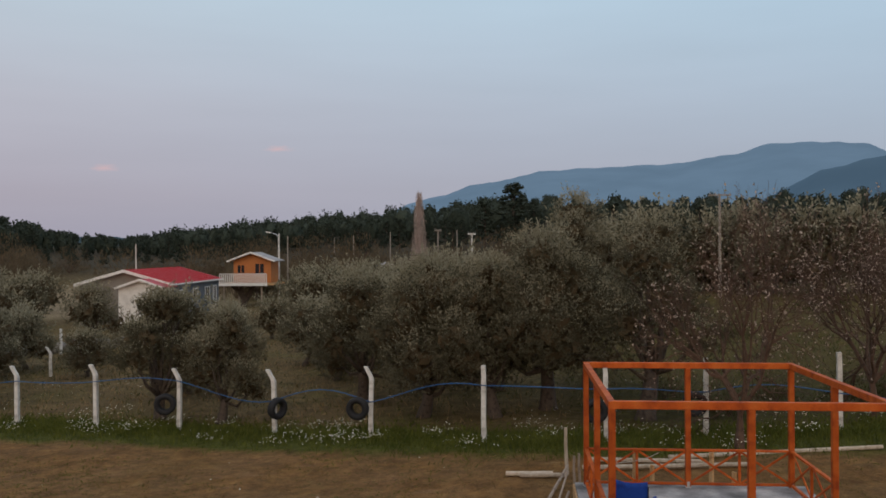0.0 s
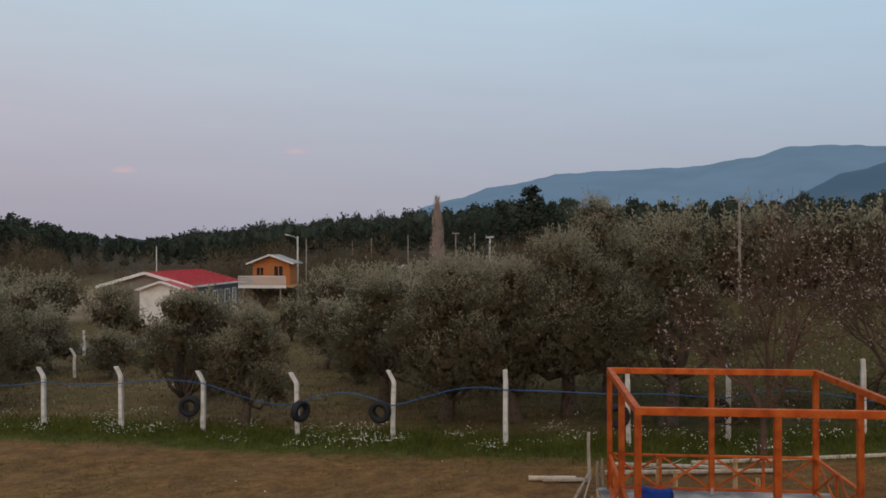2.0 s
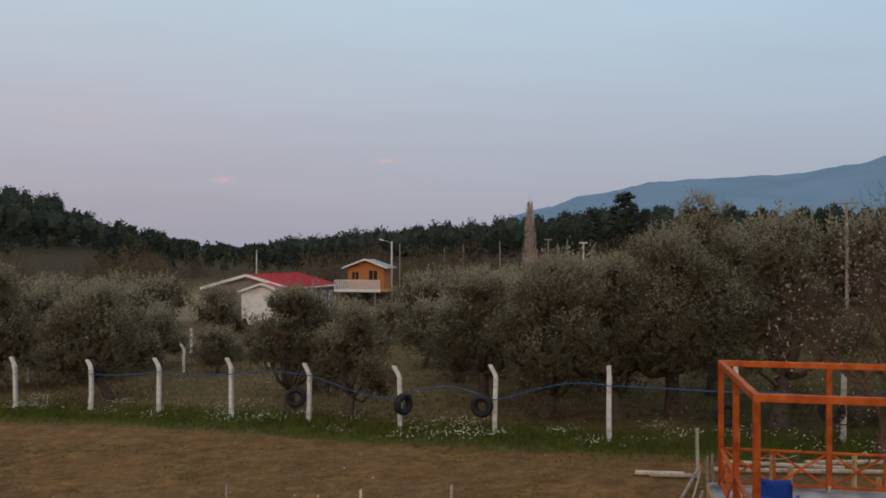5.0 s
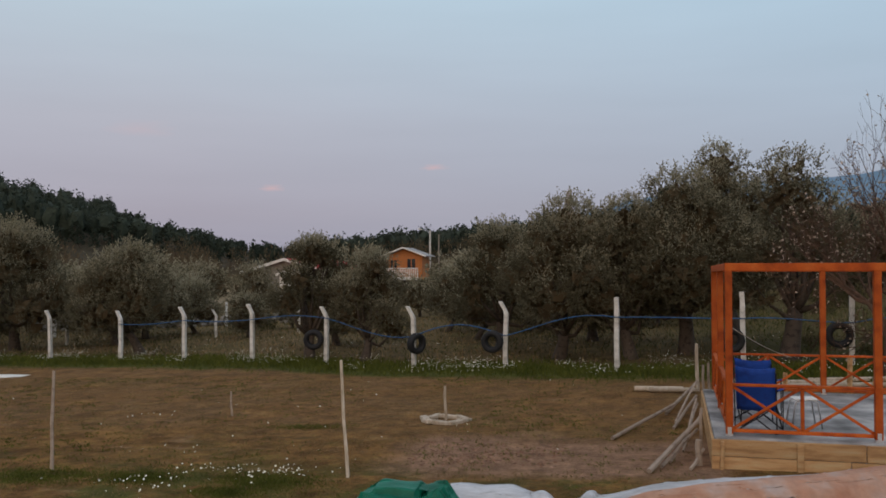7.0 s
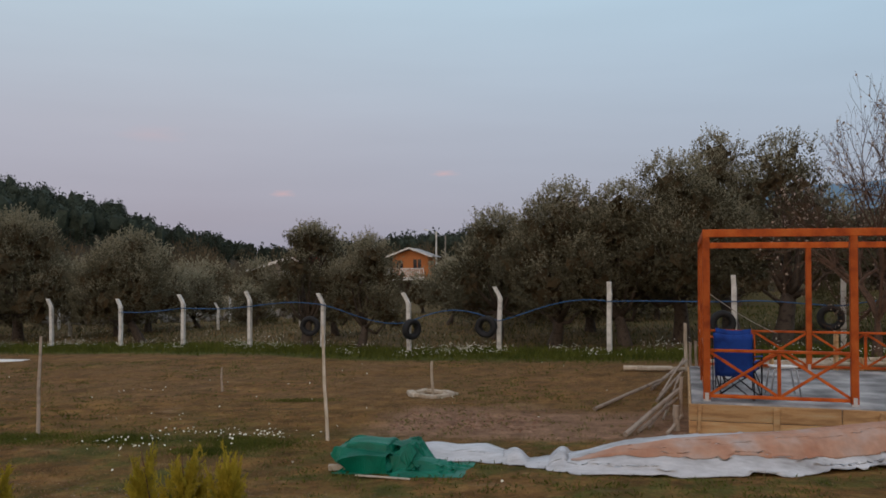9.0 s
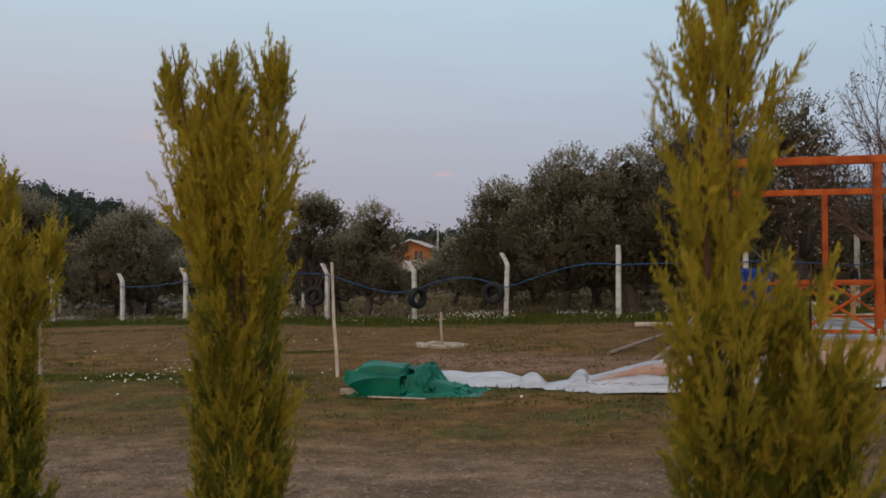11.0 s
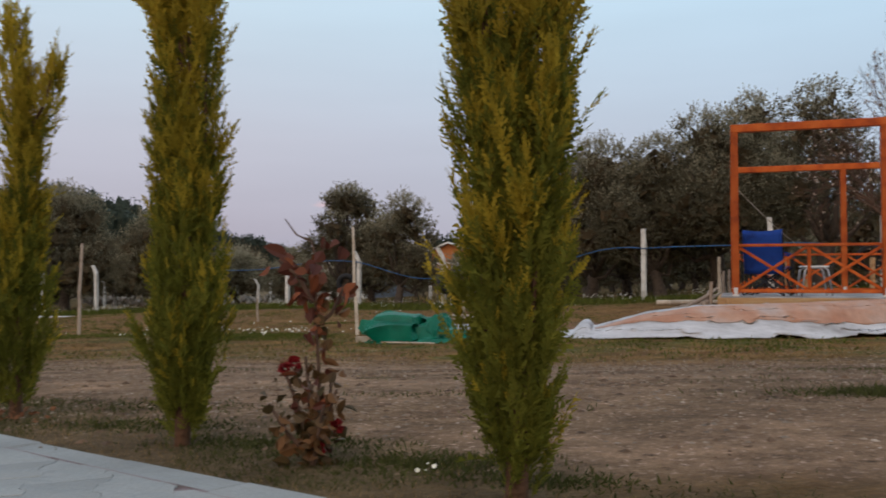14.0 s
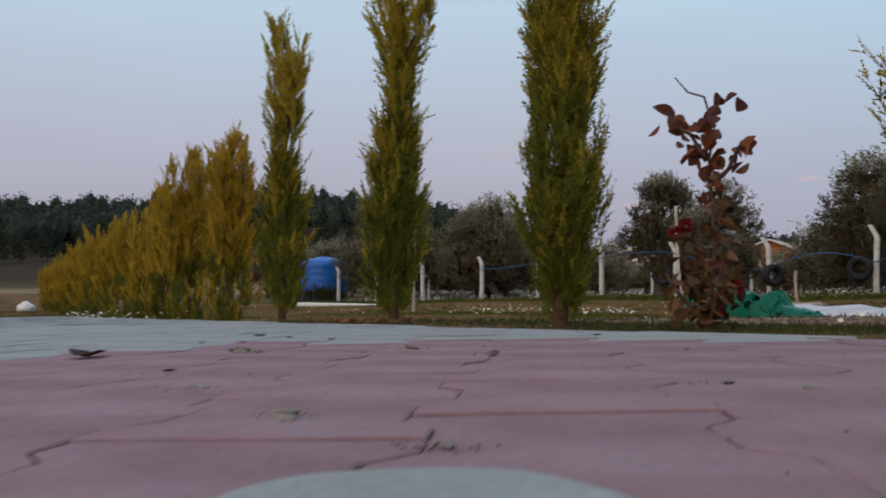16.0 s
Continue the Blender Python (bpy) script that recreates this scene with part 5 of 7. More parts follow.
bmesh.ops.create_icosphere(ICO, subdivisions=1, radius=1.0)
ICO_V, ICO_F = np.array([tuple(q.co) for q in ICO.verts]), [tuple(q.index for q in fc.verts) for fc in ICO.faces]
ICO.free()


def core(v, f, c, size, rng):
    """A knobbly dark bunch of needles behind the outer sprays."""
    base = len(v)
    turn_ = np.array(Euler(rng.uniform(0, 6.28, 3)).to_matrix())
    pts = (ICO_V @ turn_.T) * (1 + rng.normal(size=(len(ICO_V), 1)) * 0.16) * np.array(size) + np.array(c)
    v += [tuple(p) for p in pts]
    f += [tuple(base + q for q in fc) for fc in ICO_F]


def skyline(az):
    """Rise of the tree tops over the eye, in degrees, by bearing."""
    swell = 1 + 0.07 * np.sin(az * 3.1) + 0.06 * np.sin(az * 7.3 + 1.0) + 0.05 * np.sin(az * 1.3 + 2.0)
    return swell * np.interp(az, (-75, -60, -50, -40, -37, -35, -33, -30.4, -27.8, -25.6, -22.6, -20.5, -17, -13.5, -10, -6, -2.4, 0, 2.2, 3.5, 7, 12, 18, 23, 34),
                     (3.7, 3.9, 4.6, 4.8, 4.4, 3.9, 3.2, 2.1, 1.65, 0.95, 0.75, 1.1, 1.6, 1.85, 2.3, 2.45, 2.8, 3.1, 3.5, 3.3, 3.1, 3.0, 3.0, 3.2, 3.4))


def pine(seed, height):
    """A pine whose needles stand in rounded pads on level limbs."""
    rng = np.random.default_rng(seed)
    t = thing("pine_tree", label="dark green Mediterranean pine at the edge of the wood", category="tree", group="pines of the wood")
    v, f, tv_, tf_ = [], [], [], []
    tube(tv_, tf_, ((0, 0, -0.4), (0.1, 0.05, height * 0.5), (0, 0, height * 0.95)), (0.22, 0.16, 0.03), 6)
    P, D, L = [], [], []
    for k in range(44):
        fz = 0.20 + 0.80 * (k + rng.uniform(0, 1)) / 44
        a = k * 2.4 + rng.normal() * 0.4
        reach = height * 0.27 * (1.10 - fz) ** 0.5 * rng.uniform(0.3, 1.05) + 0.1
        sz = height / 10 * rng.uniform(0.55, 0.95) * (1.15 - 0.45 * fz)
        c = np.array([math.cos(a) * reach, math.sin(a) * reach, height * fz - sz * 0.5])
        tube(tv_, tf_, ((0, 0, height * fz * 0.85), tuple(c)), (0.06, 0.02), 3)
        core(v, f, c, (sz * 0.9, sz * 0.9, sz * 0.48), rng)
        m = 52
        q = unit(rng.normal(size=(m, 3)) + np.array([0, 0, 0.35]))
        P.append(c + q * np.array([0.92, 0.92, 0.52]) * sz * rng.uniform(0.75, 1.0, (m, 1)))
        D.append(unit(q + np.array([0, 0, 0.5]) + rng.normal(size=(m, 3)) * 0.35))
        L.append(rng.uniform(0.16, 0.36, m) * height / 10)
    P, D, L = np.concatenate(P), np.concatenate(D), np.concatenate(L)
    V, F = leaves(P, D, L, L * rng.uniform(0.5, 0.8, len(L)), rng)
    mesh_ob("trunk", tv_, tf_, M["bark"], t)
    k0 = len(v)
    fs = f + [tuple(k0 + q for q in fc) for fc in F]
    mesh_ob("crown", v + [tuple(p) for p in V], fs, M["pine"], t)
    return t


pines = [pine(60 + k, 10.0) for k in range(4)]
prng = np.random.default_rng(31)
for k in range(150):
    az = -70 + 104 * (k + prng.uniform(0, 1)) / 150
    r = prng.uniform(150, 200)
    x, y = r * math.sin(radians(az)), r * math.cos(radians(az))
    tall = 5.4 + r * math.tan(radians(float(skyline(az)) * prng.uniform(0.88, 1.12))) - gz(x, y)
    tall = min(max(tall, 4.0), 17.0) if az > -27 else min(max(tall, 4.0), prng.uniform(6.0, 8.5))
    m = pose(x, y, gz(x, y), 0, 0, prng.uniform(0, 360)) @ Matrix.Scale(tall / 10.0, 4)
    if k < 4:
        pines[k].matrix_world = m
    else:
        copy_thing(pines[k % 4], m)
# one pine stands clear above the rest
x, y = 165 * math.sin(radians(2.2)), 165 * math.cos(radians(2.2))
copy_thing(pines[1], pose(x, y, gz(x, y), 0, 0, 130) @ Matrix.Diagonal((1.7, 1.7, 1.42, 1)))

# the wood covering the hill behind: too many to count
cnt = 3000
az = np.radians(prng.uniform(-72, 34, cnt))
r = prng.uniform(195, 380, cnt)
x, y = r * np.sin(az), r * np.cos(az)
z = ground_z(x, y)
room = 5.4 + r * np.tan(np.radians(skyline(np.degrees(az)) * prng.uniform(0.78, 1.03, cnt))) - z
hgt = np.minimum(prng.uniform(6, 10, cnt), room)
keep = hgt > 2.5
x, y, z, hgt = x[keep], y[keep], z[keep], hgt[keep]
per = 70
dome = unit(prng.normal(size=(len(x) * per, 3)) + np.array([0, 0, 0.25])).reshape(len(x), per, 3)
swell = 1 + 0.28 * np.sin(dome[:, :, :1] * 5 + x[:, None, None]) * np.sin(dome[:, :, 1:2] * 5 + y[:, None, None]) + 0.12 * np.sin(dome[:, :, 2:] * 9 + x[:, None, None])
off = dome * swell * np.stack([hgt * 0.25, hgt * 0.25, hgt * 0.46], 1)[:, None, :] * prng.uniform(0.86, 1.0, (len(x), per, 1))
P = (np.stack([x, y, z + hgt * 0.52], 1)[:, None, :] + off).reshape(-1, 3)
D = unit(dome.reshape(-1, 3) * 0.5 + prng.normal(size=(len(P), 3)) * 0.8 + np.array([0, 0, 0.35]))
V, F = leaves(P, D, prng.uniform(0.45, 0.85, len(P)), prng.uniform(0.35, 0.6, len(P)), prng)
cv, cf = [], []
for px, py, pz, ph in zip(x, y, z, hgt):
    core(cv, cf, (px, py, pz + ph * 0.50), (ph * 0.215, ph * 0.215, ph * 0.40), prng)
k0 = len(V)
V = np.concatenate([V, np.array(cv)])
F = F + [tuple(k0 + q for q in fc) for fc in cf]
tagged(mesh_ob("pine_wood", V, F, M["pine"]), "dense dark pine wood covering the hillside", "woods", kind="stuff")

# ---------- golden columnar thujas along the path ----------
def fronds(P, D, L, rng, S=None):
    """Flat fern-like sprays: a spine with pointed lobes on both sides, one joined piece each."""
    n_ = len(P)
    S = unit(np.cross(D, rng.normal(size=(n_, 3)))) if S is None else unit(S - D * (S * D).sum(1, keepdims=True) + rng.normal(size=(n_, 3)) * 0.25)
    N = np.cross(D, S)
    L = L[:, None]
    bow = rng.normal(size=(n_, 1)) * 0.22
    k = 5
    spine = [P + D * L * (i / k) + (N * bow + np.array([0, 0, 0.12])) * L * (i / k) ** 2 for i in range(k + 1)]
    tips = []
    for i in range(k):
        for s_ in (-1, 1):
            reach = L * 0.52 * (1.05 - 0.75 * i / k) * rng.uniform(0.35, 1.2, (n_, 1))
            tips.append(spine[i] + (D * 0.9 + S * s_ * rng.uniform(0.35, 0.7, (n_, 1)) + N * rng.normal(size=(n_, 1)) * 0.22) * reach)
    tips.append(spine[k] + D * L * 0.18)
    V = np.stack(spine + tips, 1)
    m = V.shape[1]
    f = []
    for i in range(k):
        f += [(i, i + 1, k + 1 + 2 * i), (i + 1, i, k + 2 + 2 * i)]
    f.append((k - 1, k, m - 1))
    F = (np.arange(n_)[:, None, None] * m + np.array(f)[None]).reshape(-1, 3)
    return V.reshape(-1, 3), F.tolist()


SPINDLE = (0, 0.08, 0.25, 0.5, 0.75, 0.92, 1.0), (0.42, 0.72, 0.95, 1.0, 0.80, 0.48, 0.10)


def thuja_meshes(seed, leaders, count, frond, gold_from):
    """Upright leaders on one stem, each a spindle clothed in sprays. leaders: x, y, foot, top, radius, lean."""
    rng = np.random.default_rng(seed)
    tv, tf, sv, sf = [], [], [], []
    height = max(q[3] for q in leaders)
    tube(tv, tf, ((0, 0, -0.15), (0.004, 0, height * 0.12), (0.01, 0, height * 0.3), (0, 0.01, height * 0.5)), (0.026, 0.019, 0.012, 0.003), 8)
    area = np.array([(q[3] - q[2]) * q[4] for q in leaders])
    P, D, L, S, G = [], [], [], [], []
    for (lx, ly, z0, z1, rad, lean), sh in zip(leaders, area / area.sum()):
        tube(sv, sf, ((0, 0, max(z0 - 0.1, 0.05)), (lx * 0.8, ly * 0.8, z0 + 0.12), (lx + lean * 0.5, ly, (z0 + z1) / 2), (lx + lean, ly, z1)), (0.009, 0.008, 0.005, 0.001), 5)
        per = 13
        n_ = int(count * sh / per)
        u = rng.uniform(0, 1, n_) ** 0.9
        a = rng.uniform(0, 2 * math.pi, n_)
        # plumes gather in bunches with gaps between them
        tuft = np.array([noise.noise(Vector((math.cos(q) * 1.3 + seed, math.sin(q) * 1.3, w * (z1 - z0) * 6.5))) for q, w in zip(a, u)])
        keep = tuft + rng.normal(size=n_) * 0.14 > -0.16 - 0.25 * (z0 < 0.12) + 0.16 * np.clip((z0 + (z1 - z0) * u) / height - 0.5, 0, 0.5)
        u, a, tuft = u[keep], a[keep], tuft[keep]
        n_ = len(u)
        prof = np.interp(u, *SPINDLE) * rad
        deep = rng.uniform(0.15, 1.0, n_) ** 0.6
        rr = prof * deep * (1 + 0.8 * tuft) * 0.85
        out = np.stack([np.cos(a), np.sin(a), np.zeros(n_)], 1)
        plume = frond * rng.uniform(1.6, 3.4, n_)
        foot = np.stack([lx + lean * u, np.full(n_, ly), z0 + (z1 - z0 - frond * 2.0) * u], 1) + out * rr[:, None]
        axis = unit(out * rng.uniform(0.02, 0.50, n_)[:, None] + np.array([0, 0, 1.0]) + rng.normal(size=(n_, 3)) * 0.13)
        flat = unit(np.cross(axis, out + rng.normal(size=(n_, 3)) * 0.7))
        gold = 0.45 * deep + 1.20 * (z0 + (z1 - z0) * u) / height + 0.7 * tuft
        for j_ in range(per):
            w = (j_ + rng.uniform(0, 1, n_)) / per
            s_ = (1 if j_ % 2 else -1) * rng.uniform(0.1, 0.75, n_) * (1.1 - w)
            P.append(foot + axis * (plume * w * 0.85)[:, None])
            D.append(unit(axis + flat * s_[:, None] + out * 0.12 + rng.normal(size=(n_, 3)) * 0.16))
            L.append(frond * rng.uniform(0.6, 1.2, n_) * (1.1 - 0.5 * w))
            S.append(flat)
            G.append(gold + 0.38 * w + rng.normal(size=n_) * 0.14 > gold_from)
    P, D, L, S, G = (np.concatenate(q) for q in (P, D, L, S, G))
    return (tv, tf), (sv, sf), [fronds(P[q], D[q], L[q], rng, S[q]) for q in (~G, G)]


def thuja(seed, leaders, count, frond, gold=False):
    t = thing("thuja", label="young columnar thuja with green and golden sprays beside the path" if not gold else "bright yellow young thuja in the hedge row", category="conifer", group="thujas along the path")
    (tv, tf), stems, (inner, outer) = thuja_meshes(seed, leaders, count, frond, 0.86 if gold else 1.13)
    mesh_ob("trunk", tv, tf, M["thujabark"], t, smooth=True)
    mesh_ob("inner_stem", *stems, M["thujabark"], t, "thin upright stems inside the foliage")["kind"] = "stuff"
    mesh_ob("foliage", *inner, M["thuja"], t, "green inner sprays")
    mesh_ob("golden_foliage", *outer, M["hedge" if gold else "thujay"], t, "golden yellow spray tips")
    return t


put(thuja(1, ((-0.01, 0.0, 0.06, 0.92, 0.084, 0.0), (0.0, 0.0, 0.0, 0.50, 0.055, 0.0), (-0.050, 0.0, 0.50, 1.58, 0.056, -0.01), (-0.070, 0.0, 0.70, 1.48, 0.028, -0.03), (0.036, 0.01, 0.45, 1.14, 0.050, 0.01), (0.035, -0.03, 0.14, 0.80, 0.046, 0.02), (-0.065, 0.02, 0.14, 1.05, 0.036, -0.02), (0.060, 0.0, 0.55, 1.02, 0.026, 0.03), (0.04, 0.03, 0.55, 1.03, 0.028, 0.03)), 15000, 0.050), 1.11, 1.24)
put(thuja(2, ((0.0, 0.0, 0.06, 0.95, 0.102, 0.0), (0.0, 0.0, 0.0, 0.45, 0.060, 0.0), (-0.02, 0.0, 0.55, 1.58, 0.048, -0.03), (0.05, 0.02, 0.50, 1.28, 0.038, 0.0), (-0.055, 0.0, 0.60, 1.36, 0.034, -0.01), (0.02, 0.0, 1.05, 1.68, 0.050, 0.07), (-0.045, 0.0, 1.08, 1.70, 0.050, -0.13), (-0.02, 0.0, 1.20, 1.68, 0.046, -0.03)), 18500, 0.050), 0.04, 1.82)
put(thuja(3, ((0.0, 0.0, 0.03, 0.90, 0.106, 0.0), (0.03, 0.0, 0.45, 1.15, 0.058, 0.0), (-0.01, 0.0, 0.95, 1.54, 0.060, -0.03), (0.05, 0.0, 0.95, 1.38, 0.036, 0.11), (0.0, 0.0, 0.8, 1.27, 0.040, 0.03)), 9400, 0.056), -0.99, 2.33)
put(thuja(4, ((0.0, 0.0, 0.02, 0.96, 0.118, 0.0), (0.01, 0.0, 0.60, 1.26, 0.062, 0.0), (-0.03, 0.0, 1.00, 1.74, 0.066, -0.04), (0.05, 0.0, 1.02, 1.64, 0.054, 0.06)), 8400, 0.060), -2.37, 3.03)
row = [(-3.43, 3.55, 1.34), (-4.72, 4.20, 1.50)]


def hedge_leaders(k):
    """A broad bush whose several tips end at nearly one height."""
    return ((0.0, 0.0, -0.08, 0.95, 0.165, 0.0), (0.0, 0.03, 0.30, 1.30, 0.090, 0.02 * (k % 2)), (0.08, 0.0, 0.30, 1.20 + 0.04 * k, 0.075, 0.05),
            (-0.09, 0.01, 0.25, 1.24 - 0.04 * k, 0.078, -0.04), (0.02, -0.08, 0.30, 1.18, 0.070, 0.0))


gold = [thuja(30 + k, hedge_leaders(k), 7600, 0.064, True) for k in range(3)] + [thuja(40 + k, hedge_leaders(k), 2500, 0.100, True) for k in range(3)]
spots_h = row + [(-4.72 - 1.05 * k, 4.20 + 0.525 * k, 1.32 + 0.09 * math.sin(k * 2.3)) for k in range(1, 20)]
for k, (x, y, hgt) in enumerate(spots_h):
    m = pose(x, y, gz(x, y), 0, 0, k * 67) @ Matrix.Scale(hgt / 1.3, 4)
    if k < 6:
        gold[k].matrix_world = m
    else:
        copy_thing(gold[3 + k % 3], m)

# ---------- rose bush ----------
rng = np.random.default_rng(4)
rose = thing("rose_bush", label="leggy rose bush with bronze leaves and dark red blooms", category="rose bush")
v, f = [], []
P, D = [], []
canes = (((0, 0, 0), (0.02, 0.0, 0.25), (0.0, 0.01, 0.50), (0.035, 0.0, 0.69)), ((0, 0, 0), (-0.05, 0.02, 0.15), (-0.11, 0.03, 0.28)), ((0, 0, 0), (0.05, -0.02, 0.14), (0.09, -0.03, 0.24)),
         ((-0.005, 0, 0.5), (-0.05, 0.0, 0.58), (-0.12, 0.0, 0.63)), ((0.0, 0, 0.42), (0.06, 0, 0.47), (0.10, 0, 0.55)), ((0, 0, 0), (0.03, 0.05, 0.12), (0.02, 0.09, 0.26)), ((0, 0.0, 0.02), (-0.07, -0.03, 0.10), (-0.13, -0.04, 0.19)), ((0, 0, 0), (-0.03, 0.04, 0.18), (-0.05, 0.05, 0.33)), ((0, 0, 0), (0.04, -0.05, 0.10), (0.07, -0.08, 0.20)))
for c in canes:
    tube(v, f, c, [0.008 - 0.0018 * i for i in range(len(c))], 6)
    for i in range(len(c) - 1):
        a, b = np.array(c[i]), np.array(c[i + 1])
        m = int(np.linalg.norm(b - a) * 80) + 3
        t = rng.uniform(0, 1, m)[:, None]
        P.append(a + (b - a) * t + rng.normal(size=(m, 3)) * 0.026)
        D.append(unit(rng.normal(size=(m, 3)) + np.array([0, 0, -0.2])))
tube(v, f, ((0.015, 0, 0.60), (-0.01, 0.0, 0.69), (-0.06, 0.0, 0.71), (-0.10, 0.0, 0.76)), (0.004, 0.0035, 0.003, 0.002), 5)
mesh_ob("stem", v, f, M["twig"], rose)
P, D = np.concatenate(P), np.concatenate(D)


def round_leaves(P, D, L, W, rng):
    """Oval leaves with a pointed tip, folded a little along the midrib."""
    n = len(P)
    S = unit(np.cross(D, rng.normal(size=(n, 3))))
    N = np.cross(D, S)
    L, W = L[:, None], W[:, None]
    dip = rng.uniform(-0.25, 0.35, (n, 1))
    side_ = ((0.12, 0.30), (0.30, 0.48), (0.52, 0.50), (0.74, 0.36), (0.90, 0.16))
    rib = [P + D * L * t - N * L * 0.25 * dip * t * t for t in (0.0, 0.5, 1.0)]
    one = [P + D * L * t + S * W * w + N * (W * w * 0.45 - L * 0.25 * dip * t * t) for t, w in side_]
    two = [P + D * L * t - S * W * w + N * (W * w * 0.45 - L * 0.25 * dip * t * t) for t, w in side_]
    V = np.stack(rib + one + two, 1)
    f = []
    for b in (3, 8):
        f += [(0, b, b + 1, 1), (1, b + 1, b + 2, b + 3), (1, b + 3, b + 4, 2)]
    F = (np.arange(n)[:, None, None] * 13 + np.array(f)[None]).reshape(-1, 4)
    return V.reshape(-1, 3), F.tolist()


hi = P[:, 2] + rng.normal(size=len(P)) * 0.16 > 0.36
for sel, mt, nm in ((hi, "roseleaf", "leafage"), (~hi, "rosegreen", "leafage")):
    n_ = int(sel.sum())
    big = 1 + 0.35 * np.clip((P[sel][:, 2] - 0.45) / 0.2, 0, 1)
    V, F = round_leaves(P[sel], D[sel], rng.uniform(0.026, 0.060, n_) * big, rng.uniform(0.022, 0.042, n_) * big, rng)
    mesh_ob(nm, V, F, M[mt], rose)["kind"] = "stuff"
for bx, by, bz in ((-0.11, 0.03, 0.29), (-0.075, 0.02, 0.31), (0.09, -0.03, 0.13), (0.02, 0.09, 0.10), (0.03, -0.03, 0.06)):
    n_ = 22
    d = unit(rng.normal(size=(n_, 3)) + np.array([0, 0, 0.6]))
    V, F = round_leaves(np.array([[bx, by, bz]]) + d * 0.006, d, np.full(n_, 0.021), np.full(n_, 0.019), rng)
    mesh_ob("bloom", V, F, M["rosered"], rose, "dark red rose bloom")
put(rose, 0.55, 1.58)
rose.matrix_world = rose.matrix_world @ Matrix.Scale(0.78, 4)

# ---------- paved path ----------
PZ, TILT_X = 0.288, 0.040
pav = thing("pavement", label="path of interlocking grey and pink concrete pavers", category="pavement", kind="structure")
ex, ey = Vector((-0.902, 0.431, 0)), Vector((-0.431, -0.902, 0))
EORG = Vector((0.95, 1.145, 0))


def flat_pose(org, ux, uy):
    return Matrix(((ux.x, uy.x, -TILT_X, org[0]), (ux.y, uy.y, 0, org[1]), (TILT_X * ux.x, TILT_X * uy.x, 1, PZ + TILT_X * (org[0] - 1)), (0, 0, 0, 1)))


EMAT = flat_pose(EORG, ex, ey)
bm = bmesh.new()
box(bm, (-6, 0.10, -0.25), (16, 6.0, -0.0028), 0.0, EMAT)
part("sand_bed", bm, M["sand"], pav, "dark sand between the pavers")
bm = bmesh.new()
for k in range(44):
    box(bm, (-6 + k * 0.5 + 0.002, 0.0, -0.25), (-6 + k * 0.5 + 0.498, 0.115, -0.002 - 0.002 * (k % 3)), 0.006, EMAT)
part("kerb_strip", bm, M["pgrey"], pav, "cement edging of the path")
PMAT = flat_pose((0.17, 0.66), Vector((0.864, 0.504, 0)), Vector((-0.504, 0.864, 0)))
PL, PWD = 0.20, 0.165


def paver_outline():
    a, wide, slim = PL / 2 - 0.0007, PWD / 2 + 0.0100, PWD / 2 - 0.0114
    half = [(-wide, -a), (wide, -a), (wide, -a * 0.63), (slim, -a * 0.37), (slim, a * 0.37), (wide, a * 0.63)]
    return half + [(-x, -y) for x, y in half]


def paver_mesh(name, material):
    """A dumb-bell interlocking block, its top edge chamfered."""
    pts = paver_outline()
    n_ = len(pts)
    vs = [(x, y, -0.07) for x, y in pts] + [(x, y, -0.0011) for x, y in pts] + [(x * 0.984, y * 0.987, 0.0) for x, y in pts]
    fs = []
    for r in range(2):
        for k in range(n_):
            a_, b_ = r * n_ + k, r * n_ + (k + 1) % n_
            fs.append((a_, b_, b_ + n_, a_ + n_))
    fs.append(tuple(range(2 * n_, 3 * n_)))
    me = bpy.data.meshes.new(name)
    me.from_pydata(vs, [], fs)
    me.materials.append(M[material])
    return me, vs, fs


def cut_paver(lists, m):
    """A block sawn off along the edging."""
    vs, fs = lists
    ring_ = [m @ Vector((*p, 0)) for p in paver_outline()]
    lim = lambda p: (p - EORG).dot(ey) - 0.118
    out = []
    for p, q in zip(ring_, ring_[1:] + ring_[:1]):
        a_, b_ = lim(p), lim(q)
        if a_ >= 0:
            out.append(p)
        if a_ * b_ < 0:
            out.append(p.lerp(q, a_ / (a_ - b_)))
    if len(out) < 3:
        return
    base, n_ = len(vs), len(out)
    vs += [p - Vector((0, 0, 0.07)) for p in out] + out
    fs += [(base + k, base + (k + 1) % n_, base + n_ + (k + 1) % n_, base + n_ + k) for k in range(n_)] + [tuple(range(base + n_, base + 2 * n_))]


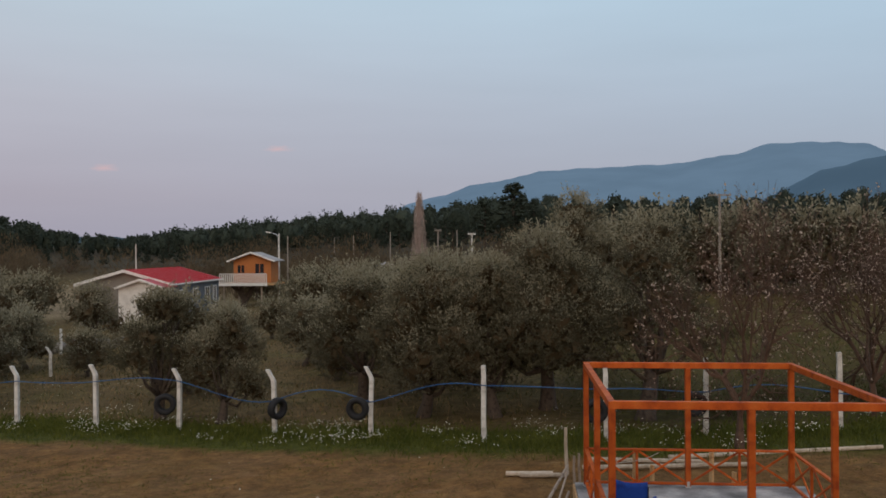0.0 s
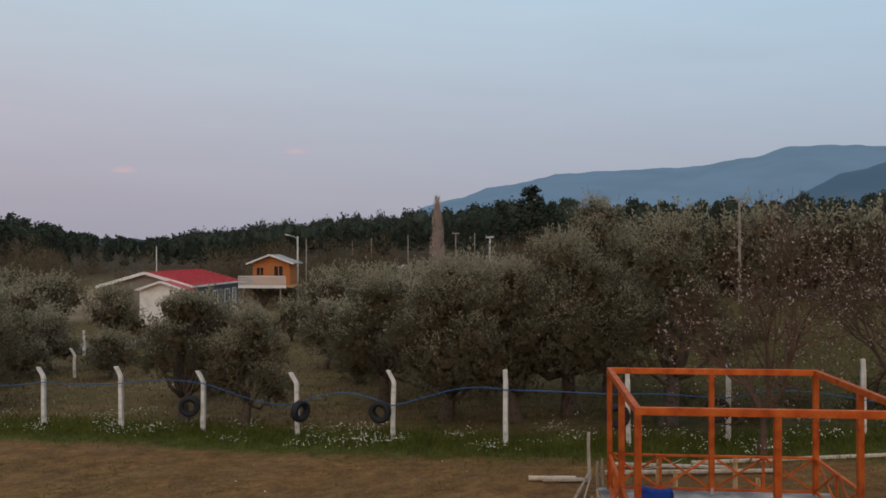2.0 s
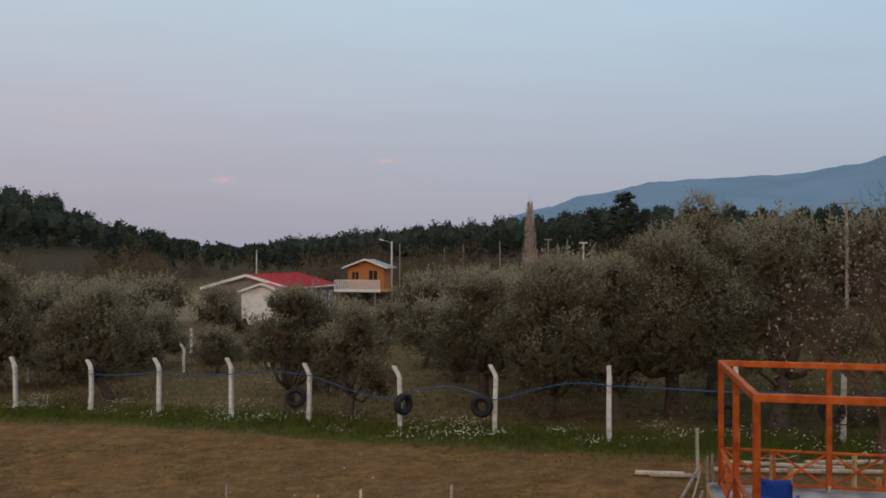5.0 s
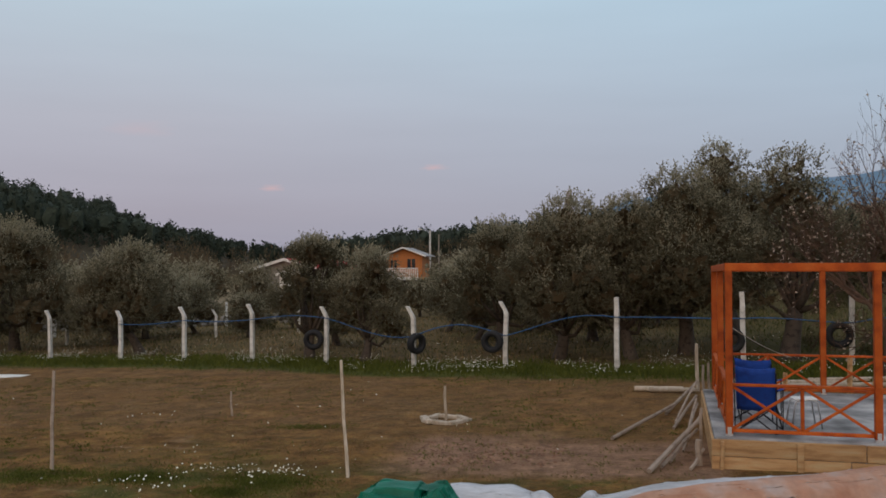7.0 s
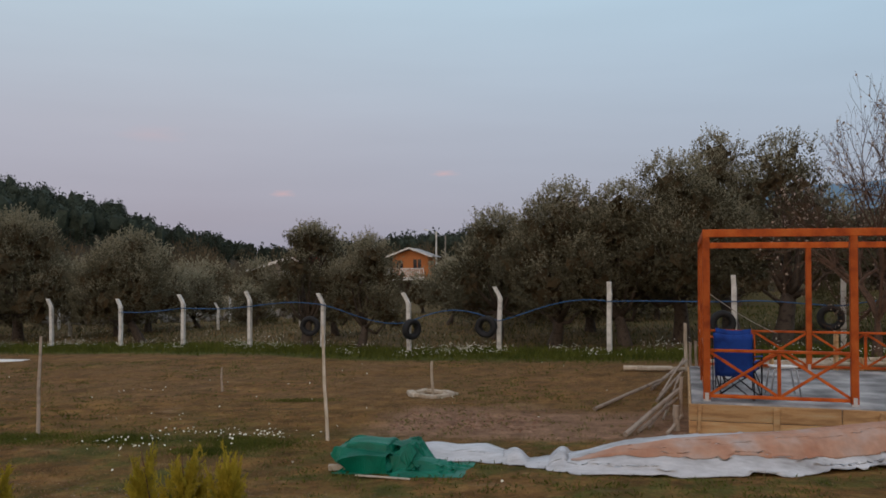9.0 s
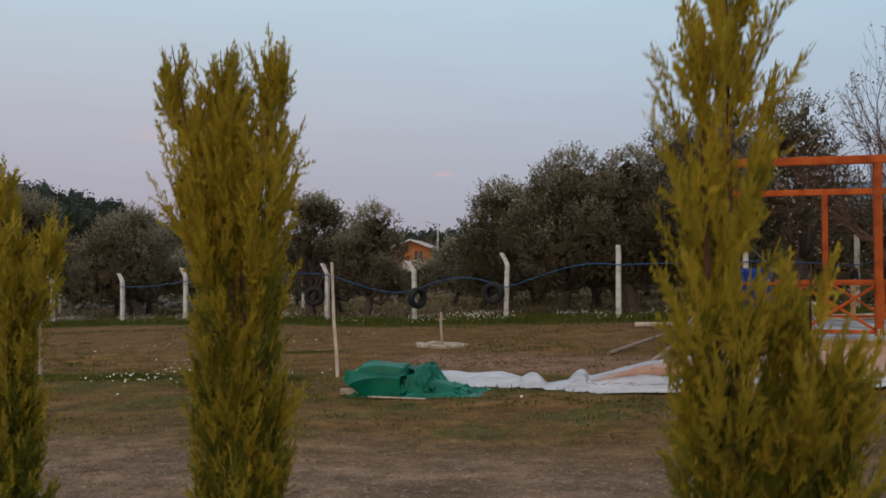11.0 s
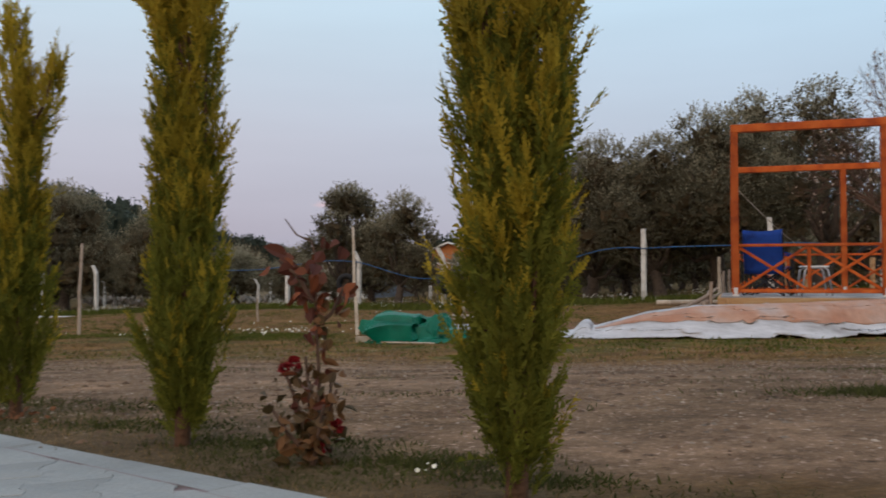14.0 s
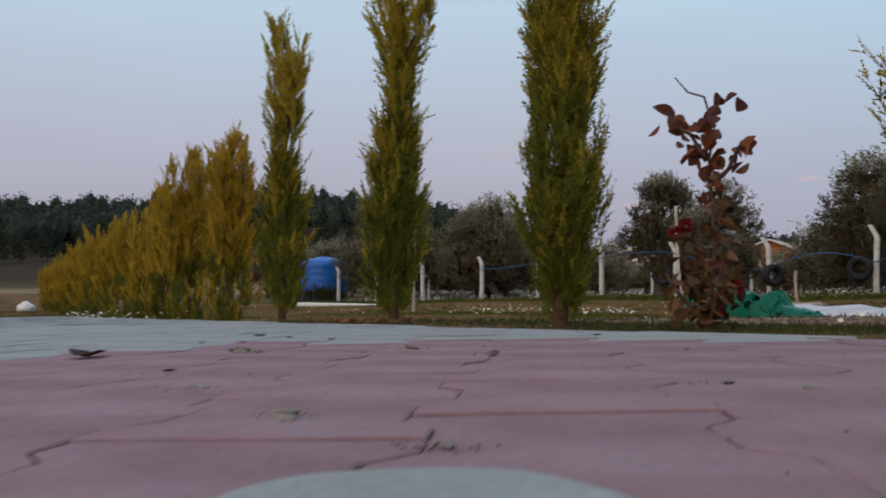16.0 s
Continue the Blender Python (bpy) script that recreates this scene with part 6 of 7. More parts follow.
pm = {k: paver_mesh("paver", k) for k in ("pgrey", "ppink")}
vrng = np.random.default_rng(12)
rest = {"pgrey": ([], []), "ppink": ([], [])}
made = 0
for i in range(-103, 92):
    for j in range(-42, 62):
        u = (i + 0.5) * PWD
        v_ = (j + 0.5 * (i % 2)) * PL
        c = PMAT @ Vector((u, v_, 0))
        inside = (c - EORG).dot(ey)
        along = (c - EORG).dot(ex)
        if inside < 0.02 or inside > 5.88 or along < -5.9 or along > 15.9:
            continue
        dist = math.hypot(c.x - 0.5, c.y - 0.6)
        k = "ppink" if u > (-0.34 if v_ < -0.05 else -0.2) and -1.55 < v_ < 0.17 - 0.25 * u else "pgrey"
        settle = lambda p, q: 0.0036 * noise.noise(Vector((p * 2.3, q * 2.3, 1.0)))
        loc = Matrix.Translation((u, v_, settle(u, v_) + vrng.uniform(-0.0009, 0.0009))) @ Euler(((settle(u, v_ + 0.05) - settle(u, v_ - 0.05)) * 10 + vrng.normal() * 0.0045, (settle(u - 0.05, v_) - settle(u + 0.05, v_)) * 10 + vrng.normal() * 0.0045, vrng.normal() * 0.010)).to_matrix().to_4x4()
        if inside < 0.235:
            cut_paver(rest[k], PMAT @ loc)
        elif dist < 1.75 and made < 300:
            o = new("paver", pm[k][0])
            o.parent = pav
            o.matrix_world = PMAT @ loc
            made += 1
        else:
            vs, fs = rest[k]
            b0_ = len(vs)
            mm = PMAT @ loc
            if dist > 3.4:
                vs += [mm @ Vector(p) for p in pm[k][1][24:]]
                fs.append(tuple(range(b0_, b0_ + 12)))
                continue
            vs += [mm @ Vector(p) for p in pm[k][1]]
            fs += [tuple(b0_ + q for q in fc) for fc in pm[k][2]]
for k, (vs, fs) in rest.items():
    o = mesh_ob("pavers", vs, fs, M[k], pav)
    o["kind"] = "stuff"

# grey paver patches, worn chips and dead leaves on the pavers
def path_z(x, y):
    return PZ + TILT_X * (x - 1)


# thin grey discs laid on top, standing in for single grey pavers
for cx, cy, ra, rb in ((1.052, -0.150, 0.074, 0.060), (1.30, 0.80, 0.055, 0.045)):
    v = []
    for r_ in (1.0, 0.9):
        for k in range(28):
            a = 2 * math.pi * k / 28
            w = r_ * (1 + 0.10 * noise.noise(Vector((math.cos(a) * 1.5, math.sin(a) * 1.5, 3 + cx))))
            x, y = cx + (math.cos(a) * ra * 0.90 - math.sin(a) * rb * 0.43) * w, cy + (math.cos(a) * ra * 0.43 + math.sin(a) * rb * 0.90) * w
            v.append((x, y, path_z(x, y) + (0.0006 if r_ == 1.0 else 0.0030)))
    f = [(k, (k + 1) % 28, 28 + (k + 1) % 28, 28 + k) for k in range(28)] + [tuple(range(28, 56))]
    mesh_ob("cement_patch", v, f, M["pgrey"], pav, "flat grey patch for a single grey paver among the pink")
M["deadleaf"] = leafy("dead_leaf", (0.025, 0.016, 0.012), (0.085, 0.036, 0.022), 0.8)
M["grit"] = mat("dark_grit", (0.10, 0.075, 0.07), (0.05, 0.035, 0.032), 0.95, 60, c3=(0.16, 0.11, 0.09))
drng = np.random.default_rng(9)
SPOTS = ((0.092, 0.327, 0.085), (0.843, -0.007, 0.016), (0.215, 0.501, 0.034), (0.424, 0.645, 0.026), (0.085, 0.834, 0.026), (-0.029, 0.714, 0.022), (-0.108, 0.685, 0.034),
         (0.634, 0.547, 0.020), (0.841, 0.665, 0.020), (0.53, 1.054, 0.020), (1.050, 1.017, 0.024), (-0.264, 0.97, 0.030), (-0.997, 2.02, 0.03), (-0.099, 0.902, 0.018), (0.462, 0.191, 0.018))
for sx, sy, size in SPOTS:
    a = drng.uniform(0, 6.28)
    v = []
    for k in range(10):
        t_ = 2 * math.pi * k / 10
        rx, ry = size * 0.5 * math.cos(t_) * (1 + 0.15 * drng.normal()), size * 0.24 * math.sin(t_) * (1 + 0.2 * drng.normal())
        x, y = sx + rx * math.cos(a) - ry * math.sin(a), sy + rx * math.sin(a) + ry * math.cos(a)
        v.append((x, y, path_z(x, y) + 0.0025 + size * 0.10 * math.sin(t_) ** 2 + size * 0.06 * drng.random()))
    v.append((sx, sy, path_z(sx, sy) + 0.0022))
    tagged(mesh_ob("dead_leaf", v, [(k, (k + 1) % 10, 10) for k in range(10)], M["deadleaf"]), "curled dark dead leaf lying on the pavers", "leaf", "dead leaves on the path")
# broken stones lying in the worn joints
for k, (sx, sy, size) in enumerate(((0.843, -0.007, 0.010), (0.858, -0.018, 0.007), (0.215, 0.501, 0.016), (0.238, 0.512, 0.011), (0.424, 0.645, 0.012), (0.440, 0.636, 0.009), (0.634, 0.547, 0.009), (0.993, -0.049, 0.005), (1.015, 0.286, 0.007), (1.077, 0.266, 0.006), (-0.029, 0.714, 0.011), (0.63, 0.09, 0.007))):
    bm = bmesh.new()
    size *= 0.85
    bmesh.ops.create_icosphere(bm, subdivisions=1, radius=size)
    for vv in bm.verts:
        vv.co *= 1 + 0.7 * noise.noise(vv.co * (1.1 / size) + Vector((k * 3.7, 0, 0)))
        vv.co.z *= 0.45
    o = tagged(part("small_stone", bm, M["stone"]), "small broken stone lying in a worn paver joint", "stone", "stones on the path")
    o.matrix_world = pose(sx, sy, path_z(sx, sy) + size * 0.22, 0, 0, k * 50)
# grit washed into the joints
cnt = 500
gx, gy = drng.uniform(-1.6, 1.9, cnt), drng.uniform(-0.3, 1.6, cnt)
gx = np.concatenate([gx] + [c + drng.normal(size=30) * s_ for c, s_ in ((0.50, 0.06), (0.843, 0.014), (0.993, 0.018), (0.93, 0.014), (0.63, 0.03), (0.46, 0.03), (1.015, 0.02), (1.077, 0.02), (0.215, 0.03), (0.424, 0.02))])
gy = np.concatenate([gy] + [c + drng.normal(size=30) * s_ for c, s_ in ((0.20, 0.02), (-0.007, 0.010), (-0.049, 0.006), (-0.17, 0.008), (0.09, 0.015), (0.191, 0.01), (0.286, 0.008), (0.266, 0.008), (0.501, 0.02), (0.645, 0.012))])
ok = (gx - EORG.x) * ey.x + (gy - EORG.y) * ey.y > 0.15
gx, gy = gx[ok], gy[ok]
sz = drng.uniform(0.0006, 0.0017, len(gx))
v, f = [], []
for x, y, q in zip(gx, gy, sz):
    core_ = len(v)
    z = path_z(x, y)
    v += [(x + q, y, z), (x, y + q, z), (x - q * 1.3, y, z), (x, y - q, z), (x + 0.2 * q, y, z + q * 0.8)]
    f += [(core_, core_ + 1, core_ + 4), (core_ + 1, core_ + 2, core_ + 4), (core_ + 2, core_ + 3, core_ + 4), (core_ + 3, core_, core_ + 4)]
tagged(mesh_ob("grit", v, f, M["grit"]), "dark grit and crumbs of soil on the path", "grit", kind="stuff")

# ---------- house with the red roof ----------
def window(parent, x, y, z, w, h, turn, paint="whitepaint"):
    """A recessed pane in a white frame on the wall; local x along the wall, y out of it."""
    e = new("window")
    e.parent = parent
    e.matrix_world = pose(x, y, z, 0, 0, turn)
    bm = bmesh.new()
    for lo, hi in (((-w / 2, -0.05, -h / 2), (-w / 2 + 0.09, 0.05, h / 2)), ((w / 2 - 0.09, -0.05, -h / 2), (w / 2, 0.05, h / 2)), ((-w / 2 + 0.09, -0.05, h / 2 - 0.09), (w / 2 - 0.09, 0.05, h / 2)),
                   ((-w / 2 + 0.09, -0.05, -h / 2), (w / 2 - 0.09, 0.07, -h / 2 + 0.09)), ((-0.035, -0.04, -h / 2 + 0.09), (0.035, 0.03, h / 2 - 0.09))):
        box(bm, lo, hi)
    part("window_frame", bm, M[paint], e)
    bm = bmesh.new()
    box(bm, (-w / 2 + 0.07, -0.03, -h / 2 + 0.07), (w / 2 - 0.07, 0.0, h / 2 - 0.07))
    part("pane", bm, M["glass"], e)
    return e


def prism(bm, x0, x1, y0, y1, z0, ze, zr):
    """Walls up to the eaves and both gables; ridge along y."""
    xm = (x0 + x1) / 2
    pts = [(x0, z0), (x1, z0), (x1, ze), (xm, zr), (x0, ze)]
    a = [bm.verts.new((x, y0, z)) for x, z in pts]
    b = [bm.verts.new((x, y1, z)) for x, z in pts]
    bm.faces.new(a)
    bm.faces.new(b[::-1])
    for k in range(5):
        bm.faces.new((a[k], b[k], b[(k + 1) % 5], a[(k + 1) % 5]))
    bmesh.ops.recalc_face_normals(bm, faces=bm.faces)


def roof_side(bm, xe, ze, xr, zr, y0, y1, th=0.10):
    v = [bm.verts.new(p) for p in ((xe, y0, ze), (xe, y1, ze), (xr, y1, zr), (xr, y0, zr), (xe, y0, ze + th), (xe, y1, ze + th), (xr, y1, zr + th), (xr, y0, zr + th))]
    for q in ((3, 2, 1, 0), (4, 5, 6, 7), (0, 1, 5, 4), (1, 2, 6, 5), (2, 3, 7, 6), (3, 0, 4, 7)):
        bm.faces.new([v[k] for k in q])


house = thing("house", label="single-storey grey house with a red sheet roof and a white annexe", category="house")
X0, X1, Y0, Y1, Z0, ZE, ZR = -33.2, -25.5, 71.0, 84.0, -1.2, 2.55, 3.62
XM = (X0 + X1) / 2
bm = bmesh.new()
prism(bm, X0, X1, Y0, Y1, Z0, ZE, ZR)
part("wall", bm, M["grey"], house, "slate grey rendered walls")
bm = bmesh.new()
prism(bm, X0 + 0.02, X1 - 0.02, Y0 - 0.03, Y0 - 0.004, Z0, ZE, ZR)
part("gable", bm, M["gable"], house, "taupe rendered gable")
for xe in (X0 - 0.3, X1 + 0.3):
    bm = bmesh.new()
    roof_side(bm, xe, ZE - 0.06, XM, ZR + 0.02, Y0 - 0.4, Y1 + 0.3)
    part("roof", bm, M["redroof"], house, "red corrugated roof sheets")
    for yy in (Y0 - 0.46,):
        bm = bmesh.new()
        beam(bm, (xe, yy, ZE - 0.06), (XM, yy, ZR + 0.04), 0.06, 0.24)
        part("bargeboard", bm, M["whitepaint"], house, "white bargeboard")
for k in range(26):
    yy = Y0 - 0.3 + k * 0.52
    bm = bmesh.new()
    beam(bm, (X1 + 0.3, yy, ZE + 0.06), (XM, yy, ZR + 0.14), 0.05, 0.04)
    part("roof_rib", bm, M["redroof"], house)
bm = bmesh.new()
beam(bm, (X1 + 0.32, Y0 - 0.4, ZE - 0.03), (X1 + 0.32, Y1 + 0.3, ZE - 0.03), 0.08, 0.14)
part("gutter", bm, M["whitepaint"], house, "white gutter")
for y, w in ((73.4, 0.9), (77.0, 1.3), (80.4, 1.3), (82.6, 1.0)):
    window(house, X1 + 0.03, y, 1.35 if w > 1 else 1.05, w, 1.25 if w > 1 else 1.9, -90)
# annexe
AX0, AX1, AY0 = -29.0, -25.35, 68.8
bm = bmesh.new()
prism(bm, AX0, AX1, AY0, Y0 - 0.04, Z0, 2.35, 2.95)
part("annexe_wall", bm, M["white"], house, "white rendered annexe")
AM = (AX0 + AX1) / 2
for xe in (AX0 - 0.2, AX1 + 0.2):
    bm = bmesh.new()
    roof_side(bm, xe, 2.32, AM, 2.97, AY0 - 0.3, Y0 + 0.5, 0.08)
    part("roof", bm, M["redroof"], house)
    bm = bmesh.new()
    beam(bm, (xe, AY0 - 0.34, 2.32), (AM, AY0 - 0.34, 3.0), 0.05, 0.18)
    part("bargeboard", bm, M["whitepaint"], house)
window(house, -26.5, AY0 - 0.03, 1.3, 0.6, 0.7, 180)

# ---------- tree house ----------
cab = thing("tree_house", label="small orange wooden cabin on stilts with a white balcony", category="tree house")
TX0, TX1, TY0, TY1, TZ = -26.3, -21.9, 92.0, 95.4, 1.85
bm = bmesh.new()
prism(bm, TX0, TX1 - 0.4, TY0, TY1, TZ, 4.2, 4.95)
part("wall", bm, M["cabin"], cab)
for k in range(7):
    bm = bmesh.new()
    z = TZ + 0.17 + k * 0.33
    box(bm, (TX0 - 0.02, TY0 - 0.03, z - 0.15), (TX1 - 0.38, TY0 - 0.002, z + 0.15), 0.012)
    part("board", bm, M["cabin"], cab)
CM = (TX0 + TX1 - 0.4) / 2
for xe in (TX0 - 0.55, TX1 + 0.2):
    bm = bmesh.new()
    roof_side(bm, xe, 4.10, CM, 5.02, TY0 - 0.7, TY1 + 0.3, 0.10)
    part("roof", bm, M["metalroof"], cab)
    bm = bmesh.new()
    beam(bm, (xe, TY0 - 0.74, 4.12), (CM, TY0 - 0.74, 5.08), 0.06, 0.16)
    part("bargeboard", bm, M["whitepaint"], cab, "white roof edge")
for x, w, hh in ((-25.5, 0.9, 1.0), (-23.5, 1.1, 1.3)):
    window(cab, x, TY0 - 0.06, 3.3, w, hh, 180, "cabin")
bm = bmesh.new()
box(bm, (-27.4, 90.4, TZ - 0.22), (TX1 + 0.3, TY1 + 0.1, TZ - 0.02))
part("deck", bm, M["rawwood"], cab)
bm = bmesh.new()
box(bm, (-27.45, 90.34, TZ - 0.28), (-22.3, 90.39, TZ + 0.02))
part("deck_edge", bm, M["whitepaint"], cab)
bm = bmesh.new()
beam(bm, (-27.4, 90.42, TZ + 0.98), (-22.4, 90.42, TZ + 0.98), 0.08, 0.08)
part("handrail", bm, M["whitepaint"], cab)
for k in range(24):
    bm = bmesh.new()
    x = -27.36 + k * 0.215
    box(bm, (x - 0.05, 90.40, TZ), (x + 0.05, 90.44, TZ + 0.94))
    part("baluster", bm, M["whitepaint"], cab)
for x, y in ((-27.0, 90.8), (-23.0, 90.8), (-26.6, 95.0), (-22.2, 95.0)):
    bm = bmesh.new()
    beam(bm, (x, y, gz(x, y) - 0.3), (x, y, TZ - 0.22), 0.16, 0.16)
    part("stilt", bm, M["greywood"], cab)
v, f = [], []
for a, b in (((-25.2, 92.2, -1), (-25.6, 92.0, 1.6)), ((-25.2, 92.2, -0.2), (-24.2, 92.4, 1.65)), ((-25.2, 92.2, 0.1), (-26.5, 91.6, 1.65))):
    tube(v, f, (a, tuple((p + q) / 2 + 0.1 for p, q in zip(a, b)), b), (0.34, 0.26, 0.16), 7)
mesh_ob("tree_trunk", v, f, M["bark"], cab, "gnarled trunk under the cabin")


# ---------- poles ----------
def pole(x, y, top, r=0.11, kind="utility_pole", label="grey timber utility pole", arm=0.0, lamp=False, material="pole"):
    t = thing(kind, (x, y, gz(x, y)), 0, label, "pole" if not lamp else "street lamp")
    h_ = top - gz(x, y)
    v, f = [], []
    tube(v, f, ((0, 0, -0.3), (0, 0, h_)), (r, r * 0.7), 8)
    mesh_ob("shaft", v, f, M[material], t)
    if arm:
        bm = bmesh.new()
        beam(bm, (-arm / 2, -0.1, h_ - 0.12), (arm / 2, -0.1, h_ - 0.12), 0.1, 0.12)
        part("crossarm", bm, M[material], t)
        for s in (-0.45, -0.2, 0.2, 0.45):
            v, f = [], []
            tube(v, f, ((s * arm, -0.1, h_ - 0.06), (s * arm, -0.1, h_ + 0.12)), (0.045, 0.03), 6)
            mesh_ob("insulator", v, f, M["slab"], t)
    if lamp:
        v, f = [], []
        tube(v, f, ((0, 0, h_ - 0.4), (-0.3, -0.1, h_ - 0.05), (-0.9, -0.3, h_ + 0.12)), (0.04, 0.035, 0.03), 6)
        mesh_ob("bracket", v, f, M["bright"], t)
        bm = bmesh.new()
        box(bm, (-0.28, -0.12, -0.06), (0.28, 0.12, 0.06), 0.04, pose(-1.1, -0.36, h_ + 0.16, 0, 12, 18))
        part("lamp_head", bm, M["whitepaint"], t, "white street lamp head, unlit")
    return t


pole(-22.6, 97.0, 7.15, 0.13, "street_lamp", "white concrete street lamp pole beside the cabin", lamp=True, material="post")
pole(21.7, 80.0, 10.2, 0.15, arm=2.0)
pole(-0.96, 100, 7.15, 0.13, label="pale concrete utility pole", arm=0.9, material="post")
pole(-23.4, 105, 7.0, 0.1)
pole(-13.5, 130, 7.9, 0.1)
pole(-5.85, 120, 8.0, 0.11, arm=1.0)
pole(-3.5, 130, 8.2, 0.1)
pole(48.5, 120, 11.2, 0.12, material="post")
pole(-34.5, 86, 6.0, 0.08, material="post")
pole(-23.3, 138, 7.2, 0.09)
pole(-20.3, 138.5, 7.6, 0.09)

# ---------- water tank ----------
tank = thing("water_tank", (-33.0, 35.2, gz(-33.0, 35.2)), 0, "tall bright blue plastic water tank", "water tank")
prof = [(0.0, 2.50), (0.42, 2.50), (0.48, 2.47), (0.98, 2.38), (1.20, 2.28), (1.28, 2.18)]
for k in range(6):
    z = 2.1 - k * 0.36
    prof += [(1.28, z), (1.30, z - 0.10), (1.28, z - 0.2)]
prof += [(1.28, 0.05), (1.22, -0.1)]
v, f = [], []
N = 40
for a in range(N):
    c, s = math.cos(2 * math.pi * a / N), math.sin(2 * math.pi * a / N)
    v += [(r * c, r * s, z) for r, z in prof]
K = len(prof)
for a in range(N):
    for k in range(K - 1):
        f.append((a * K + k, a * K + k + 1, ((a + 1) % N) * K + k + 1, ((a + 1) % N) * K + k))
mesh_ob("tank_body", v, f, M["tank"], tank, smooth=True)
v, f = [], []
tube(v, f, ((0, 0, 2.48), (0, 0, 2.56)), (0.3, 0.28), 20)
mesh_ob("lid", v, f, M["tank"], tank)

# posts of the plots beyond, low stone wall
for k, (x, y, hh) in enumerate(((-26.0, 36.5, 1.7), (-23.5, 44, 1.6), (-20.0, 40, 1.4), (-16.2, 41.5, 1.5), (-12.0, 44.0, 1.5), (-24.2, 49.5, 1.5), (-30, 41, 1.6))):
    t = bevelled(mesh_ob("concrete_post", *post_mesh(hh, k % 2 == 0, 90 + k), M["post"]))
    t.matrix_world = pose(x, y, gz(x, y), 0, 0, 10 * k)
    tagged(t, "weathered concrete post standing among the olives", "post", "posts of the plots beyond")
wall = thing("stone_wall", label="low dry wall of grey field stones among the olives", category="wall")
wrng = np.random.default_rng(3)
bm = bmesh.new()
bmesh.ops.create_icosphere(bm, subdivisions=1, radius=0.2)
stone_me = bpy.data.meshes.new("stone")
bm.to_mesh(stone_me)
bm.free()
stone_me.materials.append(M["stone"])
for k in range(150):
    t_ = k / 150
    x, y = -34 + 14 * t_, 44.5 + 9 * t_
    o = new("stone", stone_me)
    o.parent = wall
    o.matrix_world = pose(x + wrng.normal() * 0.1, y + wrng.normal() * 0.15, gz(x, y) + wrng.uniform(0, 0.5), *wrng.uniform(0, 360, 3)) @ Matrix.Diagonal((*wrng.uniform(0.7, 1.6, 3), 1))

# bush in front of the tank, parked pale van and a small hut in the distance
put(brush(14, 1.0, 1.6, M["darkbush"], "bush", "low dark bush in front of the water tank", 1800, 0.24), -30.6, 32.6)
hut = thing("hut", (-13.6, 127, gz(-13.6, 127) - 1.6), 15, "small whitewashed hut at the edge of the woods", "hut")
bm = bmesh.new()
prism(bm, -1.2, 1.2, -1.4, 1.4, -0.4, 2.9, 3.4)
part("wall", bm, M["white"], hut)
bm = bmesh.new()
roof_side(bm, -1.45, 2.85, 0, 3.45, -1.6, 1.6, 0.08)
roof_side(bm, 1.45, 2.85, 0, 3.45, -1.6, 1.6, 0.08)
part("roof", bm, M["metalroof"], hut)

# two white sacks at the end of the hedge
for k, (x, y) in enumerate(((-21.9, 12.1), (-22.4, 12.35))):
    bm = bmesh.new()
    bmesh.ops.create_icosphere(bm, subdivisions=3, radius=0.2)
    for vv in bm.verts:
        vv.co.z = max(vv.co.z, -0.12) * (0.7 + 0.2 * k)
        vv.co *= 1 + 0.45 * noise.noise(vv.co * 8 + Vector((k * 4, 0, 0)))
    o = tagged(part("sack", bm, M["whitepaint"], smooth=True), "bulging white sack standing at the end of the hedge", "sack", "sacks by the hedge")
    o.matrix_world = pose(x, y, gz(x, y) + 0.10, 0, 0, 40 * k)

# ---------- grass, weeds, flowers, pebbles ----------
grng = np.random.default_rng(21)


def blades(name, xy, hmin, hmax, wid, material, label, lean=0.45):
    z = ground_z(xy[:, 0], xy[:, 1])
    P = np.column_stack([xy, z - 0.01])
    D = unit(np.column_stack([grng.normal(size=(len(xy), 2)) * lean, np.ones(len(xy))]))
    V, F = leaves(P, D, grng.uniform(hmin, hmax, len(xy)), wid, grng)
    return tagged(mesh_ob(name, V, F, material), label, "grass", kind="stuff")


def fence_y(x):
    return np.interp(x, [p[0] for p in FENCE], [p[1] for p in FENCE])


# green strip under the fence
x = grng.uniform(-30, 13, 42000)
y = fence_y(x) + grng.normal(size=len(x)) * 0.85 - 0.35
blades("grass_strip", np.column_stack([x, y]), 0.06, 0.26, 0.022, M["grass"], "lush green winter grass under the fence")
# straw and low grass over the field
tx, ty = grng.uniform(-22, 9, 6200), grng.uniform(7.0, 23, 6200)
x, y = np.repeat(tx, 16) + grng.normal(size=99200) * 0.09, np.repeat(ty, 16) + grng.normal(size=99200) * 0.06
keep = ~((x > 1.6) & (x < 6.6) & (y > 12.9) & (y < 18.4)) & (y < fence_y(x) - 1.2)
x, y = x[keep], y[keep]
pat = np.array([noise.noise(Vector((a * 0.35, b * 0.35, 3.0))) for a, b in zip(x, y)])
dry = pat + grng.normal(size=len(x)) * 0.2 > -0.12
blades("dry_grass", np.column_stack([x[dry], y[dry]]), 0.02, 0.10, 0.007, M["drygrass"], "short dry straw-coloured grass", 0.9)
blades("low_grass", np.column_stack([x[~dry], y[~dry]]), 0.02, 0.08, 0.014, M["grass"], "low green grass patches in the field", 0.9)
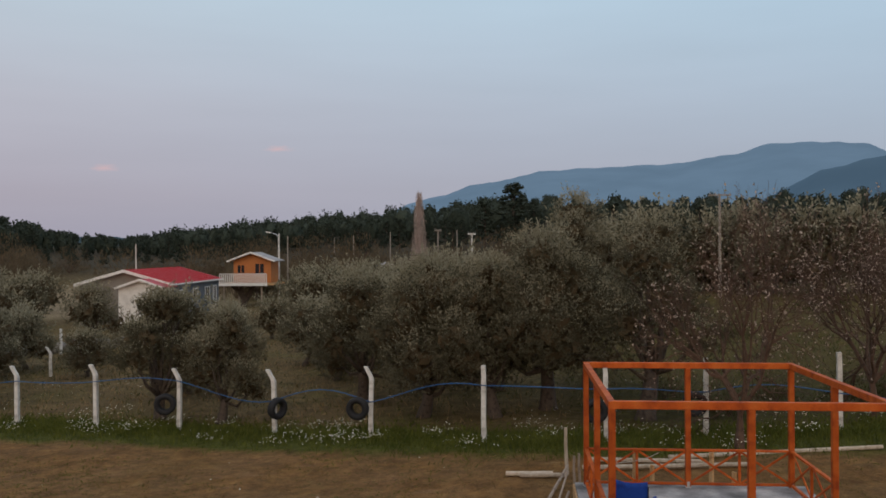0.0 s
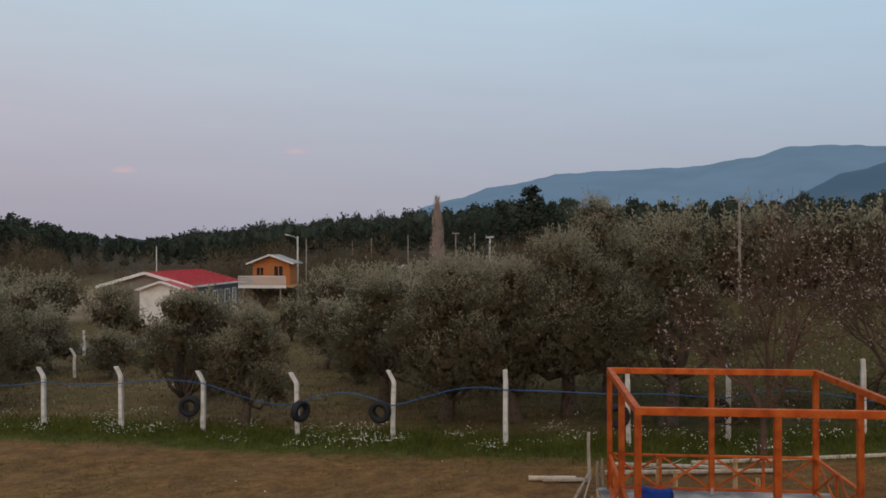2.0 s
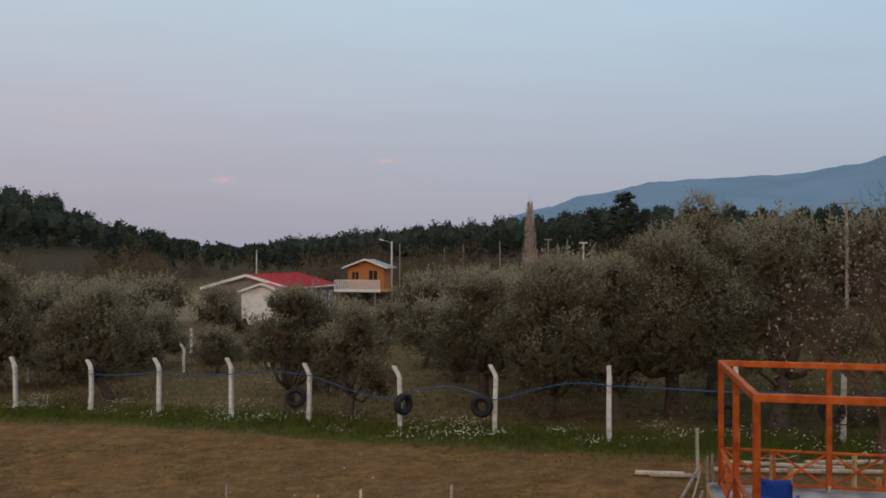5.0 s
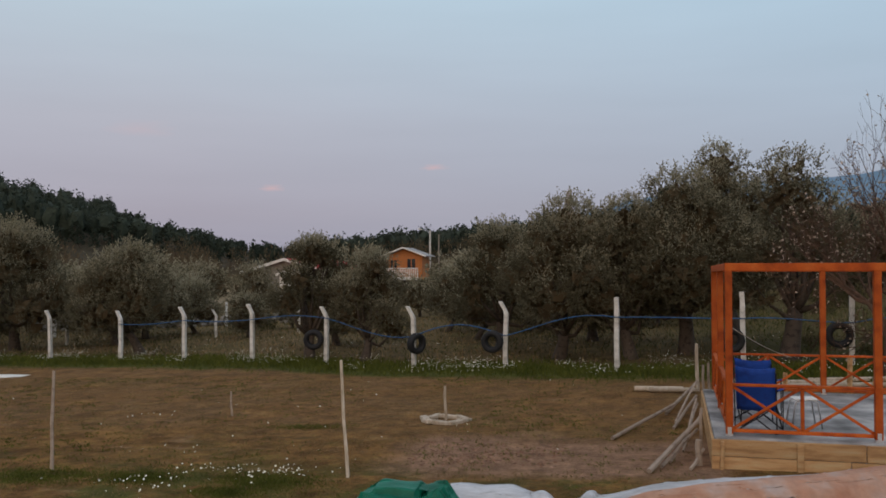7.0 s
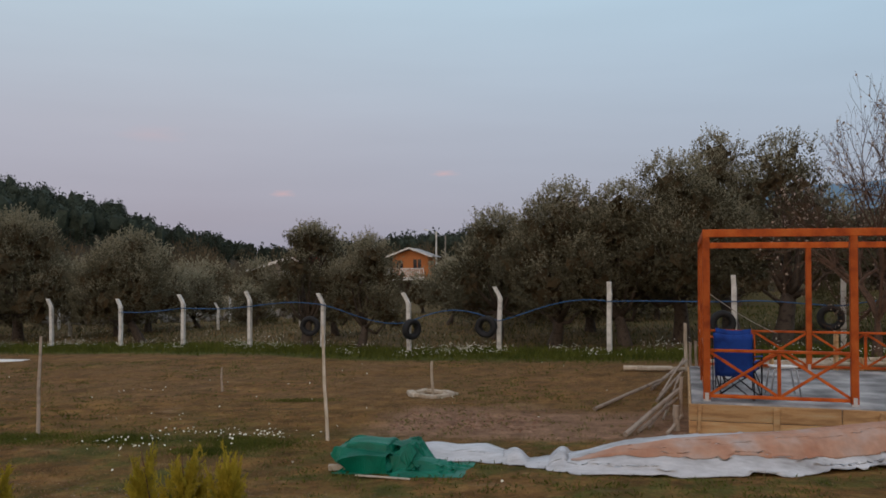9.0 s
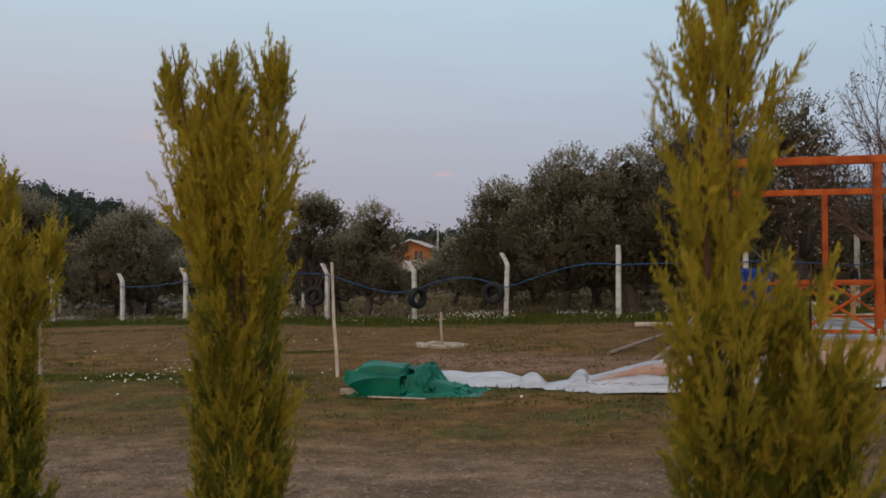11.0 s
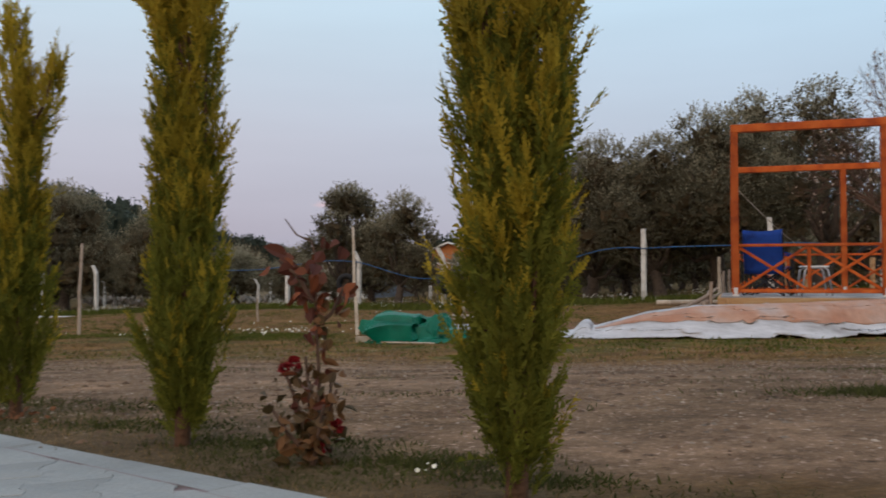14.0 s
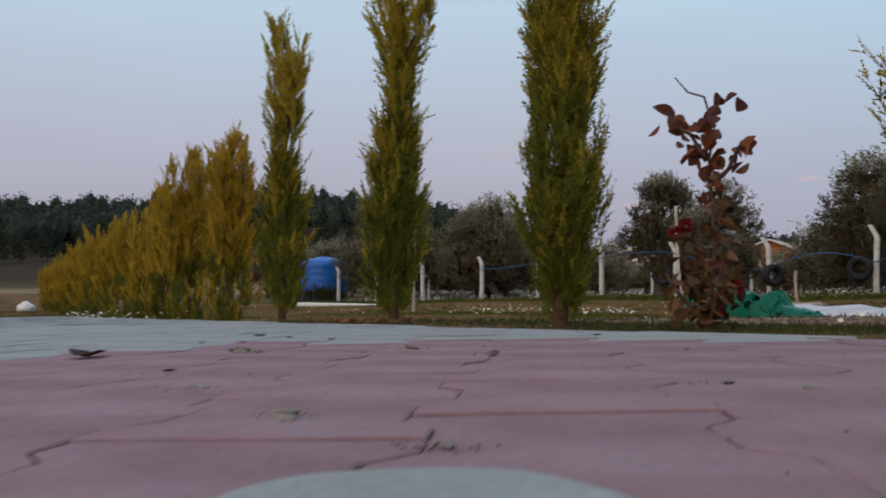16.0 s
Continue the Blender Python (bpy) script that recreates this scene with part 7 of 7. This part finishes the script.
# orchard floor
x, y = grng.uniform(-34, 18, 20000), grng.uniform(26, 52, 20000)
keep = y > fence_y(x) + 0.8
x, y = x[keep], y[keep]
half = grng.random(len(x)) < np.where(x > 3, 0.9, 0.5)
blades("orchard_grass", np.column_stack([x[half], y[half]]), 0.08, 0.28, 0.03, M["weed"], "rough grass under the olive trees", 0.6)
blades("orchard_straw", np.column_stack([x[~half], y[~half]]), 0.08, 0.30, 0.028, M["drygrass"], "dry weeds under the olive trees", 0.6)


# daisies: flat heads on thin stalks
def daisies(name, xy, label, rad=0.020, hmin=0.08, hmax=0.30):
    n_ = len(xy)
    h_ = grng.uniform(hmin, hmax, n_)
    c = np.column_stack([xy, ground_z(xy[:, 0], xy[:, 1]) + h_])
    nrm = unit(np.column_stack([grng.normal(size=(n_, 2)) * 0.5 + np.array([0, -0.45]), np.ones(n_)]))
    s = unit(np.cross(nrm, grng.normal(size=(n_, 3))))
    t = np.cross(nrm, s)
    r = rad * grng.uniform(0.7, 1.3, n_)[:, None]
    ring_ = [c + r * (math.cos(a) * s + math.sin(a) * t) for a in np.arange(6) * math.pi / 3]
    V = np.stack(ring_, 1).reshape(-1, 3)
    return tagged(mesh_ob(name, V, np.arange(6 * n_).reshape(n_, 6).tolist(), M["petal"]), label, "flowers", kind="stuff")


pts = []
for k in range(70):
    cx = grng.uniform(-27, 12)
    cy = float(fence_y(cx)) + grng.normal() * 1.0 + 0.1
    m = grng.integers(8, 60)
    pts.append(np.array([cx, cy]) + grng.normal(size=(m, 2)) * np.array([0.30, 0.22]))
for k in range(22):
    cx = grng.uniform(-28, 12)
    cy = float(fence_y(cx)) + grng.uniform(1.5, 9)
    pts.append(np.array([cx, cy]) + grng.normal(size=(grng.integers(4, 22), 2)) * np.array([0.8, 0.5]))
daisies("daisies", np.concatenate(pts), "white daisies flowering along the fence", 0.0135)
pts = [np.array(c) + grng.normal(size=(m, 2)) * np.array([0.45, 0.22]) for c, m in (((-6.3, 11.0), 34), ((-4.7, 12.1), 60), ((-5.5, 11.8), 26), ((-7.2, 13.5), 8), ((-2.2, 15.5), 5), ((-9.5, 16.5), 10), ((-11, 13), 10))]
pts.append(np.column_stack([grng.uniform(-15, 1, 45), grng.uniform(9, 22, 45)]))
daisies("field_daisies", np.concatenate(pts), "small white daisies scattered in the short grass", 0.015, 0.04, 0.11)
tufts = [np.array(c) + grng.normal(size=(m, 2)) * np.array(s_) for c, m, s_ in (((-8.3, 11.5), 6000, (0.55, 0.28)), ((-6.6, 11.5), 4500, (0.34, 0.22)), ((-4.6, 11.6), 6500, (0.42, 0.26)), ((-4.9, 10.9), 3000, (0.28, 0.16)), ((-5.6, 15.9), 1600, (0.5, 0.14)))]
blades("green_tufts", np.concatenate(tufts), 0.02, 0.075, 0.009, M["grass"], "dark green grass patches in the trodden field", 0.8)


# pebbles and clods on the trodden soil
def pebbles(name, n_, x0, x1, y0, y1, smin, smax, material, label):
    x, y = grng.uniform(x0, x1, n_), grng.uniform(y0, y1, n_)
    c = np.column_stack([x, y, ground_z(x, y)])
    s = grng.uniform(smin, smax, n_)[:, None, None] * grng.uniform(0.6, 1.4, (n_, 1, 3)) * np.array([1, 1, 0.4])
    o = np.array([(1, 0, 0), (0, 1, 0), (-1, 0, 0), (0, -1, 0), (0.2, 0.1, 1), (0, 0, -1)])
    a = grng.uniform(0, 6.28, n_)
    ca, sa = np.cos(a)[:, None], np.sin(a)[:, None]
    b = o[None] * s
    bx, by = b[:, :, 0] * ca - b[:, :, 1] * sa, b[:, :, 0] * sa + b[:, :, 1] * ca
    V = (c[:, None, :] + np.stack([bx, by, b[:, :, 2]], 2)).reshape(-1, 3)
    base = np.array([(0, 1, 4), (1, 2, 4), (2, 3, 4), (3, 0, 4), (1, 0, 5), (2, 1, 5), (3, 2, 5), (0, 3, 5)])
    F = (np.arange(n_)[:, None, None] * 6 + base[None]).reshape(-1, 3).tolist()
    return tagged(mesh_ob(name, V, F, material), label, "stones", kind="stuff")


M["pebble"] = mat("pale_pebble", (0.25, 0.19, 0.14), (0.15, 0.11, 0.08), 0.95, 8, c3=(0.32, 0.26, 0.21), island=0.9)
M["clod"] = mat("soil_clod", (0.135, 0.082, 0.050), (0.075, 0.046, 0.028), 0.95, 8, island=0.6)
pebbles("pebbles", 15000, -9, 5, 1.9, 9.0, 0.004, 0.012, M["pebble"], "pale gravel strewn on the trodden soil")
pebbles("soil_clods", 3500, -9, 5, 1.7, 9.0, 0.007, 0.024, M["clod"], "crumbs of dark soil on the trodden ground")
pebbles("large_clods", 90, -4, 4, 2.2, 6.5, 0.012, 0.028, M["clod"], "loose clods of dark earth")
M["redclod"] = mat("reddish_rubble", (0.20, 0.10, 0.06), (0.11, 0.06, 0.035), 0.95, 8, c3=(0.30, 0.19, 0.13), island=0.7)
pebbles("rubble", 420, -2.9, -0.5, 12.9, 14.6, 0.012, 0.05, M["redclod"], "reddish rubble in the dug patch of soil")
# weeds along the edge of the path and in patches
x = grng.uniform(-6, 2.6, 60000)
y = 1.145 - 0.478 * (x - 0.95) + np.abs(grng.normal(size=len(x))) * 0.26 + 0.02
pat = np.array([noise.noise(Vector((a * 1.5, b * 1.5, 9.0))) for a, b in zip(x, y)])
sel = pat > -0.02
blades("edge_weeds", np.column_stack([x[sel], y[sel]]), 0.006, 0.036, 0.0024, M["weed"], "low weeds between the path and the thujas", 1.0)
sel = (pat < 0.10) & (grng.random(len(x)) < 0.5)
blades("edge_straw", np.column_stack([x[sel], y[sel]]), 0.006, 0.034, 0.0020, M["drygrass"], "dry grass stalks beside the path", 1.2)
pts = [np.array(c) + grng.normal(size=(m, 2)) * np.array(s) for c, m, s in (((2.5, 4.8), 500, (0.5, 0.13)), ((0.75, 1.62), 500, (0.12, 0.06)), ((0.42, 1.72), 300, (0.1, 0.05)), ((-0.35, 2.15), 2400, (0.22, 0.08)), ((-0.6, 2.6), 1500, (0.3, 0.12)), ((-1.4, 2.75), 1500, (0.3, 0.1)), ((0.95, 1.5), 500, (0.12, 0.05)), ((0.30, 1.86), 2200, (0.20, 0.07)), ((0.85, 1.64), 1800, (0.12, 0.06)), ((1.16, 1.46), 900, (0.10, 0.04)), ((0.35, 3.0), 260, (0.14, 0.05)), ((-2.4, 5.4), 200, (0.5, 0.3)), ((1.6, 3.6), 110, (0.2, 0.08)), ((0.6, 3.2), 80, (0.12, 0.06)), ((-3.6, 7.6), 500, (1.4, 0.4)), ((1.4, 7.9), 400, (1.5, 0.3)), ((-0.3, 6.6), 120, (0.3, 0.1)), ((-5.3, 11.8), 6500, (1.3, 0.30)), ((-3.9, 10.9), 2200, (0.5, 0.2)), ((-9.6, 11.9), 5000, (0.9, 0.28)), ((-8.0, 9.6), 2600, (1.4, 0.5)), ((-2.6, 15.2), 900, (1.2, 0.3)), ((-4.0, 9.4), 1400, (0.8, 0.3)))]
blades("field_weeds", np.concatenate(pts), 0.010, 0.036, 0.006, M["weed"], "dark green weeds growing in the trodden soil", 1.0)
hx = grng.uniform(-11.8, -6.2, 110)
daisies("hedge_daisies", np.column_stack([hx, 4.2 - 0.5 * (hx + 4.72) - 0.35 + grng.normal(size=110) * 0.12]), "white daisies at the foot of the thuja hedge", 0.012, 0.03, 0.13)
xy = np.array((2.36, 3.02)) + grng.normal(size=(6500, 2)) * np.array((0.26, 0.075))
blades("weed_clump", xy, 0.012, 0.062, 0.0045, M["weed"], "dark green weed clump on the trodden soil", 1.0)
daisies("edge_flowers", np.array([(-4.1, 3.72), (-4.25, 3.80), (-4.4, 3.86), (-4.5, 3.95), (-4.62, 3.98), (-4.8, 4.06), (-4.95, 4.15), (-5.1, 4.22), (-5.3, 4.3), (-5.9, 4.55), (-6.1, 4.6), (-6.3, 4.75), (-6.5, 4.8), (-5.7, 4.5), (-6.7, 4.95), (-6.0, 4.7)]), "white daisies at the edge of the path", 0.010, 0.03, 0.09)
daisies("verge_flowers", np.array([(0.86, 1.43), (0.88, 1.44), (0.87, 1.46), (0.90, 1.42)]), "small white flowers between the thujas", 0.0045, 0.02, 0.05)
# fallen dry leaves by the thujas
M["fallen"] = leafy("fallen_leaf", (0.16, 0.06, 0.03), (0.34, 0.16, 0.08), 0.8)
xy = np.array([(-1.1, 2.27)]) + grng.normal(size=(110, 2)) * np.array([0.13, 0.07])
V, F = round_leaves(np.column_stack([xy, ground_z(xy[:, 0], xy[:, 1]) + grng.uniform(0, 0.025, 110)]), unit(grng.normal(size=(110, 3)) * np.array([1, 1, 0.4])), grng.uniform(0.014, 0.03, 110), grng.uniform(0.010, 0.02, 110), grng)
tagged(mesh_ob("fallen_leaves", V, F, M["fallen"]), "heap of rusty fallen leaves at the foot of a thuja", "leaves", kind="stuff")

# small heaps of earth and scattered tufts on the trodden ground
def heaps(name, centres, material, label, many=60, spread=0.06, smin=0.004, smax=0.013):
    c = np.repeat(np.array(centres), many, axis=0) + grng.normal(size=(len(centres) * many, 2)) * np.array([spread * 1.6, spread])
    n_ = len(c)
    s = grng.uniform(smin, smax, n_)[:, None, None] * grng.uniform(0.6, 1.4, (n_, 1, 3)) * np.array([1, 1, 0.4])
    o = np.array([(1, 0, 0), (0, 1, 0), (-1, 0, 0), (0, -1, 0), (0.2, 0.1, 1), (0, 0, -1)])
    V = (np.column_stack([c, ground_z(c[:, 0], c[:, 1])])[:, None, :] + o[None] * s).reshape(-1, 3)
    base = np.array([(0, 1, 4), (1, 2, 4), (2, 3, 4), (3, 0, 4), (1, 0, 5), (2, 1, 5), (3, 2, 5), (0, 3, 5)])
    return tagged(mesh_ob(name, V, (np.arange(n_)[:, None, None] * 6 + base[None]).reshape(-1, 3).tolist(), material), label, "earth", kind="stuff")


cs = np.column_stack([grng.uniform(-4.5, 3.8, 34), grng.uniform(2.4, 7.5, 34)])
heaps("earth_heaps", cs, M["clod"], "small dark heaps of loose earth")
cs = np.column_stack([grng.uniform(-5.0, 4.0, 46), grng.uniform(2.1, 8.0, 46)])
xy = np.repeat(cs, 60, axis=0) + grng.normal(size=(46 * 60, 2)) * np.array([0.10, 0.035])
blades("weed_tufts", xy, 0.01, 0.045, 0.005, M["weed"], "small tufts of green weeds on the bare soil", 1.0)
cs = np.column_stack([grng.uniform(-6.0, 4.0, 60), grng.uniform(2.4, 9.0, 60)])
xy = np.repeat(cs, 50, axis=0) + grng.normal(size=(60 * 50, 2)) * np.array([0.14, 0.05])
blades("straw_tufts", xy, 0.01, 0.05, 0.004, M["drygrass"], "small tufts of dry straw on the bare soil", 1.2)
